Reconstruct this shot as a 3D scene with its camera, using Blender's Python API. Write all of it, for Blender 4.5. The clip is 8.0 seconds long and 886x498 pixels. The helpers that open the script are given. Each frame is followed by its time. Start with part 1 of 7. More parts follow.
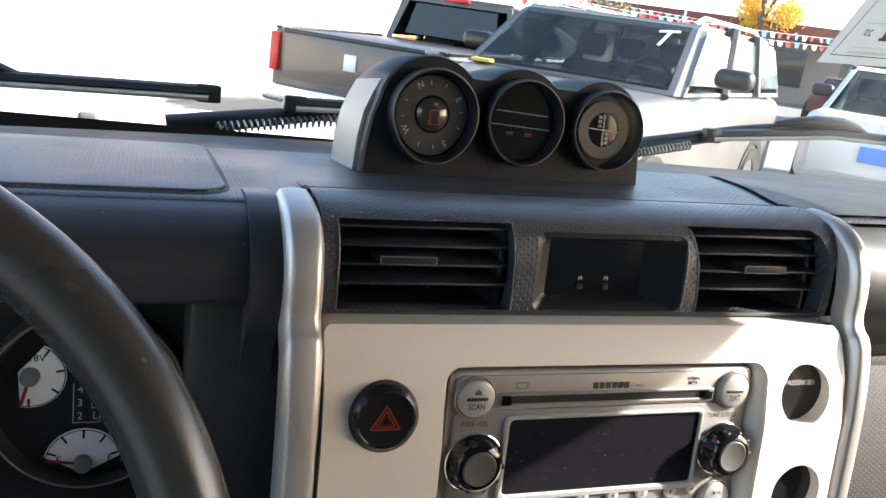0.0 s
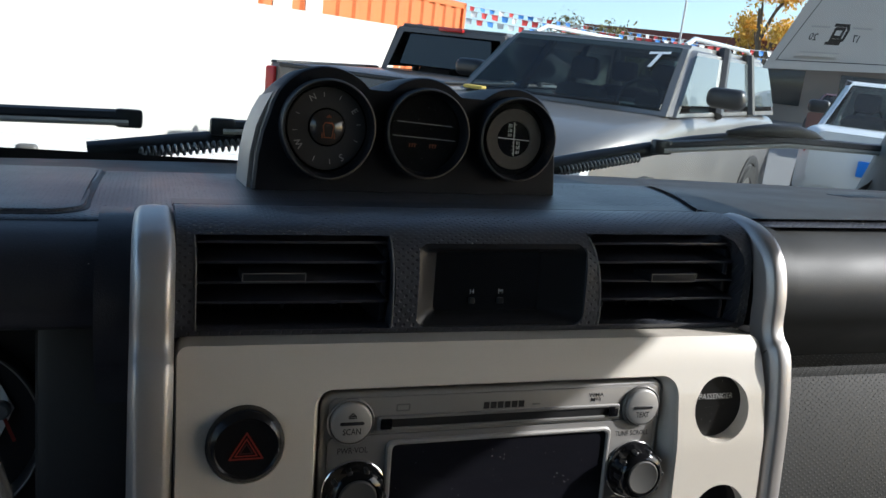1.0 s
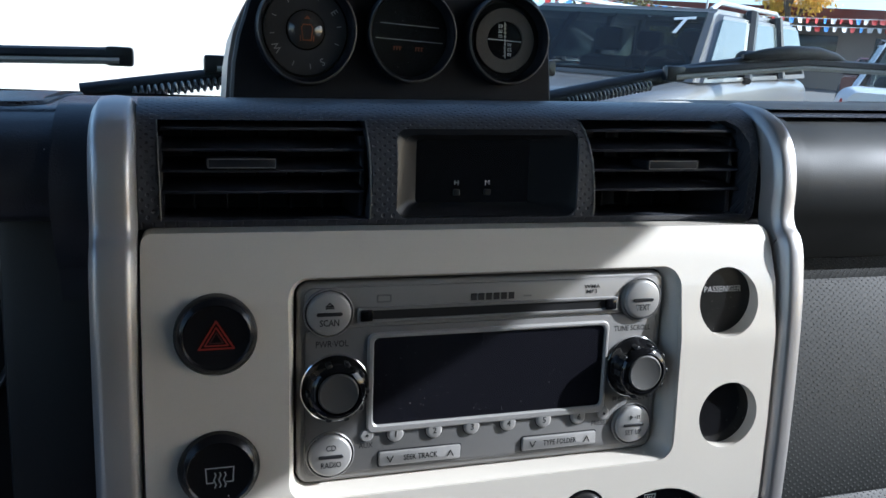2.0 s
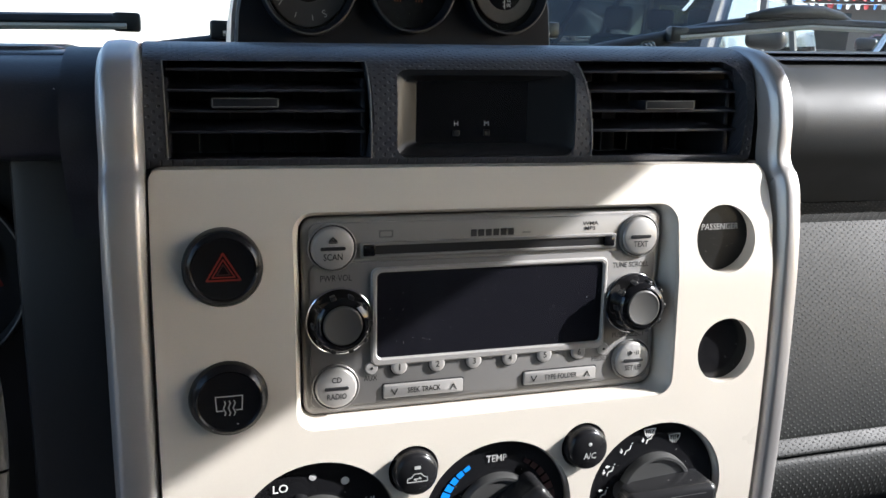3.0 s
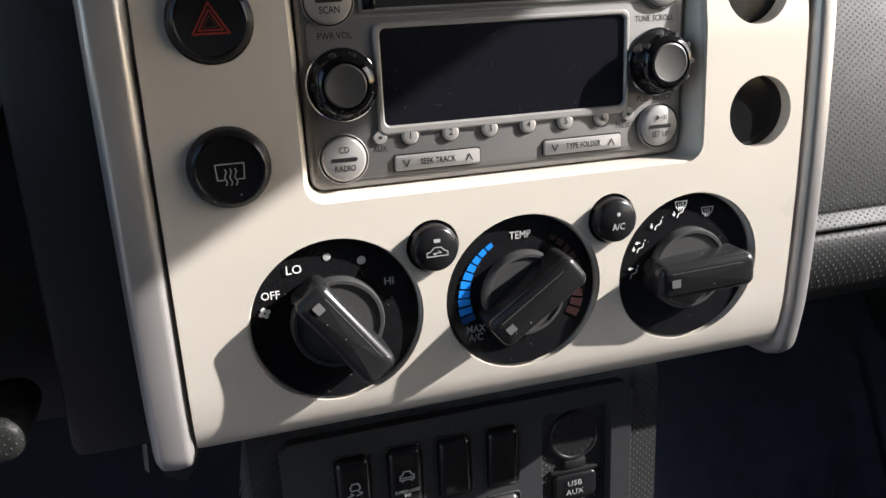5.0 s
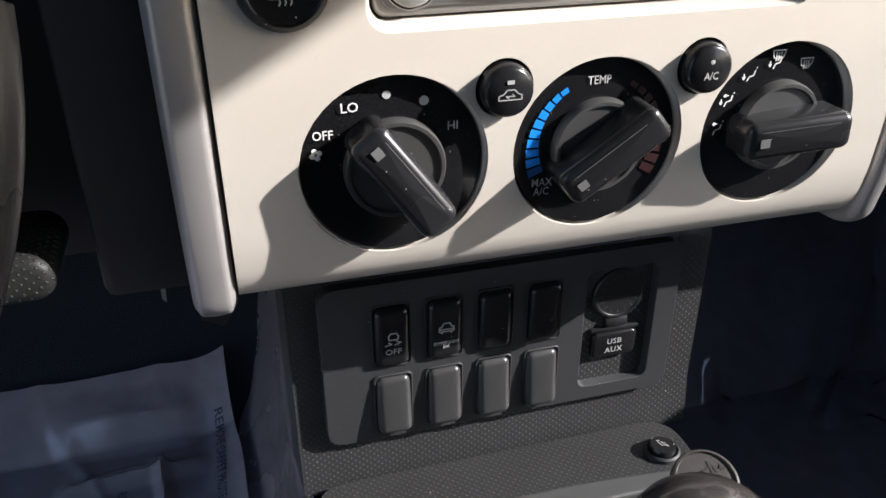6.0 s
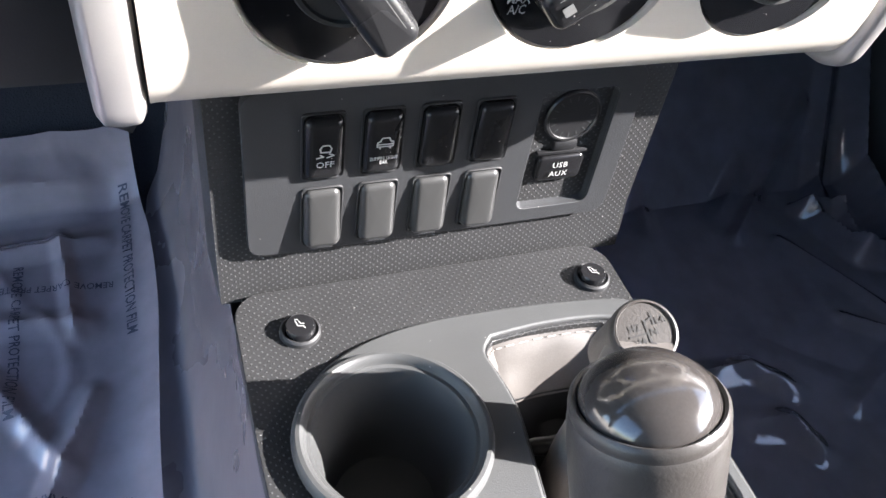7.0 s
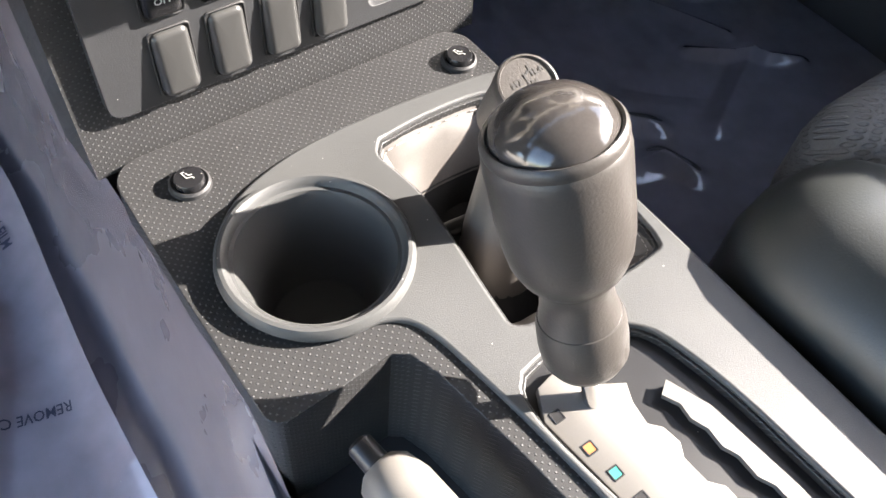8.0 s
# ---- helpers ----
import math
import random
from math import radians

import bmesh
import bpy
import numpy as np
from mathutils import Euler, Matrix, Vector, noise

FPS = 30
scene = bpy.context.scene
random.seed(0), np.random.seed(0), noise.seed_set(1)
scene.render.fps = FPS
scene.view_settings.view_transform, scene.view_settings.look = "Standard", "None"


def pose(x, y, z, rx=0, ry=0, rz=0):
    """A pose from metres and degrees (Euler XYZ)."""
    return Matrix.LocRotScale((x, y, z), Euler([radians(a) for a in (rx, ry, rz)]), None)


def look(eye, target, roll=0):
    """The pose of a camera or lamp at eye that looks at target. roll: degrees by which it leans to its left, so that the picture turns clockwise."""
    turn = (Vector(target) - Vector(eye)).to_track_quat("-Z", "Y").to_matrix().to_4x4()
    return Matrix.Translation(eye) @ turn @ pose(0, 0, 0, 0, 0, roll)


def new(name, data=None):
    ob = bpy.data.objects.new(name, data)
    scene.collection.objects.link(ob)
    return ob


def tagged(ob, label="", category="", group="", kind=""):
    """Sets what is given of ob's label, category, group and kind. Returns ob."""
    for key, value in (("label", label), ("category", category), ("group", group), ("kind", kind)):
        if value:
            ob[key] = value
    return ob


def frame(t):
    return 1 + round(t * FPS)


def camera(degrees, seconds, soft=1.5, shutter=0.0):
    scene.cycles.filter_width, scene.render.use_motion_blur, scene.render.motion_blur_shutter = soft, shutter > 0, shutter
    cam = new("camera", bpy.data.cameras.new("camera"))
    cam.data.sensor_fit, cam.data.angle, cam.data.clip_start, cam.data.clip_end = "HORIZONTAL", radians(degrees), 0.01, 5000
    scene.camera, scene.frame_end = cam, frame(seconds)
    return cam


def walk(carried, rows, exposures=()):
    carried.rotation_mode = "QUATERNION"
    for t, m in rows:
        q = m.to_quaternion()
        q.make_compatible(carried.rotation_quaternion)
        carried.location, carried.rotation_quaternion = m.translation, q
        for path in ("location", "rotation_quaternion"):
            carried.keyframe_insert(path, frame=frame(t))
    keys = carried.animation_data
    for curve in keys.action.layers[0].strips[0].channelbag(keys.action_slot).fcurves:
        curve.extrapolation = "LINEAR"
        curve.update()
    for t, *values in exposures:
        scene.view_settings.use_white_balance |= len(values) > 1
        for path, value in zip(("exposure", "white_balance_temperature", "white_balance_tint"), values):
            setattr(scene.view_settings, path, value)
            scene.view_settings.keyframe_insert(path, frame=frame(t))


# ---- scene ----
cam = camera(57.2, 8.0, soft=1.5)
PATH = [
    (0, (-0.257, -0.377, 1.381), (0.447, 1.456, 1.0), 6.4),
    (0.5, (-0.218, -0.384, 1.383), (0.484, 1.461, 1.059), 5.2),
    (1, (-0.183, -0.379, 1.375), (0.504, 1.473, 1.062), 4.5),
    (1.2, (-0.167, -0.38, 1.372), (0.471, 1.486, 1.04), 3.6),
    (1.5, (-0.161, -0.38, 1.349), (0.489, 1.486, 1.041), 3.7),
    (2, (-0.151, -0.375, 1.323), (0.462, 1.495, 0.969), 2.0),
    (2.2, (-0.15, -0.375, 1.316), (0.446, 1.497, 0.941), 1.5),
    (3.3, (-0.148, -0.396, 1.299), (0.439, 1.475, 0.901), 1.0),
    (3.5, (-0.143, -0.397, 1.298), (0.45, 1.469, 0.886), 0.9),
    (4, (-0.136, -0.396, 1.276), (0.427, 1.466, 0.81), -0.3),
    (4.2, (-0.144, -0.387, 1.267), (0.449, 1.454, 0.756), -0.6),
    (5.3, (-0.148, -0.376, 1.206), (0.359, 1.444, 0.549), -3.4),
    (5.5, (-0.15, -0.369, 1.201), (0.346, 1.425, 0.47), -3.3),
    (6, (-0.166, -0.336, 1.213), (0.318, 1.352, 0.256), -0.1),
    (6.2, (-0.165, -0.322, 1.216), (0.353, 1.249, 0.091), 2.5),
    (6.5, (-0.159, -0.305, 1.211), (0.39, 1.131, -0.069), 5.9),
    (7, (-0.166, -0.279, 1.21), (0.448, 1.01, -0.19), 10.2),
    (7.5, (-0.17, -0.275, 1.203), (0.478, 0.938, -0.249), 11.1),
    (7.8, (-0.181, -0.275, 1.202), (0.562, 0.717, -0.368), 9.6),
    (8, (-0.188, -0.292, 1.196), (0.597, 0.58, -0.425), 7.4),
]
EXPOSURES = [(0.0, 2.45, 6900, 14), (0.5, 1.1, 7200, 13), (1.0, 0.8, 6100, 9), (1.5, 0.8, 5900, 8), (2.0, 1.05, 5500, 8), (3.3, 1.68, 6300, 12), (4.2, 1.58, 6500, 14), (5.5, 1.45, 6300, 11), (6.0, 1.55, 6300, 13), (6.5, 2.45, 6400, 14), (7.0, 3.1, 6300, 13), (7.5, 3.25, 6600, 13), (8.0, 3.35, 6900, 13)]
walk(cam, [(t, look(eye, target, roll)) for t, eye, target, roll in PATH], EXPOSURES)

# ---- light ----
world = bpy.data.worlds.new("world")
scene.world = world
world.use_nodes = True
wn = world.node_tree
sky = wn.nodes.new("ShaderNodeTexSky")
sky.sky_type = "NISHITA"
sky.sun_disc = False
SUN_DIR = Vector((-1.0, 0.376, -0.57)).normalized()      # the way the sunlight travels
sky.sun_elevation = math.asin(-SUN_DIR.z)
sky.sun_rotation = math.atan2(-SUN_DIR.x, -SUN_DIR.y)
wn.links.new(sky.outputs[0], wn.nodes["Background"].inputs[0])
wn.nodes["Background"].inputs[1].default_value = 0.148
sun_data = bpy.data.lights.new("sun", "SUN")
sun_data.energy = 4.55
sun_data.angle = radians(0.53)
sun_data.color = (1.0, 0.96, 0.91)
sun = new("sun", sun_data)
sun.matrix_world = look((3, -2, 4), Vector((3, -2, 4)) + SUN_DIR)

# ---- building helpers ----
BASE = {}


def thing(name, label, category, at=(0, 0, 0), group="", kind=""):
    ob = new(name)
    ob.empty_display_size = 0.05
    ob.location = at
    BASE[ob] = Vector(at)
    return tagged(ob, label, category, group, kind)


def part(name, bm, material, parent, label="", smooth=True):
    """Links a bmesh, given in world places, as one mesh under a thing or a part."""
    at = BASE[parent]
    bmesh.ops.translate(bm, verts=bm.verts, vec=-at)
    me = bpy.data.meshes.new(name)
    bm.to_mesh(me)
    bm.free()
    if smooth:
        me.shade_smooth()
        me.set_sharp_from_angle(angle=radians(38))
    me.materials.append(material)
    ob = new(name, me)
    ob.parent = parent
    BASE[ob] = at
    if label:
        tagged(ob, label)
    return ob


def lone(name, bm, material, label, category, group="", kind="", smooth=True, at=(0, 0, 0)):
    """A thing that is one mesh."""
    bmesh.ops.translate(bm, verts=bm.verts, vec=-Vector(at))
    me = bpy.data.meshes.new(name)
    bm.to_mesh(me)
    bm.free()
    if smooth:
        me.shade_smooth()
        me.set_sharp_from_angle(angle=radians(38))
    me.materials.append(material)
    ob = new(name, me)
    ob.location = at
    BASE[ob] = Vector(at)
    return tagged(ob, label, category, group, kind)


def bevelled(ob, width, segments=3, angle=40):
    m = ob.modifiers.new("bevel", "BEVEL")
    m.width, m.segments, m.limit_method, m.angle_limit = width, segments, "ANGLE", radians(angle)
    m.harden_normals = False
    return ob


def dash_lean(x, z):
    """The dash top sits a little lower on the driver's side than on the passenger's."""
    return (0.0225 * x - 0.003) * max(0.0, min(1.0, (z - 1.26) / 0.066))


def settled(ob, rise=None):
    """Lets a thing of the upper dash, with its parts, follow that lean."""
    rise = rise or dash_lean
    for o in [ob, *ob.children_recursive]:
        if o.type == "MESH":
            for v in o.data.vertices:
                p = v.co + BASE[o]
                v.co.z += rise(p.x, p.z)
    return ob


def front(x, y, z):
    """Local u to the right, v up, n towards the cabin's rear."""
    return Matrix.Translation((x, y, z)) @ Matrix.Rotation(radians(90), 4, "X")


def top(x, y, z):
    return Matrix.Translation((x, y, z))


def rr(x0, x1, y0, y1, r, seg=6):
    pts = []
    for cx, cy, a in ((x1 - r, y1 - r, 0), (x0 + r, y1 - r, 90), (x0 + r, y0 + r, 180), (x1 - r, y0 + r, 270)):
        for i in range(seg + 1):
            b = radians(a + 90 * i / seg)
            pts.append((cx + r * math.cos(b), cy + r * math.sin(b)))
    return pts


def circ(cx, cy, r, n=40, a0=0.0):
    return [(cx + r * math.cos(a0 + 2 * math.pi * i / n), cy + r * math.sin(a0 + 2 * math.pi * i / n)) for i in range(n)]


def inset(pts, d):
    n, out = len(pts), []
    for i in range(n):
        a, b, c = Vector(pts[i - 1]), Vector(pts[i]), Vector(pts[(i + 1) % n])
        e1, e2 = (b - a), (c - b)
        if e1.length < 1e-9 or e2.length < 1e-9:
            out.append(tuple(b))
            continue
        n1 = Vector((-e1.y, e1.x)).normalized()
        n2 = Vector((-e2.y, e2.x)).normalized()
        m = n1 + n2
        m = m / max(0.35, m.length_squared / 2) if m.length > 1e-6 else n1
        out.append((b.x + m.x * d, b.y + m.y * d))
    return out


def rings(bm, loops, cap0=False, cap1=True):
    """Joins loops of equal length; each loop is a list of 3D points."""
    rows = [[bm.verts.new(p) for p in loop] for loop in loops]
    n = len(rows[0])
    for a, b in zip(rows, rows[1:]):
        for i in range(n):
            j = (i + 1) % n
            bm.faces.new((a[i], a[j], b[j], b[i]))
    if cap0:
        bm.faces.new(list(reversed(rows[0])))
    if cap1:
        bm.faces.new(rows[-1])
    return rows


def slab(pts, h0, h1, m, bevel=0.0, seg=3, cap0=False, dome=0.0):
    """A plate of outline pts (anticlockwise) from h0 to h1, with a rounded upper edge."""
    bm = bmesh.new()
    loops = [[(x, y, h0) for x, y in pts]]
    if bevel:
        loops.append([(x, y, h1 - bevel) for x, y in pts])
        for i in range(1, seg + 1):
            a = radians(90 * i / seg)
            q = inset(pts, bevel * (1 - math.cos(a)))
            loops.append([(x, y, h1 - bevel + bevel * math.sin(a)) for x, y in q])
        if dome:
            cx = sum(p[0] for p in q) / len(q)
            cy = sum(p[1] for p in q) / len(q)
            for k in (0.7, 0.4, 0.15):
                loops.append([(cx + (x - cx) * k, cy + (y - cy) * k, h1 + dome * (1 - k * k)) for x, y in q])
    else:
        loops.append([(x, y, h1) for x, y in pts])
    rings(bm, loops, cap0, True)
    bm.transform(m)
    return bm


def collar(outer, inner, h0, h1, m, bevel=0.0008):
    """A flat ring between two outlines with the same number of points."""
    bm = bmesh.new()
    lo = [[(x, y, h0) for x, y in outer], [(x, y, h1 - bevel) for x, y in outer], [(x, y, h1) for x, y in inset(outer, bevel)],
          [(x, y, h1) for x, y in inset(inner, -bevel)], [(x, y, h1 - bevel) for x, y in inner], [(x, y, h0) for x, y in inner]]
    rings(bm, lo, False, False)
    bm.transform(m)
    return bm


def lathe(prof, m, seg=48, bm=None, squash=1.0):
    """Turns (radius, height) round local z. A radius of 0 closes it."""
    bm = bm or bmesh.new()
    made, rows = [], []
    for r, h in prof:
        if r <= 0:
            rows.append([bm.verts.new((0, 0, h))])
        else:
            rows.append([bm.verts.new((r * math.cos(2 * math.pi * i / seg), squash * r * math.sin(2 * math.pi * i / seg), h)) for i in range(seg)])
        made += rows[-1]
    for a, b in zip(rows, rows[1:]):
        for i in range(seg):
            j = (i + 1) % seg
            if len(a) == 1 and len(b) == 1:
                continue
            if len(b) == 1:
                bm.faces.new((a[i], a[j], b[0]))
            elif len(a) == 1:
                bm.faces.new((a[0], b[j], b[i]))
            else:
                bm.faces.new((a[i], a[j], b[j], b[i]))
    bmesh.ops.transform(bm, matrix=m, verts=made)
    return bm


def box(x0, x1, y0, y1, z0, z1, bevel=0.0, seg=2, bm=None, m=None):
    bm = bm or bmesh.new()
    t = Matrix.Translation(((x0 + x1) / 2, (y0 + y1) / 2, (z0 + z1) / 2)) @ Matrix.Diagonal((x1 - x0, y1 - y0, z1 - z0, 1))
    got = bmesh.ops.create_cube(bm, size=1.0, matrix=t)["verts"]
    if bevel:
        edges = list({e for v in got for e in v.link_edges})
        res = bmesh.ops.bevel(bm, geom=edges, offset=bevel, segments=seg, profile=0.5, affect="EDGES")
        got = list({v for f in res["faces"] for v in f.verts} | {v for v in got if v.is_valid})
    if m is not None:
        bmesh.ops.transform(bm, matrix=m, verts=[v for v in got if v.is_valid])
    return bm


def tube(pts, radius, seg=12, bm=None, caps=True):
    bm = bm or bmesh.new()
    pts = [Vector(p) for p in pts]
    rad = radius if isinstance(radius, (list, tuple)) else [radius] * len(pts)
    rows, side = [], None
    for i, p in enumerate(pts):
        t = (pts[min(i + 1, len(pts) - 1)] - pts[max(i - 1, 0)]).normalized()
        if side is None:
            side = t.cross(Vector((0, 0, 1)) if abs(t.z) < 0.9 else Vector((1, 0, 0))).normalized()
        side = (side - t * side.dot(t)).normalized()
        up = side.cross(t)
        rows.append([bm.verts.new(p + (side * math.cos(a) + up * math.sin(a)) * rad[i]) for a in (2 * math.pi * k / seg for k in range(seg))])
    for a, b in zip(rows, rows[1:]):
        for k in range(seg):
            j = (k + 1) % seg
            bm.faces.new((a[k], a[j], b[j], b[k]))
    if caps:
        bm.faces.new(rows[0])
        bm.faces.new(list(reversed(rows[-1])))
    bmesh.ops.recalc_face_normals(bm, faces=bm.faces)
    return bm


def ribbons(lines, width, m, h=0.0002, bm=None):
    """Flat strokes along local 2D lines, one quad a segment."""
    bm = bm or bmesh.new()
    for k, line in enumerate(lines):
        for (x0, y0), (x1, y1) in zip(line, line[1:]):
            d = Vector((x1 - x0, y1 - y0))
            if d.length < 1e-9:
                continue
            d.normalize()
            e = d * (width * 0.35)
            p = Vector((-d.y, d.x)) * width / 2
            vs = [(x0 - e.x + p.x, y0 - e.y + p.y), (x0 - e.x - p.x, y0 - e.y - p.y), (x1 + e.x - p.x, y1 + e.y - p.y), (x1 + e.x + p.x, y1 + e.y + p.y)]
            bm.faces.new([bm.verts.new(m @ Vector((a, b, h + 0.00002 * (k % 3)))) for a, b in vs])
    return bm


def strip(profile, x0, x1, bm=None, close=False):
    """A sheet that runs along x with the (y, z) profile."""
    bm = bm or bmesh.new()
    n = max(2, int(abs(x1 - x0) / 0.08) + 1)
    rows = [[bm.verts.new((x0 + (x1 - x0) * i / (n - 1), y, z)) for y, z in profile] for i in range(n)]
    for a, b in zip(rows, rows[1:]):
        for i in range(len(profile) - 1):
            bm.faces.new((a[i], b[i], b[i + 1], a[i + 1]))
    if close:
        bm.faces.new(list(reversed(rows[0])))
        bm.faces.new(rows[-1])
    return bm


def spline(pts, n=6):
    """A smooth curve through 2D or 3D points."""
    pts = [Vector(p) for p in pts]
    out = []
    for i in range(len(pts) - 1):
        a, b, c, d = pts[max(i - 1, 0)], pts[i], pts[i + 1], pts[min(i + 2, len(pts) - 1)]
        for k in range(n):
            t = k / n
            out.append(0.5 * ((2 * b) + (c - a) * t + (2 * a - 5 * b + 4 * c - d) * t * t + (3 * b - a - 3 * c + d) * t ** 3))
    out.append(pts[-1])
    return [tuple(p) for p in out]


def moulded(outer, holes, levels, place, depth, towards):
    """A shell cut from outline and holes in (u, v), bent by place(u, v), with walls of that depth behind its edges."""
    bm = bmesh.new()
    edges = []
    for loop in [outer, *holes]:
        vs = [bm.verts.new((x, y, 0)) for x, y in loop]
        edges += [bm.edges.new((vs[i], vs[(i + 1) % len(vs)])) for i in range(len(vs))]
    bmesh.ops.triangle_fill(bm, edges=edges, use_beauty=True, use_dissolve=False, normal=(0, 0, 1))
    for lv in levels:
        bmesh.ops.bisect_plane(bm, geom=bm.verts[:] + bm.edges[:] + bm.faces[:], dist=1e-6, plane_co=(0, lv, 0), plane_no=(0, 1, 0))
    for f in bm.faces:
        f.normal_update()
        if f.normal.z < 0:
            f.normal_flip()
    rim = [e for e in bm.edges if e.is_boundary]
    res = bmesh.ops.extrude_edge_only(bm, edges=rim)
    back = {v for v in res["geom"] if isinstance(v, bmesh.types.BMVert)}
    t = Vector(towards) * depth
    for v in bm.verts:
        p = Vector(place(v.co.x, v.co.y))
        v.co = p + t if v in back else p
    bmesh.ops.recalc_face_normals(bm, faces=bm.faces)
    return bm


def words(text, size, m, material, parent, name="lettering", label="", spacing=1.0, squeeze=1.0, align="CENTER", weight=0.010):
    cu = bpy.data.curves.new(name, "FONT")
    cu.body, cu.size, cu.align_x, cu.align_y = text, size, align, "CENTER"
    cu.offset = size * weight
    cu.resolution_u, cu.space_character, cu.space_line = 2, spacing, 0.82
    tmp = bpy.data.objects.new("tmp", cu)
    me = bpy.data.meshes.new_from_object(tmp)
    bpy.data.objects.remove(tmp)
    me.name = name
    me.transform(Matrix.Translation(-BASE[parent]) @ m @ Matrix.Diagonal((squeeze, 1, 1, 1)))
    me.materials.clear()
    me.materials.append(material)
    ob = new(name, me)
    ob.parent = parent
    BASE[ob] = BASE[parent]
    if label:
        tagged(ob, label)
    return ob


# ---- materials ----
def surface(name, color, rough=0.5, metal=0.0, vary=0.12, grain=900.0, bump=0.05, spots=0.0, coat=0.0, dots=None, ior=1.45, broad=14.0, bump_dist=0.0004, sheen=0.0, specks=260):
    """A procedural surface: broad and fine variation, fine relief; dots = (pitch, depth, axes, size) adds a moulded dot
    lattice, raised dots with a glint painted on their tips.
    """
    mt = bpy.data.materials.new(name)
    mt.use_nodes = True
    nt = mt.node_tree
    N, L = nt.nodes, nt.links
    b = N["Principled BSDF"]
    tc = N.new("ShaderNodeTexCoord")
    big = N.new("ShaderNodeTexNoise")
    big.inputs["Scale"].default_value = broad
    big.inputs["Detail"].default_value = 4
    fine = N.new("ShaderNodeTexNoise")
    fine.inputs["Scale"].default_value = grain
    fine.inputs["Detail"].default_value = 3
    for n in (big, fine):
        L.new(tc.outputs["Object"], n.inputs["Vector"])
    mix = N.new("ShaderNodeMath")
    mix.operation = "MULTIPLY_ADD"
    L.new(fine.outputs["Fac"], mix.inputs[0])
    mix.inputs[1].default_value = 0.5
    half = N.new("ShaderNodeMath")
    half.operation = "MULTIPLY"
    half.inputs[1].default_value = 0.5
    L.new(big.outputs["Fac"], half.inputs[0])
    L.new(half.outputs[0], mix.inputs[2])
    ramp = N.new("ShaderNodeMapRange")
    ramp.inputs["From Min"].default_value, ramp.inputs["From Max"].default_value = 0.3, 0.7
    ramp.inputs["To Min"].default_value, ramp.inputs["To Max"].default_value = 1 - vary, 1 + vary
    L.new(mix.outputs[0], ramp.inputs["Value"])
    col = N.new("ShaderNodeVectorMath")
    col.operation = "SCALE"
    col.inputs[0].default_value = color
    L.new(ramp.outputs[0], col.inputs["Scale"])
    out_col = col.outputs[0]
    if spots:
        sp = N.new("ShaderNodeTexVoronoi")
        sp.inputs["Scale"].default_value = specks
        L.new(tc.outputs["Object"], sp.inputs["Vector"])
        lt = N.new("ShaderNodeMath")
        lt.operation = "LESS_THAN"
        lt.inputs[1].default_value = 0.085
        L.new(sp.outputs["Distance"], lt.inputs[0])
        pick = N.new("ShaderNodeSeparateColor")
        L.new(sp.outputs["Color"], pick.inputs[0])
        gt = N.new("ShaderNodeMath")
        gt.operation = "GREATER_THAN"
        gt.inputs[1].default_value = 1 - spots
        L.new(pick.outputs[0], gt.inputs[0])
        both = N.new("ShaderNodeMath")
        both.operation = "MULTIPLY"
        L.new(lt.outputs[0], both.inputs[0])
        L.new(gt.outputs[0], both.inputs[1])
        dust = N.new("ShaderNodeMix")
        dust.data_type = "RGBA"
        L.new(both.outputs[0], dust.inputs[0])
        L.new(out_col, dust.inputs[6])
        dust.inputs[7].default_value = (0.45, 0.43, 0.4, 1)
        out_col = dust.outputs[2]
    L.new(out_col, b.inputs["Base Color"])
    rr_ = N.new("ShaderNodeMapRange")
    rr_.inputs["From Min"].default_value, rr_.inputs["From Max"].default_value = 0.3, 0.7
    rr_.inputs["To Min"].default_value, rr_.inputs["To Max"].default_value = max(0.02, rough * 0.85), min(1, rough * 1.15)
    L.new(big.outputs["Fac"], rr_.inputs["Value"])
    L.new(rr_.outputs[0], b.inputs["Roughness"])
    b.inputs["Metallic"].default_value = metal
    b.inputs["IOR"].default_value = ior
    if coat:
        b.inputs["Coat Weight"].default_value = coat
        b.inputs["Coat Roughness"].default_value = 0.08
    if sheen:
        b.inputs["Sheen Weight"].default_value = sheen
    bp = N.new("ShaderNodeBump")
    bp.inputs["Strength"].default_value = bump
    bp.inputs["Distance"].default_value = bump_dist
    L.new(fine.outputs["Fac"], bp.inputs["Height"])
    last = bp
    if dots:
        pitch, depth, axes, size = dots
        sx = N.new("ShaderNodeSeparateXYZ")
        L.new(tc.outputs["Object"], sx.inputs[0])
        cb = N.new("ShaderNodeCombineXYZ")
        if axes == "side":
            L.new(sx.outputs[1], cb.inputs[0])
            L.new(sx.outputs[2], cb.inputs[1])
        else:
            ad = N.new("ShaderNodeMath")
            L.new(sx.outputs[1], ad.inputs[0])
            L.new(sx.outputs[2], ad.inputs[1])
            L.new(sx.outputs[0], cb.inputs[0])
            L.new(ad.outputs[0], cb.inputs[1])
        mp = N.new("ShaderNodeMapping")
        mp.inputs["Rotation"].default_value = (0, 0, radians(45))
        L.new(cb.outputs[0], mp.inputs["Vector"])
        vo = N.new("ShaderNodeTexVoronoi")
        vo.voronoi_dimensions = "2D"
        vo.inputs["Scale"].default_value = 1 / pitch
        vo.inputs["Randomness"].default_value = 0.0
        L.new(mp.outputs[0], vo.inputs["Vector"])
        ss = N.new("ShaderNodeMapRange")
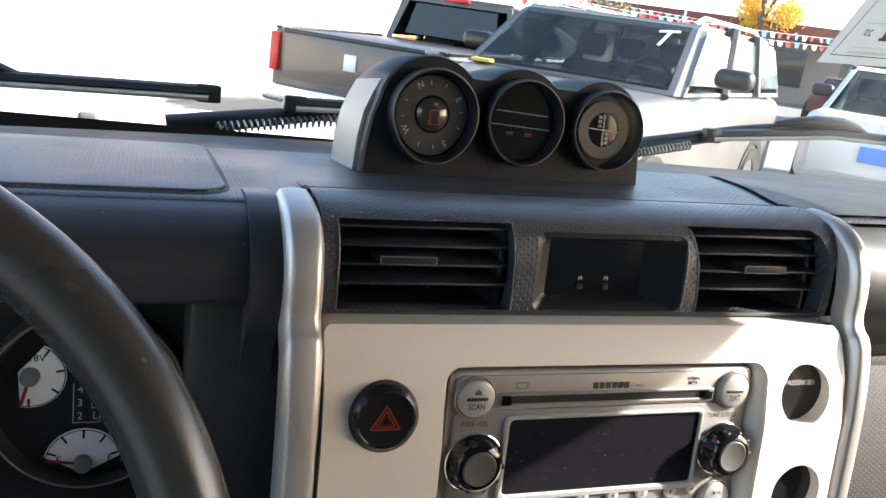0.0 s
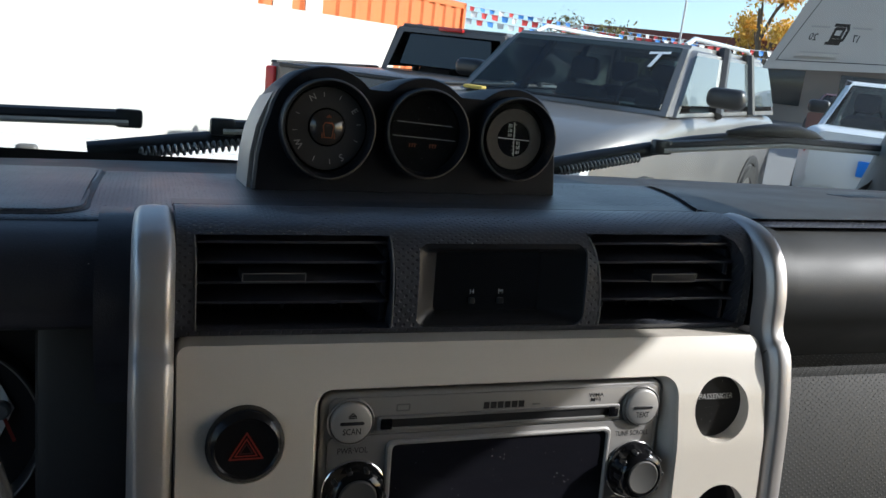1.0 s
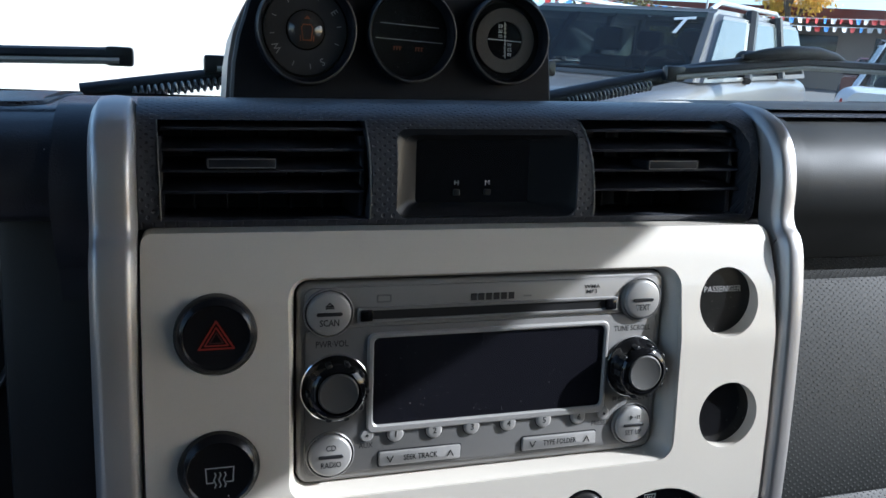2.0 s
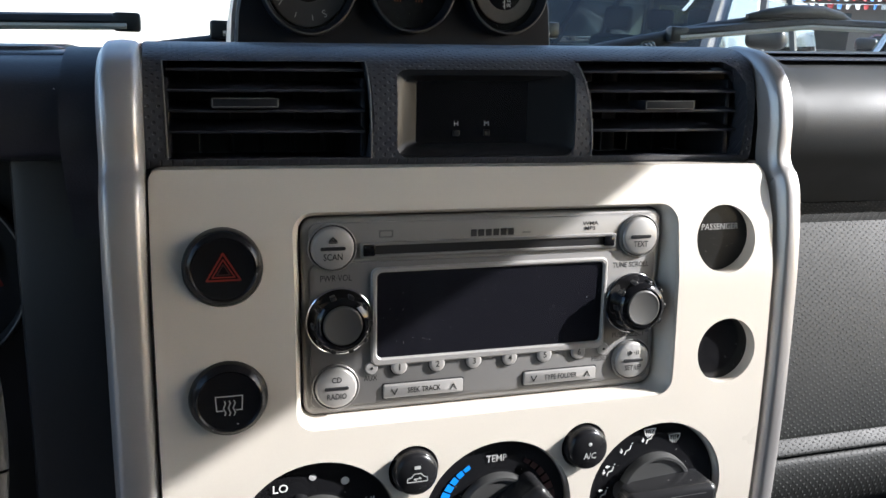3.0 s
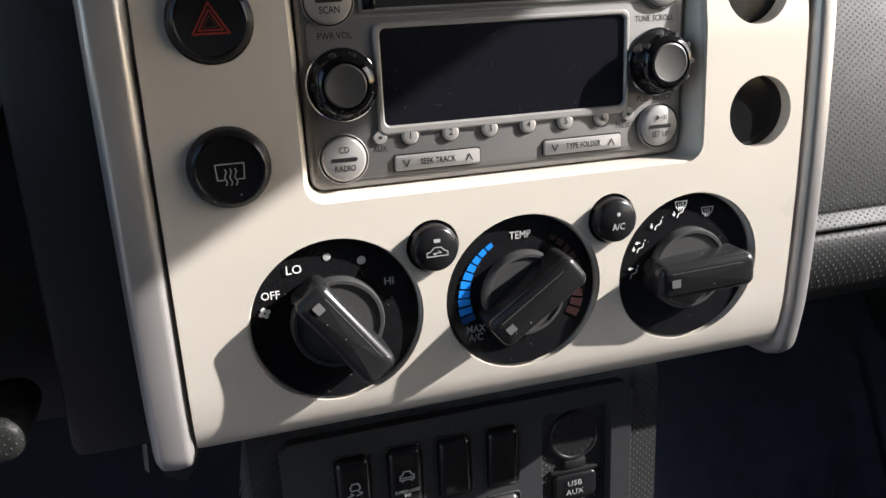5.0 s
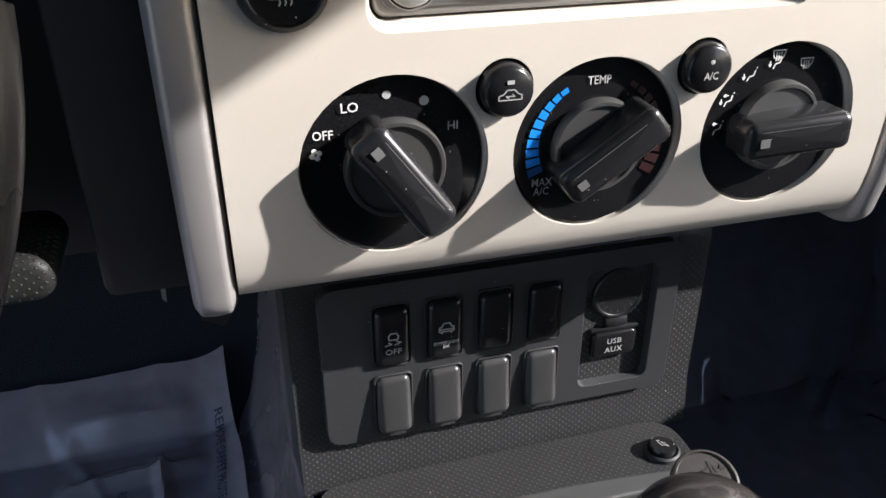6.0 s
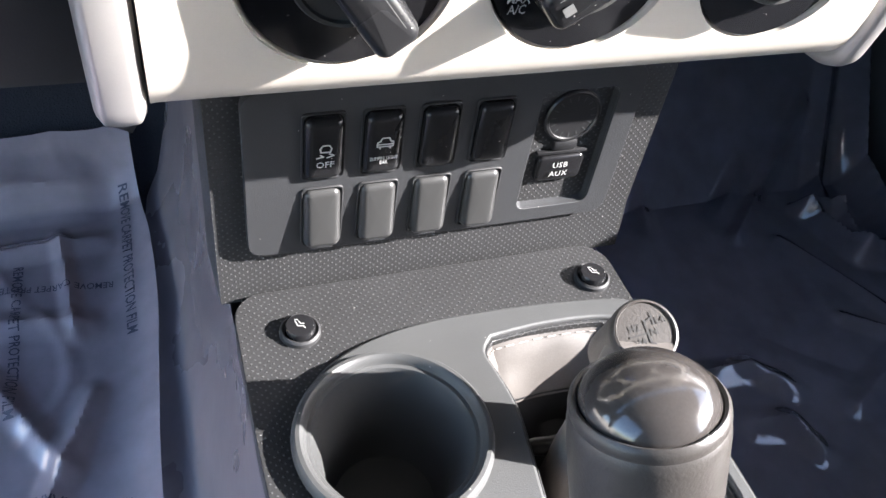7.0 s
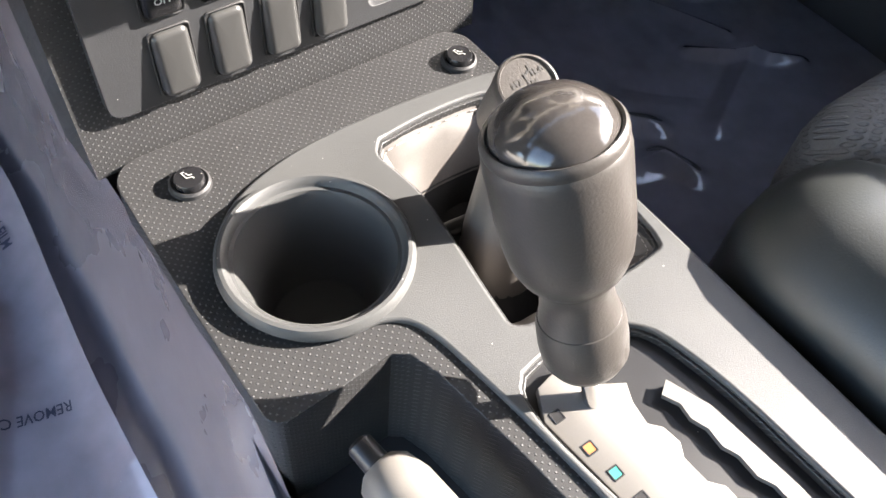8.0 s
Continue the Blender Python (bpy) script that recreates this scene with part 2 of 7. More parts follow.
        ss.interpolation_type = "SMOOTHSTEP"
        ss.inputs["From Min"].default_value, ss.inputs["From Max"].default_value = size * 0.55, size
        ss.inputs["To Min"].default_value, ss.inputs["To Max"].default_value = 1.0, 0.0
        L.new(vo.outputs["Distance"], ss.inputs["Value"])
        b2 = N.new("ShaderNodeBump")
        b2.inputs["Strength"].default_value = 1.0
        b2.inputs["Distance"].default_value = depth
        L.new(ss.outputs[0], b2.inputs["Height"])
        L.new(bp.outputs[0], b2.inputs["Normal"])
        last = b2
        # raised dots: lighter tips put their glint into the base colour
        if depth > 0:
            tip_glint = N.new("ShaderNodeMix")
            tip_glint.data_type = "RGBA"
            L.new(ss.outputs[0], tip_glint.inputs[0])
            L.new(out_col, tip_glint.inputs[6])
            tip_glint.inputs[7].default_value = tuple(min(1, c * 2.6) for c in color) + (1,)
            L.new(tip_glint.outputs[2], b.inputs["Base Color"])
    L.new(last.outputs[0], b.inputs["Normal"])
    return mt


def clear(name, tint=(1, 1, 1), gloss=1.0, rough=0.0):
    """Thin clear glass: passes light straight on, with a mirror sheen that grows at a slant."""
    mt = bpy.data.materials.new(name)
    mt.use_nodes = True
    nt = mt.node_tree
    N, L = nt.nodes, nt.links
    N.remove(N["Principled BSDF"])
    t = N.new("ShaderNodeBsdfTransparent")
    t.inputs[0].default_value = (*tint, 1)
    g = N.new("ShaderNodeBsdfGlossy")
    g.inputs["Roughness"].default_value = rough
    f = N.new("ShaderNodeLayerWeight")
    f.inputs["Blend"].default_value = 0.5
    cube = N.new("ShaderNodeMath")
    cube.operation = "POWER"
    cube.inputs[1].default_value = 4.0
    L.new(f.outputs["Facing"], cube.inputs[0])
    k = N.new("ShaderNodeMath")
    k.operation = "MULTIPLY_ADD"
    k.inputs[1].default_value = gloss
    k.inputs[2].default_value = 0.04 * gloss
    L.new(cube.outputs[0], k.inputs[0])
    mx = N.new("ShaderNodeMixShader")
    L.new(k.outputs[0], mx.inputs[0])
    L.new(t.outputs[0], mx.inputs[1])
    L.new(g.outputs[0], mx.inputs[2])
    L.new(mx.outputs[0], N["Material Output"].inputs[0])
    return mt


IVORY = surface("ivory_painted_plastic", (0.56, 0.516, 0.45), 0.32, vary=0.03, grain=1500, bump=0.03, coat=0.15)
SILVER = surface("satin_silver_paint", (0.44, 0.42, 0.405), 0.38, metal=0.6, vary=0.06, grain=2500, bump=0.04)
RADIO_SILVER = surface("radio_satin_silver", (0.225, 0.218, 0.21), 0.40, metal=0.35, vary=0.05, grain=3000, bump=0.02)
RADIO_GREY = surface("radio_grey_face", (0.135, 0.131, 0.127), 0.50, metal=0.12, vary=0.06, grain=3000, bump=0.03)
KEY_SILVER = surface("key_silver", (0.31, 0.30, 0.288), 0.42, metal=0.3, vary=0.04, grain=2000, bump=0.02)
KNOB_FACE = surface("knob_centre_grey", (0.065, 0.064, 0.062), 0.42, vary=0.06, grain=2500, bump=0.03)
CHROME = surface("chrome", (0.75, 0.75, 0.75), 0.12, metal=1.0, vary=0.03, bump=0.01)
DASH = surface("dash_black_grain", (0.024, 0.026, 0.033), 0.42, vary=0.14, grain=1100, bump=0.35, spots=0.02)
DASH_DOT = surface("dash_dotted_vinyl", (0.035, 0.039, 0.051), 0.40, vary=0.12, grain=1300, bump=0.15, dots=(0.0036, -0.0026, "top", 0.27), ior=1.6)
DASH_GREY = surface("passenger_dash_grey", (0.030, 0.032, 0.033), 0.55, vary=0.1, grain=1200, bump=0.2, ior=1.38)
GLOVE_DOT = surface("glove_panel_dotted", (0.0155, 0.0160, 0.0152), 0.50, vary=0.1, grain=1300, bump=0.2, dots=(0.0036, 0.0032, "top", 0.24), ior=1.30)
CONSOLE = surface("console_grey_grain", (0.056, 0.057, 0.057), 0.45, vary=0.1, grain=1600, bump=0.5, spots=0.04)
SWITCH_PLATE = surface("switch_plate_grain", (0.032, 0.033, 0.035), 0.45, vary=0.1, grain=1600, bump=0.5, spots=0.04, ior=1.4)
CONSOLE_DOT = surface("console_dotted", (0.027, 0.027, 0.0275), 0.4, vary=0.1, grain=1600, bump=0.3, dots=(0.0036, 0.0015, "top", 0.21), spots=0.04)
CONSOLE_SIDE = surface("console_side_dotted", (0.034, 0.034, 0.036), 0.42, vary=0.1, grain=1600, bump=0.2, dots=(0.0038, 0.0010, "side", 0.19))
BLACK = surface("black_plastic", (0.014, 0.014, 0.015), 0.38, vary=0.15, grain=1500, bump=0.1, spots=0.015)
BLACK_DUSTY = surface("black_dial_plastic", (0.009, 0.009, 0.010), 0.14, vary=0.15, grain=1500, bump=0.03, spots=0.14, ior=1.4, specks=420)
BLACK_GLOSS = surface("gloss_black_display", (0.006, 0.006, 0.007), 0.08, vary=0.1, bump=0.01, spots=0.06)
BLACK_SOFT = surface("soft_black_rubber", (0.02, 0.02, 0.021), 0.55, vary=0.12, grain=1200, bump=0.2)
VENT_BLACK = surface("vent_black_plastic", (0.025, 0.027, 0.036), 0.42, vary=0.15, grain=1500, bump=0.1, ior=1.45)
DISPLAY = surface("dusty_display_black", (0.009, 0.009, 0.012), 0.08, vary=0.1, bump=0.01, spots=0.32, specks=560)
DUSTY_LENS = surface("dusty_indicator_lens", (0.010, 0.010, 0.010), 0.3, vary=0.3, bump=0.02, spots=0.3, specks=650, ior=1.4)
POD_BLACK = surface("pod_black_grain", (0.0095, 0.0108, 0.0150), 0.5, vary=0.15, grain=1200, bump=0.25, ior=1.3)
POINTER = surface("pointer_grey", (0.16, 0.16, 0.155), 0.4, vary=0.1, bump=0)
SWITCH = surface("switch_black_gloss", (0.011, 0.011, 0.012), 0.24, vary=0.1, bump=0.04, spots=0.05, ior=1.36)
BLANK = surface("switch_blank_grey", (0.036, 0.036, 0.0355), 0.34, vary=0.08, grain=1800, bump=0.1, spots=0.03)
KNOB = surface("control_knob_grey", (0.017, 0.017, 0.018), 0.27, vary=0.12, grain=1500, bump=0.06, spots=0.08)
BOSS = surface("dial_boss_grey", (0.045, 0.045, 0.044), 0.42, vary=0.14, grain=1800, bump=0.12, spots=0.12, specks=420)
LEATHER = surface("grey_brown_leather", (0.043, 0.039, 0.036), 0.40, vary=0.12, grain=700, bump=0.35)
KNOB_CAP = surface("dark_gloss_cap", (0.042, 0.038, 0.036), 0.15, vary=0.15, bump=0.02, coat=0.5)
BOOT = surface("grey_leather_gaiter", (0.088, 0.080, 0.074), 0.44, vary=0.14, grain=1100, bump=0.22, bump_dist=0.0005, broad=40)
GATE = surface("gate_light_grey", (0.135, 0.127, 0.117), 0.45, vary=0.06, grain=1500, bump=0.1)
CARPET = surface("dark_carpet", (0.018, 0.02, 0.028), 0.95, vary=0.3, grain=500, bump=0.8, bump_dist=0.002)
WHEEL = surface("steering_leather", (0.028, 0.028, 0.028), 0.28, vary=0.12, grain=900, bump=0.25)
PRINT_WHITE = surface("white_print", (0.78, 0.77, 0.75), 0.5, vary=0.02, bump=0)
PRINT_GREY = surface("grey_print", (0.40, 0.40, 0.39), 0.5, vary=0.02, bump=0)
PRINT_DARK = surface("dark_print", (0.012, 0.012, 0.012), 0.6, vary=0.02, bump=0)
PRINT_RED = surface("red_print", (0.20, 0.018, 0.010), 0.5, vary=0.04, bump=0)
PRINT_DKRED = surface("dark_red_print", (0.020, 0.003, 0.003), 0.5, vary=0.04, bump=0)
PRINT_ORANGE = surface("orange_print", (0.35, 0.10, 0.025), 0.5, vary=0.04, bump=0)
PRINT_AMBER = surface("amber_print", (0.24, 0.065, 0.02), 0.5, vary=0.04, bump=0)
PRINT_BLUE = surface("blue_print", (0.01, 0.22, 0.78), 0.4, vary=0.04, bump=0)
PRINT_DKBLUE = surface("dark_blue_print", (0.008, 0.07, 0.25), 0.4, vary=0.04, bump=0)
DIAL_WHITE = surface("dial_white", (0.72, 0.71, 0.68), 0.5, vary=0.03, bump=0)
DIAL_GREY = surface("dial_grey", (0.13, 0.13, 0.125), 0.5, vary=0.08, bump=0.02)
GLASS = clear("window_glass", (0.93, 0.96, 0.95), 0.6)
REAR_DIMMER = clear("rear_dimming_glass", (0.24, 0.25, 0.25), 1.0)
LENS = clear("gauge_glass", (0.96, 0.96, 0.96), 0.15)
HEADLINER = surface("headliner_grey", (0.22, 0.215, 0.21), 0.9, vary=0.08, grain=800, bump=0.3)
DOOR = surface("door_trim_grey", (0.09, 0.09, 0.088), 0.6, vary=0.1, grain=900, bump=0.2)
SEAT = surface("seat_dark_vinyl", (0.028, 0.031, 0.03), 0.42, vary=0.12, grain=800, bump=0.3)
WEAVE = surface("seat_woven_grey", (0.13, 0.13, 0.128), 0.7, vary=0.2, grain=700, bump=0.3, dots=(0.006, -0.0015, "top", 0.42))


def film_material(name, tint, see, crease=0.16, gloss=0.13):
    """Crinkled clear protection film: partly see-through, glossy."""
    mt = surface(name, tint, gloss, vary=0.18, grain=38, bump=crease, broad=9, bump_dist=0.003, coat=0.7, spots=0.05)
    nt = mt.node_tree
    N, L = nt.nodes, nt.links
    t = N.new("ShaderNodeBsdfTransparent")
    t.inputs[0].default_value = (0.75, 0.78, 0.92, 1)
    mx = N.new("ShaderNodeMixShader")
    mx.inputs[0].default_value = see
    L.new(N["Principled BSDF"].outputs[0], mx.inputs[1])
    L.new(t.outputs[0], mx.inputs[2])
    L.new(mx.outputs[0], N["Material Output"].inputs[0])
    return mt


FILM = film_material("protection_film", (0.325, 0.278, 0.312), 0.22, 0.10)
FILM_DARK = film_material("protection_film_dark", (0.27, 0.265, 0.315), 0.28, 0.03, 0.06)

# ---- cabin shell ----
def structure(name, bm, material, label, category):
    return lone(name, bm, material, label, category, kind="structure", smooth=False)


structure("floor", box(-0.74, 0.74, -1.7, 0.75, 0.50, 0.575), CARPET, "dark carpeted cabin floor under clear film", "floor")
structure("ceiling", box(-0.74, 0.74, -1.7, 0.20, 1.745, 1.78), HEADLINER, "light grey fabric headliner of the cabin roof", "ceiling")
wall = box(0.70, 0.74, -1.7, 0.70, 0.575, 1.137)
box(0.70, 0.74, -1.7, 0.20, 1.627, 1.745, bm=wall)
box(0.70, 0.74, -1.01, -0.89, 1.137, 1.627, bm=wall)
structure("wall_right", wall, DOOR, "dark grey passenger door trim below the side window", "wall")
wall = box(-0.74, -0.70, -1.7, 0.45, 0.50, 0.60)
box(-0.74, -0.70, -1.7, 0.20, 1.70, 1.745, bm=wall)
box(-0.74, -0.70, -1.7, -0.75, 0.60, 1.20, bm=wall)
box(-0.74, -0.70, 0.33, 0.70, 0.60, 1.28, bm=wall)
box(-0.74, -0.70, -0.85, -0.75, 1.20, 1.70, bm=wall)
structure("wall_left", wall, DOOR, "dark grey body side around the open driver doorway", "wall")
wall = box(-0.74, 0.74, -1.74, -1.70, 0.50, 1.25)
box(-0.74, 0.74, -1.74, -1.70, 1.62, 1.78, bm=wall)
structure("wall_rear", wall, DOOR, "dark grey rear cabin wall below the back window", "wall")
# unseen tinted panes, added to cut the daylight coming from behind
for name, bm in (("window_rear", box(-0.735, 0.735, -1.722, -1.716, 1.25, 1.62)), ("window_right", box(0.717, 0.723, -1.70, -1.01, 1.137, 1.627)), ("window_left", box(-0.723, -0.717, -1.70, -0.85, 1.20, 1.70))):
    structure(name, bm, REAR_DIMMER, "unseen dark tinted pane added to dim light from the rear cabin", "window")
structure("wall_front", box(-0.74, 0.74, 0.70, 0.75, 0.50, 1.28), CARPET, "dark carpeted bulkhead behind the dashboard", "wall")


def glass_y(z):
    return 0.428 - (z - 1.31) * 0.52


def windscreen():
    ob = thing("windscreen", "clear windscreen glass above the dashboard", "windscreen", (0, 0.43, 1.30))
    bm = bmesh.new()
    rings(bm, [[(x, glass_y(z) + d, z) for x, z in rr(-0.70, 0.70, 1.312, 1.74, 0.05)] for d in (0.0, 0.005)], True, True)
    g = part("pane", bm, GLASS, ob)
    g.visible_shadow = False
    bm = bmesh.new()
    o, i = rr(-0.72, 0.72, 1.29, 1.76, 0.05), rr(-0.69, 0.69, 1.322, 1.73, 0.05)
    rings(bm, [[(x, glass_y(z) - 0.004, z) for x, z in i], [(x, glass_y(z) - 0.004, z) for x, z in o], [(x, glass_y(z) + 0.03, z) for x, z in o]], False, False)
    part("seal", bm, BLACK_SOFT, ob)
    for s in (-1, 1):
        part("pillar_trim", tube([(s * 0.715, 0.44, 1.27), (s * 0.71, 0.33, 1.5), (s * 0.70, 0.19, 1.75)], 0.035, 10), HEADLINER, ob)


windscreen()

# ---- dashboard ----
dash = thing("dashboard", "black moulded dashboard with dotted vinyl panels below the windscreen", "dashboard", (0, 0.2, 1.0))
DASH_TOP = [(0.052, 1.3200), (0.060, 1.3222), (0.100, 1.3250), (0.150, 1.3272), (0.200, 1.3274), (0.275, 1.3266)]
DASH_BACK = [(0.275, 1.3266), (0.282, 1.3252), (0.340, 1.3250), (0.400, 1.3254), (0.412, 1.3225), (0.416, 1.300), (0.440, 1.292)]


def bowed(profile, x0, x1):
    """A sheet along x whose far edge bows with the windscreen."""
    bm = strip(profile, x0, x1)
    for v in bm.verts:
        v.co.y -= 0.32 * v.co.x ** 2 * max(0.0, min(1.0, (v.co.y - 0.20) / 0.15))
    return bm


part("top", bowed(spline(DASH_TOP, 4), -0.72, 0.72), DASH_DOT, dash)
part("defroster_strip", bowed(spline(DASH_BACK, 3), -0.72, 0.72), DASH_GREY, dash, "plain dark strip along the glass")
part("core", box(-0.72, 0.72, 0.16, 0.68, 0.985, 1.285), BLACK_SOFT, dash)
# driver's hood and its cover
HOOD = [(0.085, 1.3215), (0.060, 1.3212), (0.050, 1.3190), (0.038, 1.3140), (0.024, 1.303), (0.0165, 1.288), (0.019, 1.273), (0.030, 1.264), (0.070, 1.260)]
part("hood", strip(spline(HOOD, 5), -0.72, -0.2045, None, True), DASH, dash)


def hood_lid(x1, y0, y1, r, rise, thick):
    """The lid over the instruments: a shallow plate that follows the dash top."""
    zs, ys = [p[1] for p in DASH_TOP], [p[0] for p in DASH_TOP]
    o = rr(-0.72, x1, y0, y1, r, 8)
    bm = bmesh.new()
    rows = []
    for d, h in ((0.0, -0.002), (0.0, rise - thick * 0.6), (thick * 0.3, rise - thick * 0.15), (thick, rise)):
        rows.append([(x, y, float(np.interp(y, ys, zs)) + h) for x, y in inset(o, d)])
    cy = (y0 + y1) / 2
    q = inset(o, thick)
    for k in (0.75, 0.5, 0.25, 0.05):
        rows.append([(x if x < -0.6 else -0.6 + (x + 0.6) * 1.0, cy + (y - cy) * k, float(np.interp(cy + (y - cy) * k, ys, zs)) + rise) for x, y in q])
    rings(bm, rows, False, True)
    return bm


part("hood_seam", hood_lid(-0.2105, 0.0585, 0.268, 0.020, 0.0006, 0.0005), BLACK_SOFT, dash)
part("hood_cover", hood_lid(-0.2130, 0.0615, 0.265, 0.018, 0.0026, 0.0022), DASH_DOT, dash, "dotted instrument hood cover")
COLLAR = [(0.085, 1.3235), (0.060, 1.3245), (0.046, 1.3215), (0.032, 1.3140), (0.018, 1.301), (0.0105, 1.286), (0.0115, 1.268), (0.020, 1.250), (0.034, 1.225), (0.038, 1.12), (0.040, 1.0)]
part("collar", strip(spline(COLLAR, 4), -0.2050, -0.1890, None, True), DASH, dash)
# passenger side roll, panel and ledge
ROLL = [(0.085, 1.3215), (0.066, 1.3195), (0.048, 1.3150), (0.032, 1.304), (0.024, 1.289), (0.025, 1.274), (0.035, 1.257), (0.052, 1.242), (0.064, 1.228)]
part("roll", strip(spline(ROLL, 4), 0.208, 0.72), DASH_GREY, dash)
part("collar", strip(spline([(y - 0.003, z + 0.002) for y, z in ROLL], 4), 0.1895, 0.208, None, True), DASH_GREY, dash)
pad = bowed([(y, z + 0.0022) for y, z in spline(DASH_TOP[1:], 4)], 0.176, 0.72)
for v in pad.verts:
    v.co.x = max(v.co.x, 0.174 + 0.42 * max(0.0, v.co.y - 0.085))
part("pad_top", pad, DASH_GREY, dash)
for k in range(6):
    part("demister_slot", box(0.395 + 0.008 * k, 0.399 + 0.008 * k, 0.165, 0.195, 1.3285, 1.3302, 0.0004, 1), BLACK, dash)
part("glove_panel", strip([(0.066, 1.2285), (0.060, 1.221), (0.050, 1.2165), (0.0, 1.093), (0.0, 1.088)], 0.180, 0.72), GLOVE_DOT, dash)
part("ledge", strip(spline([(0.0, 1.0885), (-0.001, 1.0875), (-0.0055, 1.0815), (-0.0055, 1.0795), (-0.001, 1.0785)], 3), 0.180, 0.72), GLOVE_DOT, dash)
part("lower_roll", strip(spline([(-0.001, 1.0785), (-0.0060, 1.0757), (-0.0088, 1.066), (-0.0082, 1.054), (-0.002, 1.040), (0.012, 1.029), (0.05, 1.022)], 4), 0.180, 0.72), GLOVE_DOT, dash)
part("lower_panel", strip([(0.05, 1.022), (0.16, 1.0)], 0.180, 0.72), BLACK_SOFT, dash)
# driver's knee panel with its pad
part("knee_panel", strip([(0.16, 1.245), (0.10, 1.20), (0.075, 1.06), (0.09, 1.0), (0.17, 0.985)], -0.72, -0.172), BLACK_SOFT, dash)
part("knee_pad", slab(rr(-0.72, -0.2455, 1.018, 1.041, 0.011), -0.04, 0.012, front(0, 0.02, 0), 0.006), GLOVE_DOT, dash, "grey dotted pad")
part("side_cheek", box(-0.232, -0.172, 0.034, 0.16, 1.0, 1.285, 0.006), BLACK_SOFT, dash)
part("side_cheek", box(0.172, 0.195, 0.02, 0.16, 1.0, 1.26, 0.006), BLACK_SOFT, dash)
part("underside", box(0.145, 0.72, 0.20, 0.66, 0.95, 0.99, 0.01), BLACK_SOFT, dash)
part("underside", box(-0.72, -0.155, 0.22, 0.66, 0.955, 0.99, 0.01), BLACK_SOFT, dash)
bm = bmesh.new()
rings(bm, [[(x, 0.085, z) for x, z in ((-0.193, 1.0), (-0.193, 0.968), (-0.176, 0.962), (-0.158, 1.0))], [(x, 0.030, z) for x, z in ((-0.189, 1.0), (-0.189, 0.984), (-0.178, 0.978), (-0.164, 1.0))]], True, True)
bmesh.ops.recalc_face_normals(bm, faces=bm.faces)
part("bracket", bm, BLACK, dash, smooth=False)
part("backing", box(-0.172, 0.172, 0.028, 0.05, 1.0, 1.262), BLACK_SOFT, dash)
settled(dash)

# ---- centre panel ----
PANEL_Z = [1.005, 1.012, 1.022, 1.04, 1.07, 1.11, 1.15, 1.20, 1.23, 1.25, 1.261]
PANEL_Y = [0.014, 0.002, -0.004, -0.0075, -0.0095, -0.011, -0.0115, -0.0105, -0.006, 0.001, 0.008]


def panel_y(z):
    return float(np.interp(z, PANEL_Z, PANEL_Y))


FAN, TEMP, MODE = (-0.094, 1.0715), (0.0045, 1.0715), (0.1025, 1.0715)
RECESS = rr(-0.1045, 0.1068, 1.1318, 1.2402, 0.010, 6)
holes = [RECESS]
holes += [circ(x, z, 0.0432, 48) for x, z in (FAN, TEMP, MODE)]
holes += [circ(-0.0445, 1.1045, 0.0135, 28), circ(0.0535, 1.1065, 0.0135, 28)]
holes += [circ(-0.137, 1.2165, 0.0185, 36), circ(-0.1365, 1.1535, 0.0185, 36), circ(0.1375, 1.2195, 0.0192, 36), circ(0.1412, 1.1548, 0.0192, 36)]
fascia = thing("centre_fascia", "ivory painted centre stack panel with round openings", "dashboard panel", (0, 0.01, 1.0))
bm = moulded(rr(-0.1685, 0.1685, 1.0052, 1.2605, 0.005, 5), holes, [1.008 + 0.006 * i for i in range(42)], lambda u, v: (u, panel_y(v), v), 0.02, (0, 1, 0))
bevelled(part("panel", bm, IVORY, fascia), 0.0032, 4, 50)
bm = bmesh.new()
well = rr(-0.1004, 0.1004, 1.1348, 1.2377, 0.007, 6)
rings(bm, [[(x + (u - x) * k, panel_y(z) + (0.004 - panel_y(z)) * d, z + (w - z) * k) for (x, z), (u, w) in zip(RECESS, well)] for k, d in ((-0.02, 0.10), (0.15, 0.16), (0.45, 0.34), (0.8, 0.7), (1.0, 1.0))], False, False)
bmesh.ops.recalc_face_normals(bm, faces=bm.faces)
part("radio_recess", bm, IVORY, fascia)
for x, z in (FAN, TEMP, MODE):
    bm = bmesh.new()
    rings(bm, [[(u, panel_y(v) + d, v) for u, v in circ(x, z, r, 56)] for r, d in ((0.0436, 0.0024), (0.0429, 0.0030), (0.0420, 0.0052), (0.0412, 0.0120))], False, False)
    bmesh.ops.recalc_face_normals(bm, faces=bm.faces)
    part("dial_recess", bm, IVORY, fascia)

# silver side trims
PILLAR = [(0.03, 0.996), (0.011, 0.998), (-0.001, 1.006), (-0.0055, 1.02), (-0.0100, 1.05), (-0.0133, 1.12), (-0.0128, 1.20), (-0.0092, 1.24), (-0.0050, 1.2545),
          (0.0005, 1.2605), (0.003, 1.268), (0.0035, 1.285), (0.008, 1.303), (0.018, 1.3160), (0.033, 1.3238), (0.050, 1.3272), (0.060, 1.3276), (0.066, 1.3240)]


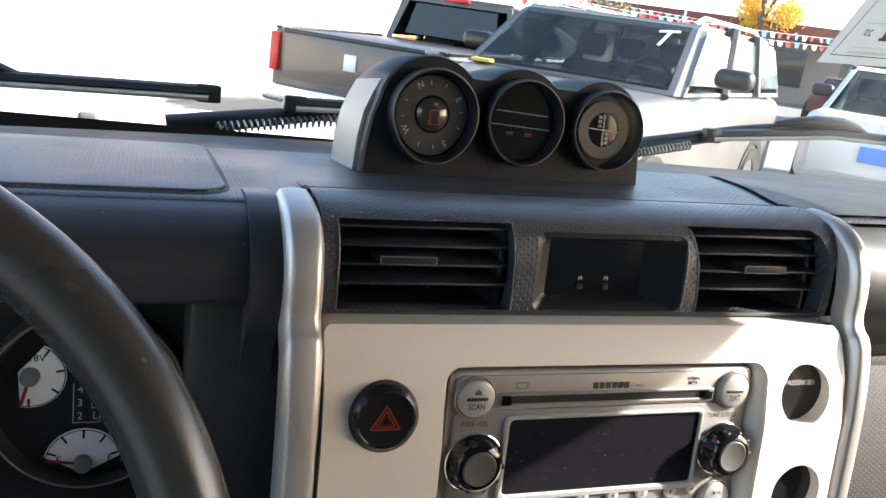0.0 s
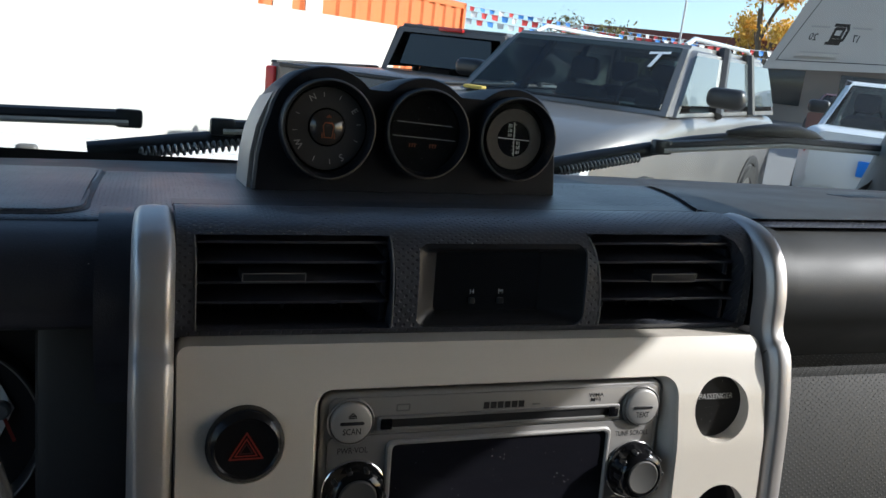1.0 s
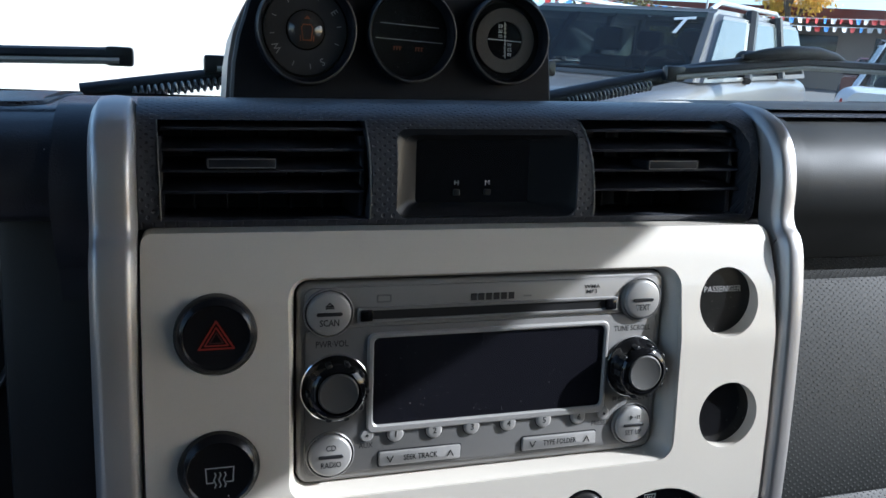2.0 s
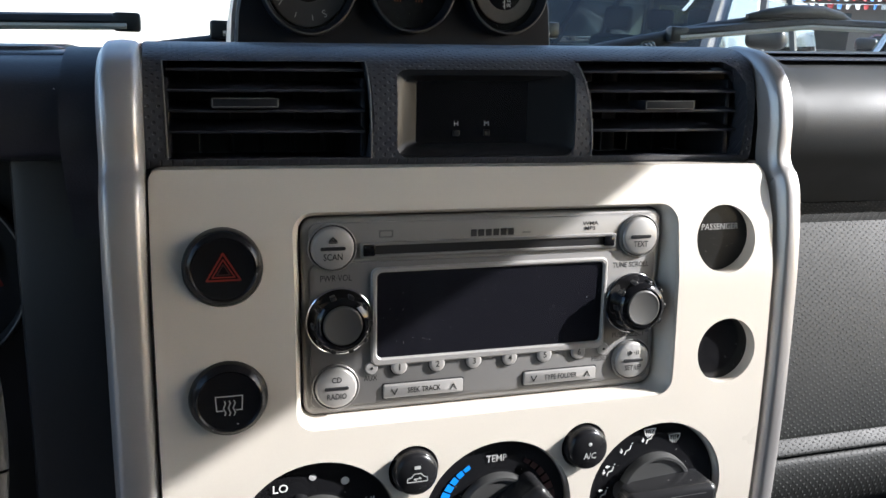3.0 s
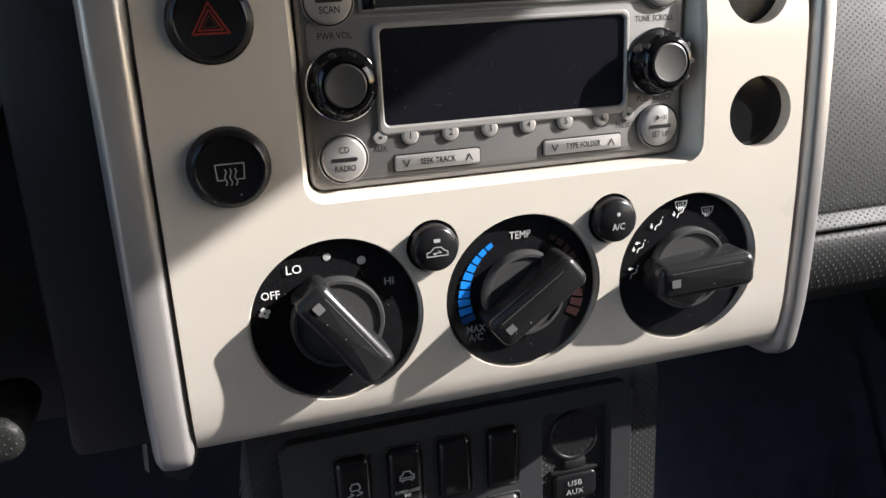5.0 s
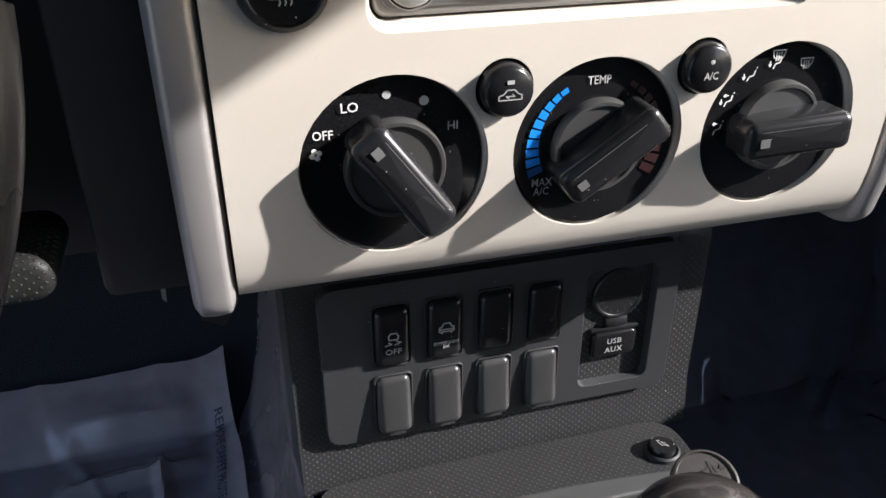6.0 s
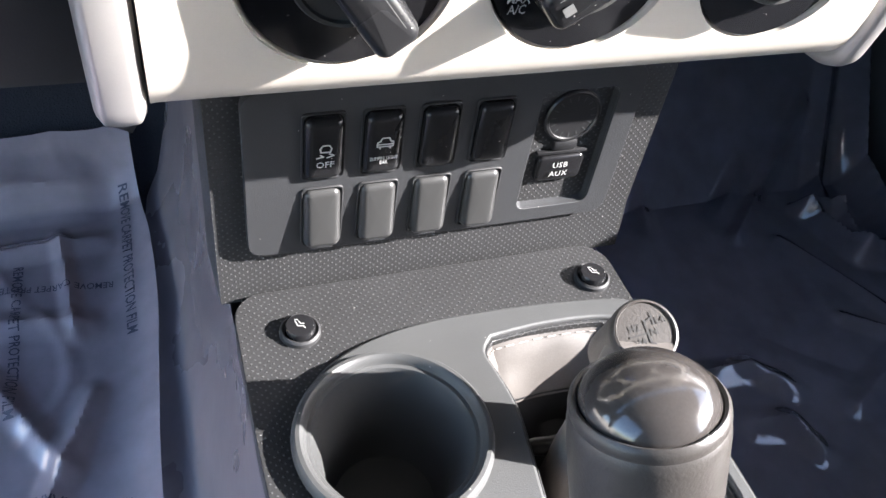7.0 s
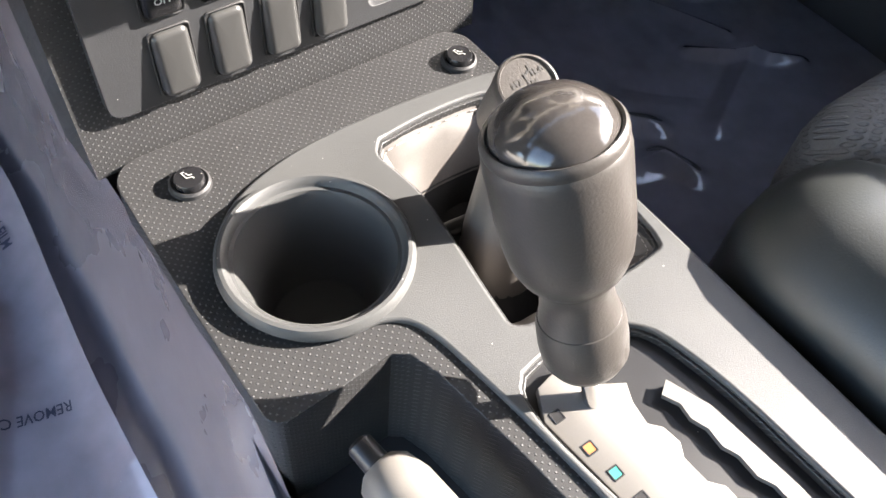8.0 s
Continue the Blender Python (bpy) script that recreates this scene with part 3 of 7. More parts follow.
def pillar(x0, x1):
    bm = bmesh.new()
    sec = [(x0, 0.016), (x0, 0.0062), (x0 + 0.0004, 0.0046), (x0 + 0.0024, 0.0012), (x0 + 0.0034, 0.0003), (x0 + 0.0050, 0.0), ((x0 + x1) / 2, -0.0005), (x1 - 0.0050, 0.0), (x1 - 0.0034, 0.0003), (x1 - 0.0024, 0.0012), (x1 - 0.0004, 0.0046), (x1, 0.0062), (x1, 0.016)]
    path = [Vector(p) for p in spline(PILLAR, 5)]
    rows = []
    for i, p in enumerate(path):
        t = (path[min(i + 1, len(path) - 1)] - path[max(i - 1, 0)]).normalized()
        n = Vector((t.y, -t.x))                      # points forward, into the dash
        rows.append([bm.verts.new((x, p.x + n.x * d, p.y + n.y * d)) for x, d in sec])
    for a, b in zip(rows, rows[1:]):
        for k in range(len(sec) - 1):
            bm.faces.new((a[k], a[k + 1], b[k + 1], b[k]))
    bm.faces.new(rows[0])
    bmesh.ops.recalc_face_normals(bm, faces=bm.faces)
    return bm


settled(lone("side_trim", pillar(-0.1895, -0.1697), SILVER, "satin silver upright trim beside the ivory centre panel", "trim strip", "centre stack trims", at=(-0.18, 0.01, 1.0)))
settled(lone("side_trim", pillar(0.1722, 0.1872), SILVER, "satin silver upright trim beside the ivory centre panel", "trim strip", "centre stack trims", at=(0.18, 0.01, 1.0)))

# vent band above the panel
BAND = spline([(0.030, 1.2585), (0.022, 1.264), (0.021, 1.285), (0.022, 1.302), (0.028, 1.316), (0.040, 1.324), (0.054, 1.3272), (0.066, 1.3276), (0.0715, 1.3262), (0.073, 1.3215)], 4)
BAND_S = [0.0]
for a, b in zip(BAND, BAND[1:]):
    BAND_S.append(BAND_S[-1] + math.hypot(b[0] - a[0], b[1] - a[1]))


def band(u, s):
    return (u, float(np.interp(s, BAND_S, [p[0] for p in BAND])), float(np.interp(s, BAND_S, [p[1] for p in BAND])))


def band_s(z):
    return float(np.interp(z, [p[1] for p in BAND], BAND_S))


S0, S1 = band_s(1.2645), band_s(1.3165)
VENT_L = [(-0.1595, S0), (-0.0605, S0), (-0.0588, (S0 + S1) / 2 - 0.008), (-0.0600, (S0 + S1) / 2 + 0.012), (-0.0625, S1), (-0.1605, S1)]
VENT_R = [(0.0655, S0), (0.163, S0), (0.1655, (S0 + S1) / 2), (0.1640, S1 - 0.012), (0.159, S1 - 0.003), (0.152, S1 + 0.002), (0.0560, S1 + 0.002), (0.0605, (S0 + S1) / 2 + 0.012), (0.0645, (S0 + S1) / 2 - 0.008)]
CLOCK = rr(-0.0465, 0.0545, S0, band_s(1.3125), 0.006, 4)
bm = moulded([(-0.1695, 0), (0.1705, 0), (0.1705, BAND_S[-1]), (-0.1695, BAND_S[-1])], [VENT_L, VENT_R, CLOCK], [BAND_S[-1] * i / 24 for i in range(1, 24)], band, 0.012, (0, 1, 0))
ventband = thing("vent_band", "black dotted vinyl band around air vents and clock", "dashboard panel", (0, 0.03, 1.26))
bevelled(part("band", bm, DASH_DOT, ventband), 0.0005, 2, 50)
part("duct_box", box(-0.17, 0.17, 0.085, 0.15, 1.255, 1.3255), VENT_BLACK, ventband)
part("duct_floor", box(-0.17, 0.17, 0.03, 0.09, 1.2585, 1.2625), VENT_BLACK, ventband)


def vent(x0, x1, lever, edges, seen, up=0.0):
    v = thing("air_vent", seen, "air vent", ((x0 + x1) / 2, 0.04, 1.262), "dashboard air vents")
    for k in range(4):
        z = 1.2745 + 0.0108 * k
        y = 0.027 + 0.0015 * k
        bm = box(x0 + 0.001, x1 - 0.001, y, y + 0.030, -0.0009, 0.0009, 0.0006, 2)
        bm.transform(Matrix.Translation((0, 0, z)) @ Matrix.Rotation(radians(9), 4, "X"))
        part("slat", bm, VENT_BLACK, v)
    for k in range(5):
        x = x0 + 0.016 + (x1 - x0 - 0.032) * k / 4
        part("vane", box(x - 0.0006, x + 0.0006, 0.066, 0.082, 1.264, 1.320, 0.0004, 1), VENT_BLACK, v)
    for x in (x0, x1):
        part("cheek", box(x - 0.0015, x + 0.0015, 0.038, 0.085, 1.262, 1.308, 0.0006, 1), VENT_BLACK, v)
    bm = slab(rr(lever - 0.0160, lever + 0.0160, -0.0022, 0.0034, 0.0016, 4), -0.012, 0.006, front(0, 0.026, 1.2905 + up), 0.0010)
    part("lever", bm, POD_BLACK, v, "black sliding tab")
    part("lever_edge", ribbons([[(lever - 0.0155, 1.2892), (lever - 0.0155, 1.2936), (lever + 0.0155, 1.2936), (lever + 0.0155, 1.2892), (lever - 0.0155, 1.2892)]], 0.0005, front(0, 0.0195, up)), DIAL_GREY, v)
    for x, lean in edges:
        pts = [band(x + lean * t * t, S0 + (S1 - S0) * t) for t in (k / 10 for k in range(11))]
        part("edge_line", tube([(px, py - 0.0004, pz) for px, py, pz in pts], 0.0004, 6), DIAL_GREY, v)
    return settled(v)


vent(-0.1600, -0.0610, -0.1228, ((-0.1598, -0.001), (-0.0602, -0.002)), "black louvred air vent with a sliding tab", 0.0032)
vent(0.0610, 0.1640, 0.1125, ((0.0650, -0.008),), "black louvred air vent with rounded outer corner", 0.0020)

# clock
clock = thing("clock", "black digital clock in a recessed grey surround", "clock", (0.004, 0.04, 1.264))
bm = bmesh.new()
zc0, zc1 = 1.2650, 1.3125
rings(bm, [[(x, band(x, band_s(min(z, 1.3125)))[1] + 0.001, z) for x, z in rr(-0.0465, 0.0545, zc0, zc1, 0.006, 5)],
           [(x, 0.0255, z) for x, z in rr(-0.0425, 0.0505, zc0 + 0.003, zc1 - 0.003, 0.006, 5)],
           [(x, 0.0335, z) for x, z in rr(-0.0335, 0.0305, 1.2715, 1.3065, 0.002, 5)]], False, False)
part("surround", bm, surface("clock_surround_grey", (0.010, 0.011, 0.0135), 0.33, vary=0.08, grain=1500, bump=0.05, ior=1.36), clock)
part("screen", slab(rr(-0.034, 0.031, 1.271, 1.307, 0.002, 5), 0, 0.001, front(0, 0.0345, 0)), BLACK_GLOSS, clock)
for x, ch in ((-0.0110, "H"), (0.0065, "M")):
    words(ch, 0.0040, front(x, 0.0330, 1.2825), PRINT_WHITE, clock, weight=0.0)
    part("set_button", box(x - 0.0018, x + 0.0018, 0.0315, 0.0345, 1.2755, 1.2790, 0.0005, 1), BLACK, clock)

settled(clock)
settled(ventband)

# ---- console (large forms) ----
CT = 0.816
lower = thing("lower_stack", "dark grey dotted lower centre stack", "dashboard panel", (0, 0.08, 0.8))
bm = strip([(0.12, 1.0), (0.098, 0.985), (0.082, 0.972), (0.078, 0.96), (0.078, 0.845), (0.0758, 0.832), (0.0728, 0.806)], -0.145, 0.140)
part("face", bm, CONSOLE_DOT, lower)
for x, xb in ((-0.145, -0.147), (0.140, 0.142)):
    bm = bmesh.new()
    pts = [(x, 0.078, 0.80), (x, 0.078, 0.955), (x, 0.098, 0.985), (xb, 0.125, 0.99), (xb, 0.125, 0.80)]
    bm.faces.new([bm.verts.new(p) for p in pts])
    part("flank", bm, CONSOLE_SIDE, lower, smooth=False)

console = thing("centre_console", "grey moulded centre console with cup holder and lever openings", "centre console", (0, -0.2, 0.58))
TRIM = spline([(0.1175, 0.010), (0.104, 0.0165), (0.045, 0.0225), (-0.015, 0.0235), (-0.055, 0.0185), (-0.088, 0.006), (-0.110, -0.014), (-0.1210, -0.04), (-0.1185, -0.070),
               (-0.104, -0.093), (-0.083, -0.1055), (-0.062, -0.1090), (-0.048, -0.118), (-0.041, -0.135), (-0.036, -0.165), (-0.030, -0.21), (-0.024, -0.28), (-0.02, -0.46)], 5)
TRIM += [(0.119, -0.46), (0.119, -0.2), (0.119, -0.05)]
CUP = (-0.0670, -0.0520)
BOOT_HOLE = spline([(0.012, 0.0025), (0.05, 0.005), (0.090, 0.002), (0.103, -0.008), (0.1075, -0.04), (0.110, -0.12), (0.108, -0.150), (0.095, -0.158), (0.03, -0.158), (0.0, -0.152), (-0.002, -0.135),
                    (0.004, -0.09), (0.0085, -0.05), (0.006, -0.025), (0.004, -0.008), (0.012, 0.0025)], 4)[:-1]
GATE_HOLE = spline([(-0.016, -0.176), (0.02, -0.172), (0.052, -0.186), (0.066, -0.215), (0.074, -0.29), (0.072, -0.44), (-0.002, -0.44), (-0.014, -0.30), (-0.026, -0.20), (-0.016, -0.176)], 4)[:-1]
bm = moulded(list(reversed(TRIM)), [circ(*CUP, 0.0490, 48), BOOT_HOLE, GATE_HOLE], [], lambda u, v: (u, v, CT + 0.002), 0.012, (0, 0, -1))
bevelled(part("trim_plate", bm, CONSOLE, console), 0.002, 3, 50)
BODY = rr(-0.1395, 0.1215, -0.20, 0.0700, 0.020, 6)[:14]
BODY += [(-0.1400, -0.040), (-0.1390, -0.100)] + rr(-0.1385, 0.1, -0.1300, 0.0, 0.010, 4)[10:15]
BODY += [(-0.100, -0.1290), (-0.066, -0.1270), (-0.058, -0.1330), (-0.052, -0.150), (-0.043, -0.210), (-0.036, -0.280), (-0.032, -0.46), (0.1215, -0.46)]
bm = moulded(BODY, [circ(*CUP, 0.0485, 40), inset(list(reversed(BOOT_HOLE)), 0.002), inset(list(reversed(GATE_HOLE)), 0.002)], [], lambda u, v: (u, v, CT - 0.0015), 0.23, (0, 0, -1))
bevelled(part("body", bm, CONSOLE_DOT, console), 0.008, 4, 50)
CUP_PROFILE = [(0.0595, 0.0), (0.0588, 0.0035), (0.0568, 0.006), (0.0545, 0.0062), (0.0525, 0.0048), (0.0514, 0.002), (0.0506, 0.0006), (0.0484, 0.0), (0.0470, -0.0028), (0.0442, -0.012), (0.0412, -0.024), (0.0388, -0.040), (0.0370, -0.070), (0.033, -0.076), (0, -0.076)]
cup = lathe([(r * 0.955, h) for r, h in CUP_PROFILE], top(CUP[0], CUP[1], CT + 0.002), 64)
part("cup_holder", cup, CONSOLE, console, "round moulded cup holder")

# ---- radio ----
radio = thing("car_radio", "satin silver car radio with dark display set in the ivory panel", "car radio", (0, 0.02, 1.136))
part("chassis", slab(rr(-0.0998, 0.0998, 1.1355, 1.2370, 0.0065, 6), -0.02, 0.0, front(0, 0.0, 0), 0.0022, 3), RADIO_SILVER, radio)
part("face", slab(rr(-0.0960, 0.0960, 1.1395, 1.2145, 0.004, 5), 0.0, 0.0012, front(0, 0.0, 0), 0.0008, 2), RADIO_GREY, radio, "grey lower face plate")
part("head_plate", slab(rr(-0.0960, 0.0960, 1.2155, 1.2345, 0.004, 5), 0.0, 0.0010, front(0, 0.0, 0), 0.0008, 2), RADIO_SILVER, radio)
part("display_frame", collar(rr(-0.0655, 0.0665, 1.1600, 1.2115, 0.004, 5), rr(-0.0625, 0.0640, 1.1640, 1.2090, 0.003, 5), 0.0, 0.0032, front(0, 0.0, 0)), KEY_SILVER, radio)
part("display", slab(rr(-0.0628, 0.0643, 1.1637, 1.2093, 0.003, 5), 0.0, 0.0016, front(0, 0.0, 0)), DISPLAY, radio, "glossy black display")
part("slot_frame", collar(rr(-0.0710, 0.0710, 1.2165, 1.2245, 0.0015, 4), rr(-0.0690, 0.0690, 1.2182, 1.2228, 0.001, 4), 0.0, 0.0024, front(0, 0, 0), 0.0004), RADIO_SILVER, radio)
part("disc_slot", slab(rr(-0.0692, 0.0692, 1.2180, 1.2230, 0.001, 4), 0.0, 0.0014, front(0, 0, 0)), BLACK, radio, "black disc slot")
for x in (-0.0665, 0.0665):
    part("slot_end", box(x - 0.0030, x + 0.0030, -0.0034, 0.0, 1.2176, 1.2234, 0.0007, 2), BLACK_GLOSS, radio)


def round_key(x, z, upper, lower, size=0.0046):
    k = part("round_key", lathe([(0.0108, 0.0), (0.0107, 0.0022), (0.0102, 0.0031), (0.0092, 0.0036), (0, 0.0039)], front(x, -0.0008, z), 36), KEY_SILVER, radio, "round silver key")
    part("key_rim", lathe([(0.0121, 0.0), (0.0120, 0.0017), (0.0116, 0.0021), (0.0113, 0.0017), (0.0112, 0.0)], front(x, -0.0008, z), 36), RADIO_SILVER, k)
    part("key_gap", lathe([(0.0114, 0.0008), (0.0106, 0.0008)], front(x, -0.0008, z), 36), BLACK, k)
    part("slit", slab(rr(x - 0.0062, x + 0.0062, z - 0.0009, z + 0.0009, 0.0008, 3), 0.0, 0.0043, front(0, -0.0008, 0), 0.0003, 1), BLACK, k)
    f = front(x, -0.00472, z)
    if upper == "eject":
        part("eject_mark", ribbons([[(-0.0018, 0.0038), (0, 0.0056), (0.0018, 0.0038), (-0.0018, 0.0038)], [(-0.0005, 0.0042), (0.0006, 0.0042)], [(-0.0019, 0.0030), (0.0019, 0.0030)]], 0.0006, f), PRINT_DARK, k)
    elif upper == "play":
        part("play_mark", ribbons([[(-0.0026, 0.0034), (-0.0026, 0.0056), (-0.0010, 0.0045), (-0.0026, 0.0034)], [(-0.0021, 0.0042), (-0.0021, 0.0048)], [(0.0003, 0.0045), (0.0005, 0.0045)], [(0.0018, 0.0036), (0.0018, 0.0055)], [(0.0030, 0.0036), (0.0030, 0.0055)]], 0.0006, f), PRINT_DARK, k)
    elif upper:
        words(upper, size, f @ top(0, 0.0044, 0), PRINT_DARK, k, squeeze=0.86)
    words(lower, size, f @ top(0, -0.0043, 0), PRINT_DARK, k, squeeze=0.80)


round_key(-0.0848, 1.2225, "eject", "SCAN")
round_key(0.0848, 1.2225, "", "TEXT")
round_key(-0.0835, 1.1505, "CD", "RADIO", 0.0042)
round_key(0.0848, 1.1515, "play", "SET UP", 0.0042)


def radio_knob(x, z, proud):
    k = part("rotary_knob", lathe([(0.0166, 0.0), (0.0163, 0.0018), (0.0155, 0.0030), (0.0146, proud * 0.55), (0.0140, proud * 0.85), (0.0128, proud), (0.0108, proud + 0.0008), (0.0104, proud - 0.0004), (0.0098, proud - 0.0004)], front(x, -0.001, z), 56), BLACK_GLOSS, radio, "glossy black rotary knob")
    part("knob_ring", lathe([(0.0172, 0.0), (0.0172, 0.0012), (0.0166, 0.0016), (0.0163, 0.0010)], front(x, -0.001, z), 48), CHROME, k)
    part("knob_face", lathe([(0.0100, proud - 0.0006), (0.0098, proud + 0.0004), (0.0090, proud + 0.0008), (0.0082, proud + 0.0005), (0, proud + 0.0005)], front(x, -0.001, z), 40), KNOB_FACE, k, "grey knob centre")
    for i in range(10):
        a = 2 * math.pi * i / 10
        m = front(x, -0.001, z) @ Matrix.Rotation(a, 4, "Z") @ top(0.0140, 0, proud * 0.72)
        part("grip", box(-0.0012, 0.0012, -0.0014, 0.0014, -0.003, 0.0022, 0.0005, 1, m=m), BLACK, k)


radio_knob(-0.0812, 1.1850, 0.0095)
radio_knob(0.0835, 1.1845, 0.0125)
for i in range(6):
    x, z = -0.0505 + 0.0204 * i, 1.1585
    k = part("preset_key", lathe([(0.0043, 0.0), (0.0043, 0.0012), (0.0038, 0.0018), (0.0030, 0.0020), (0, 0.0020)], front(x, -0.001, z), 24), KEY_SILVER, radio, "small round silver key")
    part("key_gap", lathe([(0.0049, 0.0003), (0.0042, 0.0003)], front(x, -0.001, z), 24), BLACK, k)
    words(str(i + 1), 0.0046, front(x, -0.00312, z), PRINT_DARK, k)
for x, name, tx in ((-0.0652, "AUX", -0.0655), (0.0668, "PRESET", 0.0655)):
    k = part("small_key", lathe([(0.0034, 0.0), (0.0034, 0.0010), (0.0029, 0.0016), (0, 0.0017)], front(x, -0.001, 1.1590), 20), KEY_SILVER, radio)
    part("pip", lathe([(0.0008, 0.0), (0.0, 0.0001)], front(x, -0.00285, 1.1590), 10), PRINT_DARK, k)
    words(name, 0.0040, front(tx, -0.00128, 1.1532), PRINT_DARK, radio, squeeze=0.85)
for x, text in ((-0.0372, "SEEK TRACK"), (0.0410, "TYPE FOLDER")):
    k = part("bar_key", slab(rr(x - 0.0218, x + 0.0218, 1.1418, 1.1492, 0.0012, 4), 0.0, 0.0018, front(0, -0.001, 0), 0.0007, 2), KEY_SILVER, radio, "silver rocker key")
    part("key_gap", collar(rr(x - 0.0225, x + 0.0225, 1.1411, 1.1499, 0.0016, 4), rr(x - 0.0217, x + 0.0217, 1.1419, 1.1491, 0.0012, 4), 0.0, 0.0004, front(0, -0.001, 0), 0.0001), BLACK, k)
    words(text, 0.0042, front(x, -0.00292, 1.1455), PRINT_DARK, k, squeeze=0.76)
    part("down_arrow", ribbons([[(x - 0.0176, 1.1470), (x - 0.0160, 1.1440), (x - 0.0144, 1.1470)]], 0.0006, front(0, -0.00285, 0)), PRINT_DARK, k)
    part("up_arrow", ribbons([[(x + 0.0144, 1.1440), (x + 0.0160, 1.1470), (x + 0.0176, 1.1440)]], 0.0006, front(0, -0.00285, 0)), PRINT_DARK, k)
for text, x, z, s in (("PWR·VOL", -0.0830, 1.2068, 0.0045), ("TUNE SCROLL", 0.0812, 1.2062, 0.0042), ("PUSH SELECT", 0.0825, 1.1660, 0.0042)):
    words(text, s, front(x, -0.00128, z), PRINT_DARK, radio, squeeze=0.82)
# maker's mark and format marks as plain shapes
mark = bmesh.new()
for i in range(6):
    box(-0.0128 + 0.0041 * i, -0.0097 + 0.0041 * i, -0.0013, -0.0009, 1.2256, 1.2291, bm=mark)
part("maker_mark", mark, PRINT_DARK, radio, "dark maker's mark drawn as plain bars", smooth=False)
for z, text in ((1.2275, "MP3"), (1.2302, "WMA")):
    words(text, 0.0030, front(0.0552, -0.00122, z), PRINT_DARK, radio, squeeze=1.25)
part("disc_mark", collar(rr(-0.0612, -0.0538, 1.2264, 1.2304, 0.0006, 3), rr(-0.0604, -0.0546, 1.2272, 1.2296, 0.0004, 3), 0.0, 0.0012, front(0, 0, 0), 0.0002), RADIO_GREY, radio)
part("model_mark", box(0.0160, 0.0205, -0.0013, -0.0009, 1.2264, 1.2272), RADIO_GREY, radio, smooth=False)

# ---- round switches and openings of the panel ----
def dome_switch(name, x, z, label):
    s = thing(name, label, "switch", (x, 0.0, z - 0.018), "round dash switches")
    part("button", lathe([(0.0186, -0.006), (0.0184, 0.006), (0.0174, 0.0095), (0.0150, 0.0115), (0.0142, 0.0105), (0.0090, 0.0098), (0, 0.0096)], front(x, panel_y(z) + 0.006, z), 48), SWITCH, s)
    part("well", lathe([(0.0188, 0.0), (0.0205, -0.016)], front(x, panel_y(z) + 0.004, z), 40), BLACK_SOFT, s)
    return s


hz = dome_switch("hazard_switch", -0.137, 1.2165, "round black hazard light switch with a red triangle")
f = front(-0.137, panel_y(1.2165) + 0.006 - 0.0102, 1.2165)
for r, w in ((0.0088, 0.0009), (0.0058, 0.0007), (0.0034, 0.0006)):
    tri = [(r * math.cos(radians(a)), r * math.sin(radians(a)) * 0.96 - 0.001) for a in (90, 210, 330, 90)]
    part("triangle", ribbons([tri], w, f), PRINT_DKRED if r < 0.004 else PRINT_RED, hz, "red warning triangle")
df = dome_switch("defogger_switch", -0.1365, 1.1535, "round black rear window heater switch with a grey symbol")
f = front(-0.1365, panel_y(1.1535) + 0.006 - 0.0102, 1.1525)
lines = [[(-0.0062, 0.0035), (0.0062, 0.0035), (0.0058, -0.0035), (0.0030, -0.0035)], [(-0.0030, -0.0035), (-0.0058, -0.0035), (-0.0062, 0.0035)]]
for x in (-0.0022, 0, 0.0022):
    lines.append([(x + 0.0005 * math.sin(k * 1.6), 0.0012 - 0.0012 * k) for k in range(7)])
part("symbol", ribbons(lines, 0.00055, f), PRINT_GREY, df)
for x, z, word in ((0.1375, 1.2195, "PASSENGER"), (0.1412, 1.1548, "")):
    w = thing("round_insert", "round recessed dark insert in the ivory panel" if not word else "round recessed dark airbag indicator with white lettering", "indicator", (x, 0.01, z - 0.017), "round panel inserts")
    part("lens", lathe([(0.0215, -0.004), (0.0192, 0.0), (0.0, 0.0008)], front(x, panel_y(z) + 0.0075, z), 36), DUSTY_LENS if word else BLACK_DUSTY, w)
    if word:
        words(word, 0.0050, front(x - 0.0005, panel_y(z) + 0.0063, z + 0.0062), PRINT_GREY, w, squeeze=0.94, weight=0.0)

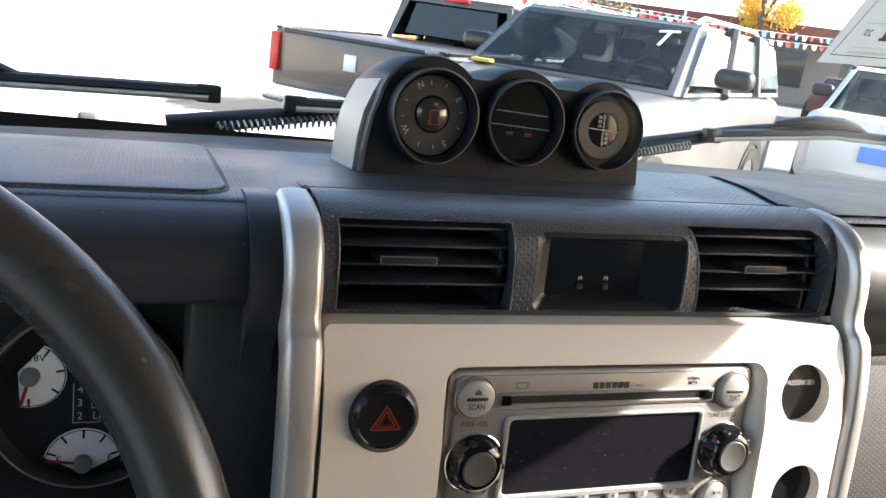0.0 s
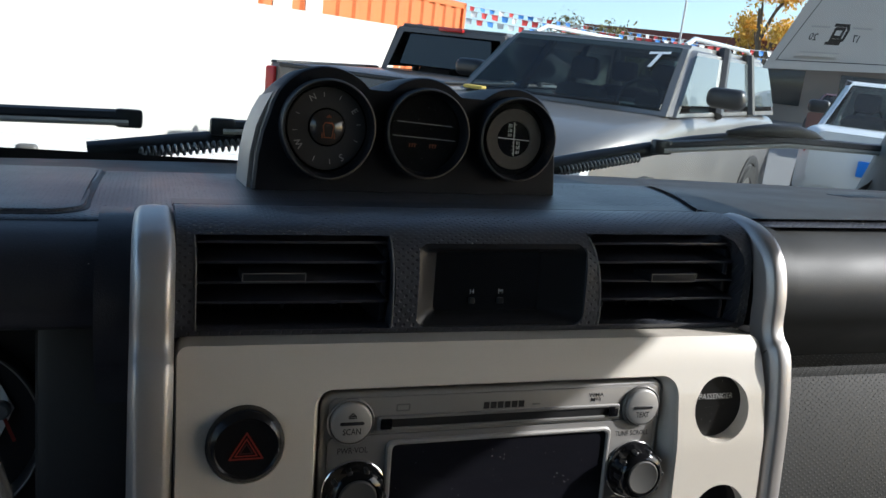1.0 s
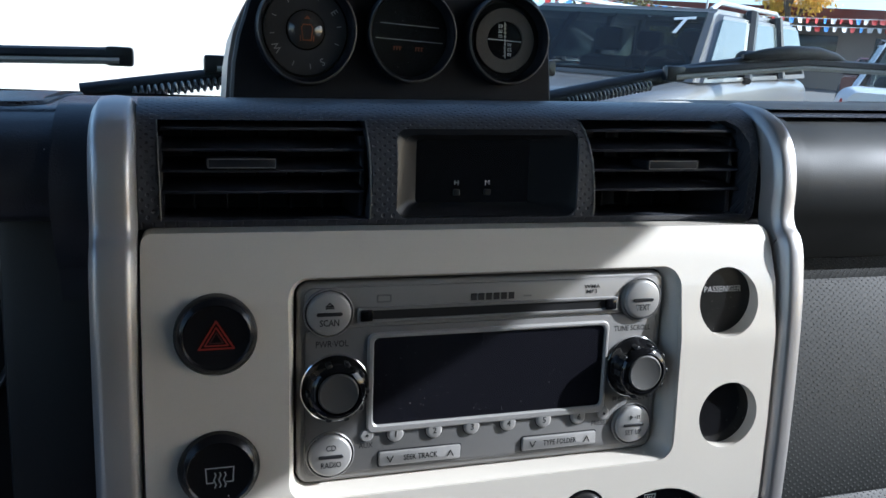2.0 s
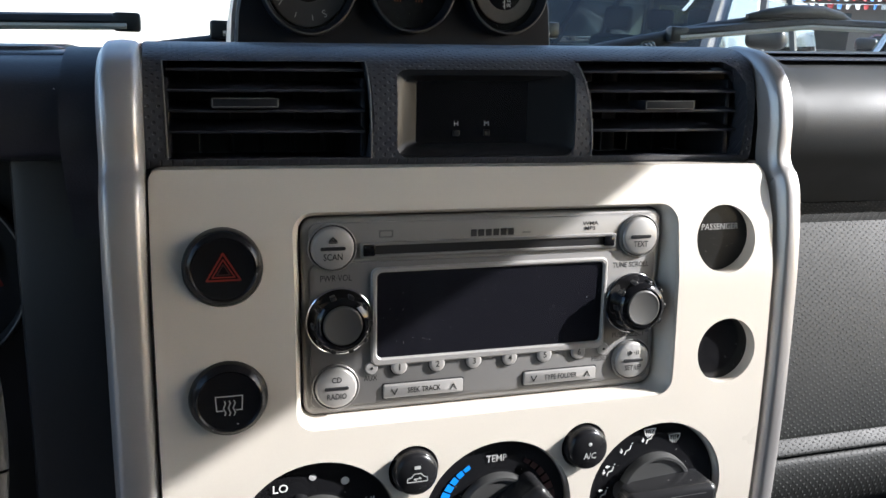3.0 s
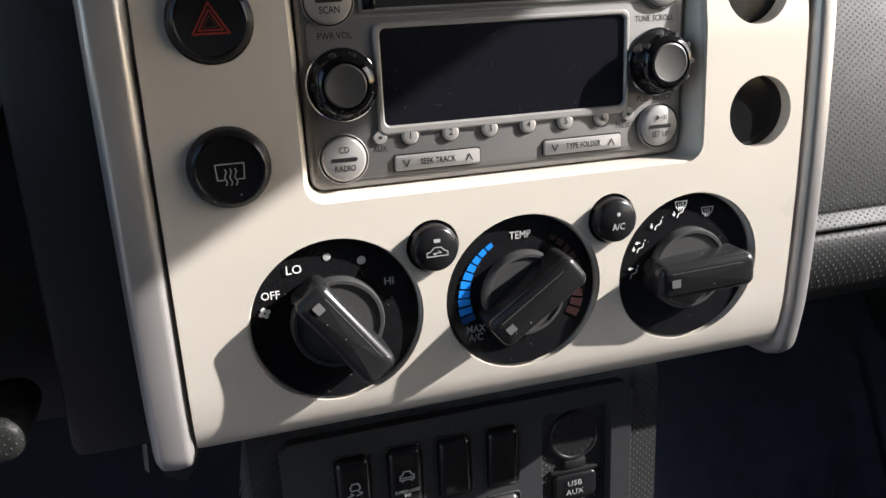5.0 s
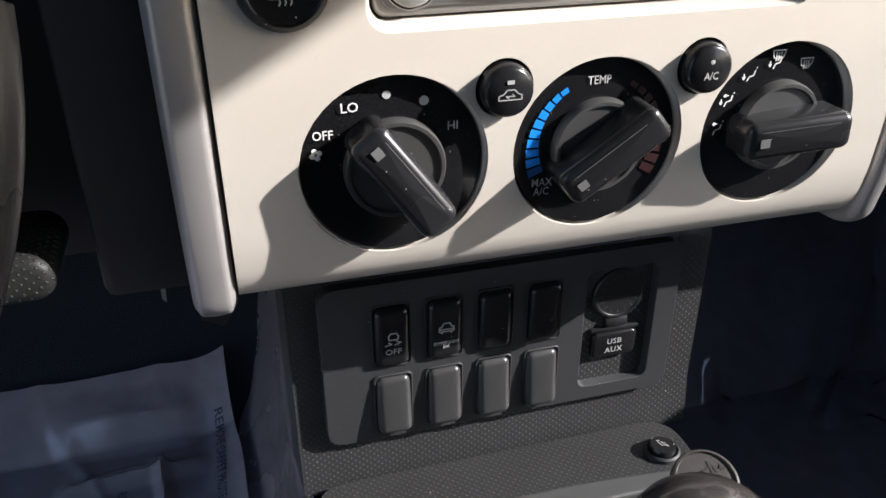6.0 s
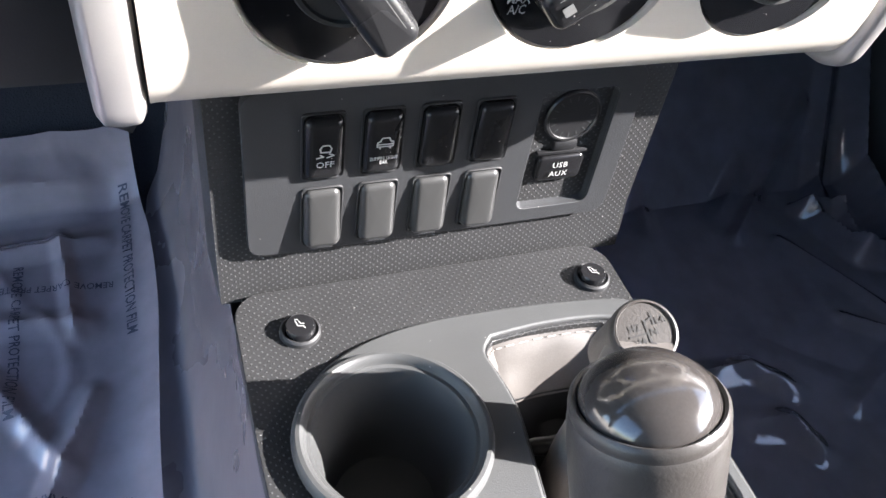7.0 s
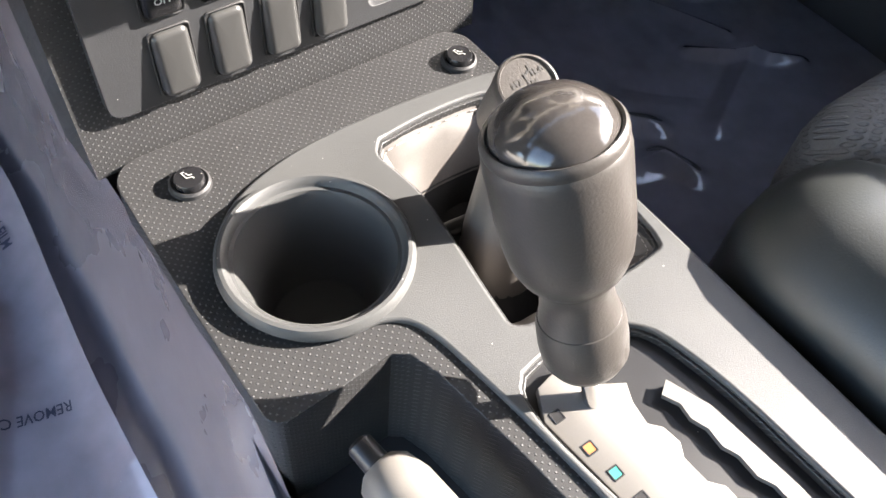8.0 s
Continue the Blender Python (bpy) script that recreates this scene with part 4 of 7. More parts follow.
# ---- climate dials ----
def dial(x, z, pointer, name, label):
    d = thing(name, label, "control knob", (x, 0.0, z - 0.04), "climate dials")
    y = panel_y(z) + 0.0045
    part("plate", lathe([(0.0420, -0.003), (0.0412, 0.0), (0.0245, 0.0008), (0, 0.0008)], front(x, y, z), 64), BLACK_DUSTY, d)
    part("boss", lathe([(0.0232, 0.0), (0.0230, 0.0050), (0.0222, 0.0062), (0.0205, 0.0062), (0.0198, 0.0052), (0, 0.0050)], front(x, y, z), 56), BOSS, d)
    part("boss_ring", lathe([(0.0229, 0.0052), (0.0222, 0.0066), (0.0206, 0.0066), (0.0202, 0.0058)], front(x, y, z), 56), BOSS, d)
    m = front(x, y, z) @ Matrix.Rotation(radians(pointer), 4, "Z")
    sloped = m @ Matrix(((1, 0, 0, 0), (0, 1, 0, 0), (-0.10, 0, 1, 0), (0, 0, 0, 1)))       # lower at its pointer end
    h = part("handle", slab([(u, v) for u, v in rr(-0.0285, 0.0265, -0.0096, 0.0096, 0.0050, 6)], 0.002, 0.0223, sloped, 0.0044, 6, dome=0.0010), KNOB, d, "dark ridged handle")
    part("pointer", slab(rr(0.0160, 0.0208, -0.0022, 0.0022, 0.0004, 2), 0.0, 0.0003, sloped @ top(0, 0, 0.0229)), POINTER, h)
    part("edge_line", ribbons([[(-0.0200, -0.0056), (0.0200, -0.0056)]], 0.0003, sloped @ top(0, 0, 0.0227)), POINTER, h)
    for row in range(2):
        for k in range(8):
            part("grip_dot", lathe([(0.0006, 0.0), (0, 0.0004)], m @ Matrix.Translation((-0.018 + 0.005 * k, 0.0096, 0.006 + 0.006 * row)) @ Matrix.Rotation(radians(-90), 4, "X"), 6), POINTER, h)
    return d, front(x, y - 0.0008, z)


d, f = dial(*FAN, 127, "fan_dial", "black fan speed dial with white markings")
words("LO", 0.0062, f @ top(-0.0188, 0.0288, 0.0003), PRINT_WHITE, d)
words("OFF", 0.0058, f @ top(-0.0310, 0.0175, 0.0003), PRINT_WHITE, d, squeeze=0.9)
words("HI", 0.0056, f @ top(0.0272, 0.0165, 0.0003), PRINT_GREY, d)
for u, v, r in ((-0.0024, 0.0332, 0.0019), (0.0142, 0.0292, 0.0022)):
    part("speed_dot", lathe([(r, 0.0), (0, 0.0002)], f @ top(u, v, 0), 20), PRINT_GREY, d)
blades = bmesh.new()
for a in (20, 110, 200, 290):
    m = f @ top(-0.0345, 0.0092, 0.0002) @ Matrix.Rotation(radians(a), 4, "Z") @ top(0.0017, 0, 0)
    lathe([(0.0013, 0.0), (0, 0.0001)], m, 10, blades)
part("fan_symbol", blades, PRINT_WHITE, d)
d, f = dial(*TEMP, 218, "temperature_dial", "black temperature dial with blue and red scale")
words("TEMP", 0.0058, f @ top(-0.0010, 0.0312, 0.0003), PRINT_GREY, d, squeeze=0.85)
words("MAX\nA/C", 0.0058, f @ top(-0.0268, -0.0192, 0.0003), PRINT_GREY, d, squeeze=0.85)
for k in range(10):
    a0 = radians(120 + 8.4 * k)
    a1 = a0 + radians(6.8)
    w = 0.0013 + 0.00028 * k
    r = 0.0325
    bm = bmesh.new()
    bm.faces.new([bm.verts.new(f @ Vector((rad * math.cos(a), rad * math.sin(a), 0.0003))) for rad, a in ((r - w, a0), (r + w, a0), (r + w, a1), (r - w, a1))][::-1])
    part("cold_segment", bm, PRINT_BLUE if k < 9 else PRINT_DKBLUE, d, "blue scale segment", smooth=False)
    a0 = radians(62 - 9.6 * k - 7.4)
    a1 = a0 + radians(7.4)
    bm = bmesh.new()
    bm.faces.new([bm.verts.new(f @ Vector((rad * math.cos(a), rad * math.sin(a), 0.0003))) for rad, a in ((r - w, a0), (r + w, a0), (r + w, a1), (r - w, a1))][::-1])
    part("hot_segment", bm, PRINT_DKRED, d, "dark red scale segment", smooth=False)
d, f = dial(*MODE, 184, "airflow_dial", "black air flow dial with white figure symbols")


def airflow_mark(a, kinds):
    c = f @ top(0.0325 * math.cos(radians(a)), 0.0325 * math.sin(radians(a)), 0.0002) @ Matrix.Scale(0.9, 4)
    lines = []
    if "seat" in kinds:
        lines += [[(0.0020, 0.0022), (0.0014, -0.0004), (-0.0014, -0.0010), (-0.0022, -0.0034)]]
        lines += [[(0.0026, 0.0038), (0.0030, 0.0038)]]
    if "face" in kinds:
        lines += [[(-0.0034, 0.0026), (-0.0006, 0.0026)], [(-0.0022, 0.0034), (-0.0034, 0.0026), (-0.0022, 0.0018)]]
    if "feet" in kinds:
        lines += [[(-0.0046, 0.0006), (-0.0046, -0.0022)], [(-0.0054, -0.0010), (-0.0046, -0.0022), (-0.0038, -0.0010)]]
    if "glass" in kinds:
        y0 = 0.0024 if "seat" in kinds else -0.001
        lines += [[(-0.0030, y0), (-0.0040, y0 + 0.0040), (0.0040, y0 + 0.0040), (0.0030, y0), (-0.0030, y0)]]
        for x in (-0.0015, 0, 0.0015):
            lines.append([(x, y0 - 0.0016), (x + 0.0004, y0), (x - 0.0003, y0 + 0.0016), (x, y0 + 0.0028)])
    part("symbol", ribbons(lines, 0.00065, c), PRINT_WHITE if "seat" in kinds else PRINT_GREY, d, "white air flow symbol")


for a, k in ((178, ("seat", "face")), (152, ("seat", "face", "feet")), (124, ("seat", "feet")), (98, ("seat", "feet", "glass")), (68, ("glass",))):
    airflow_mark(a, k)


def push_button(x, z, name, label):
    s = thing(name, label, "switch", (x, 0.0, z - 0.012), "climate push buttons")
    part("cap", lathe([(0.0122, -0.004), (0.0120, 0.0075), (0.0112, 0.0098), (0.0096, 0.0110), (0, 0.0114)], front(x, panel_y(z) + 0.004, z), 40), SWITCH, s)
    part("well", lathe([(0.0136, -0.002), (0.0118, -0.010)], front(x, panel_y(z), z), 32), BLACK_SOFT, s)
    return s, front(x, panel_y(z) + 0.004 - 0.0114, z)


s, f = push_button(-0.0445, 1.1045, "recirculation_button", "round black air recirculation button with a car outline")
part("symbol", ribbons([[(-0.0060, -0.0034), (-0.0060, -0.0012), (-0.0035, -0.0004), (-0.0018, 0.0016), (0.0022, 0.0016), (0.0040, -0.0004), (0.0060, -0.0012), (0.0060, -0.0034), (-0.0060, -0.0034)],
                        [(-0.002, -0.0016), (0.0022, -0.0016), (0.0010, -0.0006)], [(-0.0022, -0.0016), (-0.0008, -0.0026)]], 0.0006, f @ Matrix.Scale(0.88, 4)), PRINT_GREY, s, "white car outline")
part("pip", ribbons([[(-0.0010, 0.0048), (0.0010, 0.0048)]], 0.0018, f @ top(0, 0, 0.0001)), PRINT_GREY, s)
s, f = push_button(0.0535, 1.1065, "air_conditioning_button", "round black air conditioning button lettered A/C")
words("A/C", 0.0050, f @ top(0.0, -0.0028, 0.0004), PRINT_GREY, s, squeeze=0.9)
part("pip", lathe([(0.0011, 0.0), (0, 0.0003)], f @ top(0, 0.0038, 0.0001), 12), PRINT_GREY, s)

# ---- gauge pod on the dash ----
CARD_DARK = surface("gauge_card_dark", (0.036, 0.037, 0.040), 0.5, vary=0.1, bump=0.02)
CARD_GREY = surface("gauge_card_grey", (0.075, 0.072, 0.066), 0.5, vary=0.2, grain=900, bump=0.02)
pod = thing("gauge_pod", "black three-dial gauge pod standing on the dash top", "gauge cluster", (-0.01, 0.2, 1.327))
GZ = 1.3665
CENTRES = ((-0.0745, GZ - 0.0005, 0.0375), (-0.0075, GZ + 0.0005, 0.0350), (0.0585, GZ + 0.0005, 0.0335))


def pod_top(x):
    z = 1.3915 if -0.09 < x < 0.075 else 1.33
    for cx, cz, r in CENTRES:
        if abs(x - cx) < r:
            z = max(z, cz + math.sqrt(r * r - (x - cx) ** 2))
    return z


def pod_outline(k=1.0, drop=0.0):
    left = [(-0.120, 1.3268), (-0.1185, 1.345), (-0.1155, 1.360), (-0.1115, 1.372)]
    over = [(-0.1100 + 0.0033 * i, pod_top(-0.1100 + 0.0033 * i)) for i in range(0, 62)]
    over = [p for p in over if p[1] > 1.372]
    right = [(0.0918, 1.368), (0.0940, 1.352), (0.0960, 1.3268)]
    return [(-0.0115 + (x + 0.0115) * k, 1.3268 + (z - 1.3268) * (1 - drop)) for x, z in left + over + right]


bm = bmesh.new()
rings(bm, [[(x, y, z) for x, z in pod_outline(k, d)] for y, k, d in ((0.149, 0.985, 0.012), (0.151, 1.0, 0.0), (0.20, 1.0, 0.0), (0.235, 0.99, 0.04), (0.262, 0.96, 0.14), (0.275, 0.92, 0.30))], True, True)
bmesh.ops.recalc_face_normals(bm, faces=bm.faces)
part("housing", bm, POD_BLACK, pod)
bm = bmesh.new()
sidepts = [(-0.1212, 1.3268), (-0.1196, 1.346), (-0.1165, 1.362), (-0.1120, 1.3735), (-0.1065, 1.3845)]
rings(bm, [[(x - 0.001, 0.163, z) for x, z in sidepts] + [(x + 0.002, 0.163, z) for x, z in reversed(sidepts)], [(x - 0.001, 0.232, z - 0.002) for x, z in sidepts] + [(x + 0.002, 0.232, z - 0.002) for x, z in reversed(sidepts)]], True, True)
bmesh.ops.recalc_face_normals(bm, faces=bm.faces)
part("side_plate", bm, surface("pod_side_grey", (0.30, 0.29, 0.27), 0.45, vary=0.05, grain=1600, bump=0.1), pod, "light grey side plate")
for n, (cx, cz, r) in enumerate(CENTRES):
    cz -= 0.0015
    f = front(cx, 0.149, cz) @ Matrix.Scale((0.0315, 0.0300, 0.0295)[n] / 0.0330, 4)
    g = part("gauge", lathe([(0.0325, -0.004), (0.0325, 0.010), (0.0318, 0.0125), (0.0307, 0.0130), (0.0297, 0.0115), (0.0288, 0.006), (0.0280, 0.0), (0.0280, -0.006)], f, 64), POD_BLACK, pod, "deep black gauge bezel")
    part("bezel_line", lathe([(0.0319, 0.0121), (0.0314, 0.01285), (0.0308, 0.0130)], f @ top(0, 0, 0.0004), 64), CARD_GREY, g)
    part("dial", lathe([(0.0284, 0.0012), (0, 0.0012)], f, 48), BLACK_DUSTY, g)
    lens = part("lens", lathe([(0.0290, 0.0096), (0.018, 0.0102), (0, 0.0106)], f, 40), LENS, g)
    lens.visible_shadow = False
    fd = f @ top(0, 0, 0.0016)
    if n == 0:
        part("card", collar(circ(0, 0, 0.0268, 48), circ(0, 0, 0.0130, 48), 0.0, 0.0012, fd, 0.0003), CARD_DARK, g, "dark compass card")
        for ch, a in (("N", 119), ("E", 33), ("S", -60), ("W", 212)):
            words(ch, 0.0062, fd @ Matrix.Rotation(radians(a - 90), 4, "Z") @ top(0, 0.0218, 0.0015), PRINT_GREY, g)
        for k in range(12):
            if k % 3:
                a = radians(38 + 30 * k)
                part("tick", ribbons([[(0.0206 * math.cos(a), 0.0206 * math.sin(a)), (0.0232 * math.cos(a), 0.0232 * math.sin(a))]], 0.0006, fd @ top(0, 0, 0.0014)), PRINT_GREY, g)
        part("bowl", lathe([(0.0125, 0.0), (0.0120, 0.0025), (0.009, 0.0050), (0, 0.0064)], fd, 36), KNOB_CAP, g, "glossy dark compass dome")
        part("car_mark", ribbons([[(-0.0026, -0.0068), (-0.0036, 0.0010), (-0.0024, 0.0030), (0.0024, 0.0030), (0.0036, 0.0010), (0.0026, -0.0068), (-0.0026, -0.0068)], [(-0.0042, -0.0072), (-0.0042, -0.0040)], [(0.0042, -0.0072), (0.0042, -0.0040)],
                                  [(-0.0014, 0.0066), (0, 0.0082), (0.0014, 0.0066)], [(-0.0006, 0.0069), (0.0006, 0.0069)]], 0.0008, fd @ top(0, 0, 0.0066)), PRINT_AMBER, g, "orange car symbol")
    elif n == 1:
        for z, w in ((0.0065, 0.0215), (-0.0040, 0.0245)):
            part("divider", ribbons([[(-w, z + 0.0008), (w, z - 0.0008)]], 0.00055, fd), PRINT_GREY, g)
        for x in (-0.0085, 0.0075):
            bars = bmesh.new()
            for k in range(3):
                box(-0.0030 + 0.0021 * k, -0.0023 + 0.0021 * k, -0.0014, 0.0014, 0.0, 0.0003, bm=bars)
                box(-0.0022 + 0.0021 * k, -0.0014 + 0.0021 * k, 0.0007, 0.0013, 0.0, 0.0003, bm=bars)
            bars.transform(fd @ top(x, -0.0098, 0))
            part("mark", bars, PRINT_AMBER, g, "small orange marking", smooth=False)
    else:
        part("card", collar(circ(0, 0, 0.0235, 48), circ(0, 0, 0.0140, 48), 0.0, 0.0014, fd, 0.0004), CARD_GREY, g, "grey ring card")
        part("bowl", lathe([(0.0140, 0.0), (0.0, 0.0006)], fd, 36), BLACK_GLOSS, g)
        part("cross_line", ribbons([[(-0.0132, 0.0004), (0.0132, -0.0006)], [(-0.0006, 0.0128), (0.0006, -0.0128)]], 0.0006, fd @ top(0, 0, 0.0009)), PRINT_WHITE, g)
        for k in range(-4, 5):
            if k:
                part("tick", ribbons([[(-0.0010, 0.0028 * k), (0.0010, 0.0028 * k)]], 0.0004, fd @ top(0, 0, 0.0009)), PRINT_WHITE, g)
        for k, tx in enumerate(("30", "20", "10")):
            words(tx, 0.0036, fd @ top(-0.0040, 0.0100 - 0.0036 * k, 0.001), PRINT_WHITE, g)
            words(tx, 0.0036, fd @ Matrix.Rotation(math.pi, 4, "Z") @ top(-0.0040, 0.0100 - 0.0036 * k, 0.001), PRINT_WHITE, g)

settled(pod, lambda x, z: (0.0225 * x - 0.0022) * max(0.0, min(1.0, (1.352 - z) / 0.025)))

# ---- switch panel ----
SX, SZ = (-0.0825, -0.0487, -0.0150, 0.0187), (0.9265, 0.8740)
plate = thing("switch_plate", "dark grey grained plate holding switches and sockets", "switch panel", (0, 0.08, 0.84))
POCKET = rr(0.0480, 0.1000, 0.8570, 0.9500, 0.006, 4)
bm = moulded(rr(-0.1265, 0.1160, 0.8460, 0.9640, 0.010, 5), [POCKET], [], lambda u, v: (u, 0.0715, v), 0.012, (0, 1, 0))
bevelled(part("plate", bm, SWITCH_PLATE, plate), 0.0035, 3, 50)
part("pocket", slab(rr(0.0470, 0.1010, 0.8560, 0.9510, 0.006, 4), 0.0, 0.002, front(0, 0.089, 0)), BLACK_SOFT, plate)
bm = bmesh.new()
rings(bm, [[(x, 0.0735, z) for x, z in POCKET], [(x, 0.089, z) for x, z in inset(POCKET, 0.003)]], False, False)
bmesh.ops.recalc_face_normals(bm, faces=bm.faces)
part("pocket_wall", bm, SWITCH_PLATE, plate)


def switch(x, z, kind, label):
    s = thing("dash_switch" if kind else "switch_blank", label, "switch", (x, 0.075, z - 0.021), "lower switch row")
    part("frame", collar(rr(x - 0.0126, x + 0.0126, z - 0.0232, z + 0.0232, 0.003, 4), rr(x - 0.0114, x + 0.0114, z - 0.0220, z + 0.0220, 0.0025, 4), 0.0, 0.0012, front(0, 0.0715, 0), 0.0004), BLACK_SOFT, s)
    m = front(x, 0.0712, z) @ Matrix.Rotation(radians(-6 if z < 0.9 else 3), 4, "X")
    part("cap", slab(rr(-0.0112, 0.0112, -0.0216, 0.0216, 0.0050, 6), -0.003, 0.0050, m, 0.0046, 6, dome=0.0003), BLANK if not kind else SWITCH, s)
    return s, m @ top(0, 0, 0.0059)


for k, x in enumerate(SX):
    switch(x, SZ[1], 0, "blank grey switch cover in the lower row")
s, f = switch(SX[0], SZ[0], 1, "black stability control switch marked OFF")
words("OFF", 0.0060, f @ top(0, -0.0085, 0.0), PRINT_GREY, s)
part("symbol", ribbons([[(-0.0026, 0.0010), (-0.0032, 0.0035), (-0.0018, 0.0058), (0.0018, 0.0058), (0.0032, 0.0035), (0.0026, 0.0010), (-0.0026, 0.0010)], [(-0.0050, -0.0030), (-0.0012, -0.0022), (-0.0030, -0.0008)], [(0.0008, -0.0030), (0.0046, -0.0016), (0.0020, -0.0002)]], 0.0009, f), PRINT_GREY, s)
s, f = switch(SX[1], SZ[0], 1, "glossy black switch lettered bumper light bar")
words("BUMPER LIGHT\nBAR", 0.0036, f @ top(0.0, -0.0095, 0.0), PRINT_WHITE, s, squeeze=0.68, weight=0.0)
part("symbol", ribbons([[(-0.0046, 0.0010), (-0.0046, 0.0042), (-0.0030, 0.0048), (-0.0020, 0.0072), (0.0020, 0.0072), (0.0030, 0.0048), (0.0046, 0.0042), (0.0046, 0.0010), (-0.0046, 0.0010)], [(-0.0044, 0.0026), (0.0044, 0.0026)], [(-0.0030, -0.0004), (-0.0030, 0.0010)], [(0.0030, -0.0004), (0.0030, 0.0010)]], 0.0009, f), PRINT_GREY, s)
for x in SX[2:]:
    switch(x, SZ[0], 1, "blank glossy black switch cover in the upper row")
sock = thing("power_socket", "round black power socket with a hinged cap", "power socket", (0.0745, 0.085, 0.91))
part("cap", lathe([(0.0190, -0.004), (0.0190, 0.0030), (0.0180, 0.0042), (0.0165, 0.0042), (0.0160, 0.0034), (0, 0.0034)], front(0.0745, 0.0790, 0.9270), 40), BLACK, sock)
for k in range(16):
    a = radians(22.5 * k)
    part("cap_rib", ribbons([[(0.0120 * math.cos(a), 0.0120 * math.sin(a)), (0.0150 * math.cos(a), 0.0150 * math.sin(a))]], 0.0006, front(0.0745, 0.0755, 0.9270)), CONSOLE, sock)
part("hinge", box(0.0660, 0.0830, 0.0745, 0.088, 0.9010, 0.9085, 0.002, 2), BLACK, sock)
usb = thing("usb_port", "black hinged cover lettered USB AUX", "socket", (0.0735, 0.085, 0.875))
part("cover", slab(rr(0.0575, 0.0905, 0.8775, 0.8975, 0.004, 4), -0.012, 0.006, front(0, 0.0795, 0), 0.0022, 3), SWITCH, usb)
part("brow", box(0.0560, 0.0920, 0.0748, 0.088, 0.8980, 0.9010, 0.001, 2), BLACK, usb)
words("USB", 0.0060, front(0.0730, 0.0724, 0.8912), PRINT_GREY, usb, spacing=1.1, weight=0.006)
words("AUX", 0.0060, front(0.0730, 0.0724, 0.8842), PRINT_GREY, usb, spacing=1.1, weight=0.006)

# ---- seat heater buttons ----
for x, y in ((-0.1025, 0.0335), (0.1005, 0.0375)):
    hb = thing("seat_heater_button", "round black seat heater button on the dotted console", "switch", (x, y, CT), "seat heater buttons")
    part("ring", lathe([(0.0128, 0.0), (0.0125, 0.0030), (0.0112, 0.0042), (0.0098, 0.0034), (0.0095, 0.0)], top(x, y, CT - 0.0018), 36), BLACK_SOFT, hb)
    part("cap", lathe([(0.0093, 0.0), (0.0092, 0.0062), (0.0084, 0.0074), (0, 0.0078)], top(x, y, CT - 0.0018), 32), SWITCH, hb)
    part("symbol", ribbons([[(-0.0024, 0.0030), (-0.0015, -0.0010), (0.0018, -0.0015), (0.0024, -0.0032)], [(-0.0004, 0.0026), (0.0004, 0.0006), (0.0024, 0.0003)], [(-0.0028, 0.0040), (-0.0008, 0.0040)]], 0.0006, top(x, y, CT + 0.0061)), PRINT_GREY, hb)

# ---- levers ----
outer = [Vector((x, y, 0)) for x, y in inset(list(reversed(BOOT_HOLE)), 0.0005)]
LV = Vector((0.0450, -0.0830, 0.845))


def gaiter_rows(steps, wave):
    bm = bmesh.new()
    loops = []
    for i, (k, z) in enumerate(steps):
        row = []
        for j, p in enumerate(outer):
            q = Vector((LV.x, LV.y, 0)) + (p - Vector((LV.x, LV.y, 0))) * k
            w = wave * (math.sin(j * 0.55 + i * 1.3) + 0.7 * math.sin(j * 1.37 - i * 0.8)) * min(1.0, i / 3) if 0 < i < len(steps) - 1 else 0
            row.append((q.x, q.y, z + w))
        loops.append(row)
    rings(bm, loops, False, False)
    bmesh.ops.recalc_face_normals(bm, faces=bm.faces)
    return bm


gaiter = gaiter_rows(((1.0, CT - 0.003), (0.985, CT - 0.006), (0.94, CT - 0.010), (0.88, CT - 0.016), (0.81, CT - 0.024), (0.75, CT - 0.034), (0.71, CT - 0.042)), 0.0022)
# the deep part is a separate fold, coloured black to stand for shade
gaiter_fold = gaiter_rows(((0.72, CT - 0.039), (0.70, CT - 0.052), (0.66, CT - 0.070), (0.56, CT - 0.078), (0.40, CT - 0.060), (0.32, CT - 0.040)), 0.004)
transfer = thing("transfer_lever", "short transfer case lever in a grey leather gaiter", "lever", (LV.x, LV.y, CT - 0.05))
part("gaiter", gaiter, BOOT, transfer, "grey leather gaiter with stitched edge")
part("gaiter_fold", gaiter_fold, BLACK_SOFT, transfer, "lower fold of the gaiter, coloured black for the shade inside it")
seam = bmesh.new()
for j in range(0, len(outer), 1):
    a, b = outer[j], outer[(j + 1) % len(outer)]
    c = Vector((LV.x, LV.y, 0))
    a2, b2 = c + (a - c) * 0.955 + Vector((0, 0, CT - 0.0072)), c + (b - c) * 0.955 + Vector((0, 0, CT - 0.0072))
    tube([a2.lerp(b2, 0.15), a2.lerp(b2, 0.75)], 0.0004, 5, seam)
part("stitching", seam, surface("pale_thread", (0.30, 0.27, 0.25), 0.8, bump=0), transfer)
part("strap", tube([(0.010, -0.058, CT - 0.034), (0.022, -0.062, CT - 0.029), (0.036, -0.066, CT - 0.027), (0.050, -0.070, CT - 0.026)], [0.003, 0.0055, 0.0065, 0.006], 12), BLACK, transfer, "black folded strap of the gaiter")
TK = Vector((0.0445, -0.0808, 0.9130))
part("stem", tube([LV - Vector((0, 0.004, 0.085)), LV - Vector((0, 0.002, 0.04)), LV, LV.lerp(TK, 0.4), TK], [0.027, 0.024, 0.019, 0.0165, 0.016], 24), BOOT, transfer, "leather covered stem")
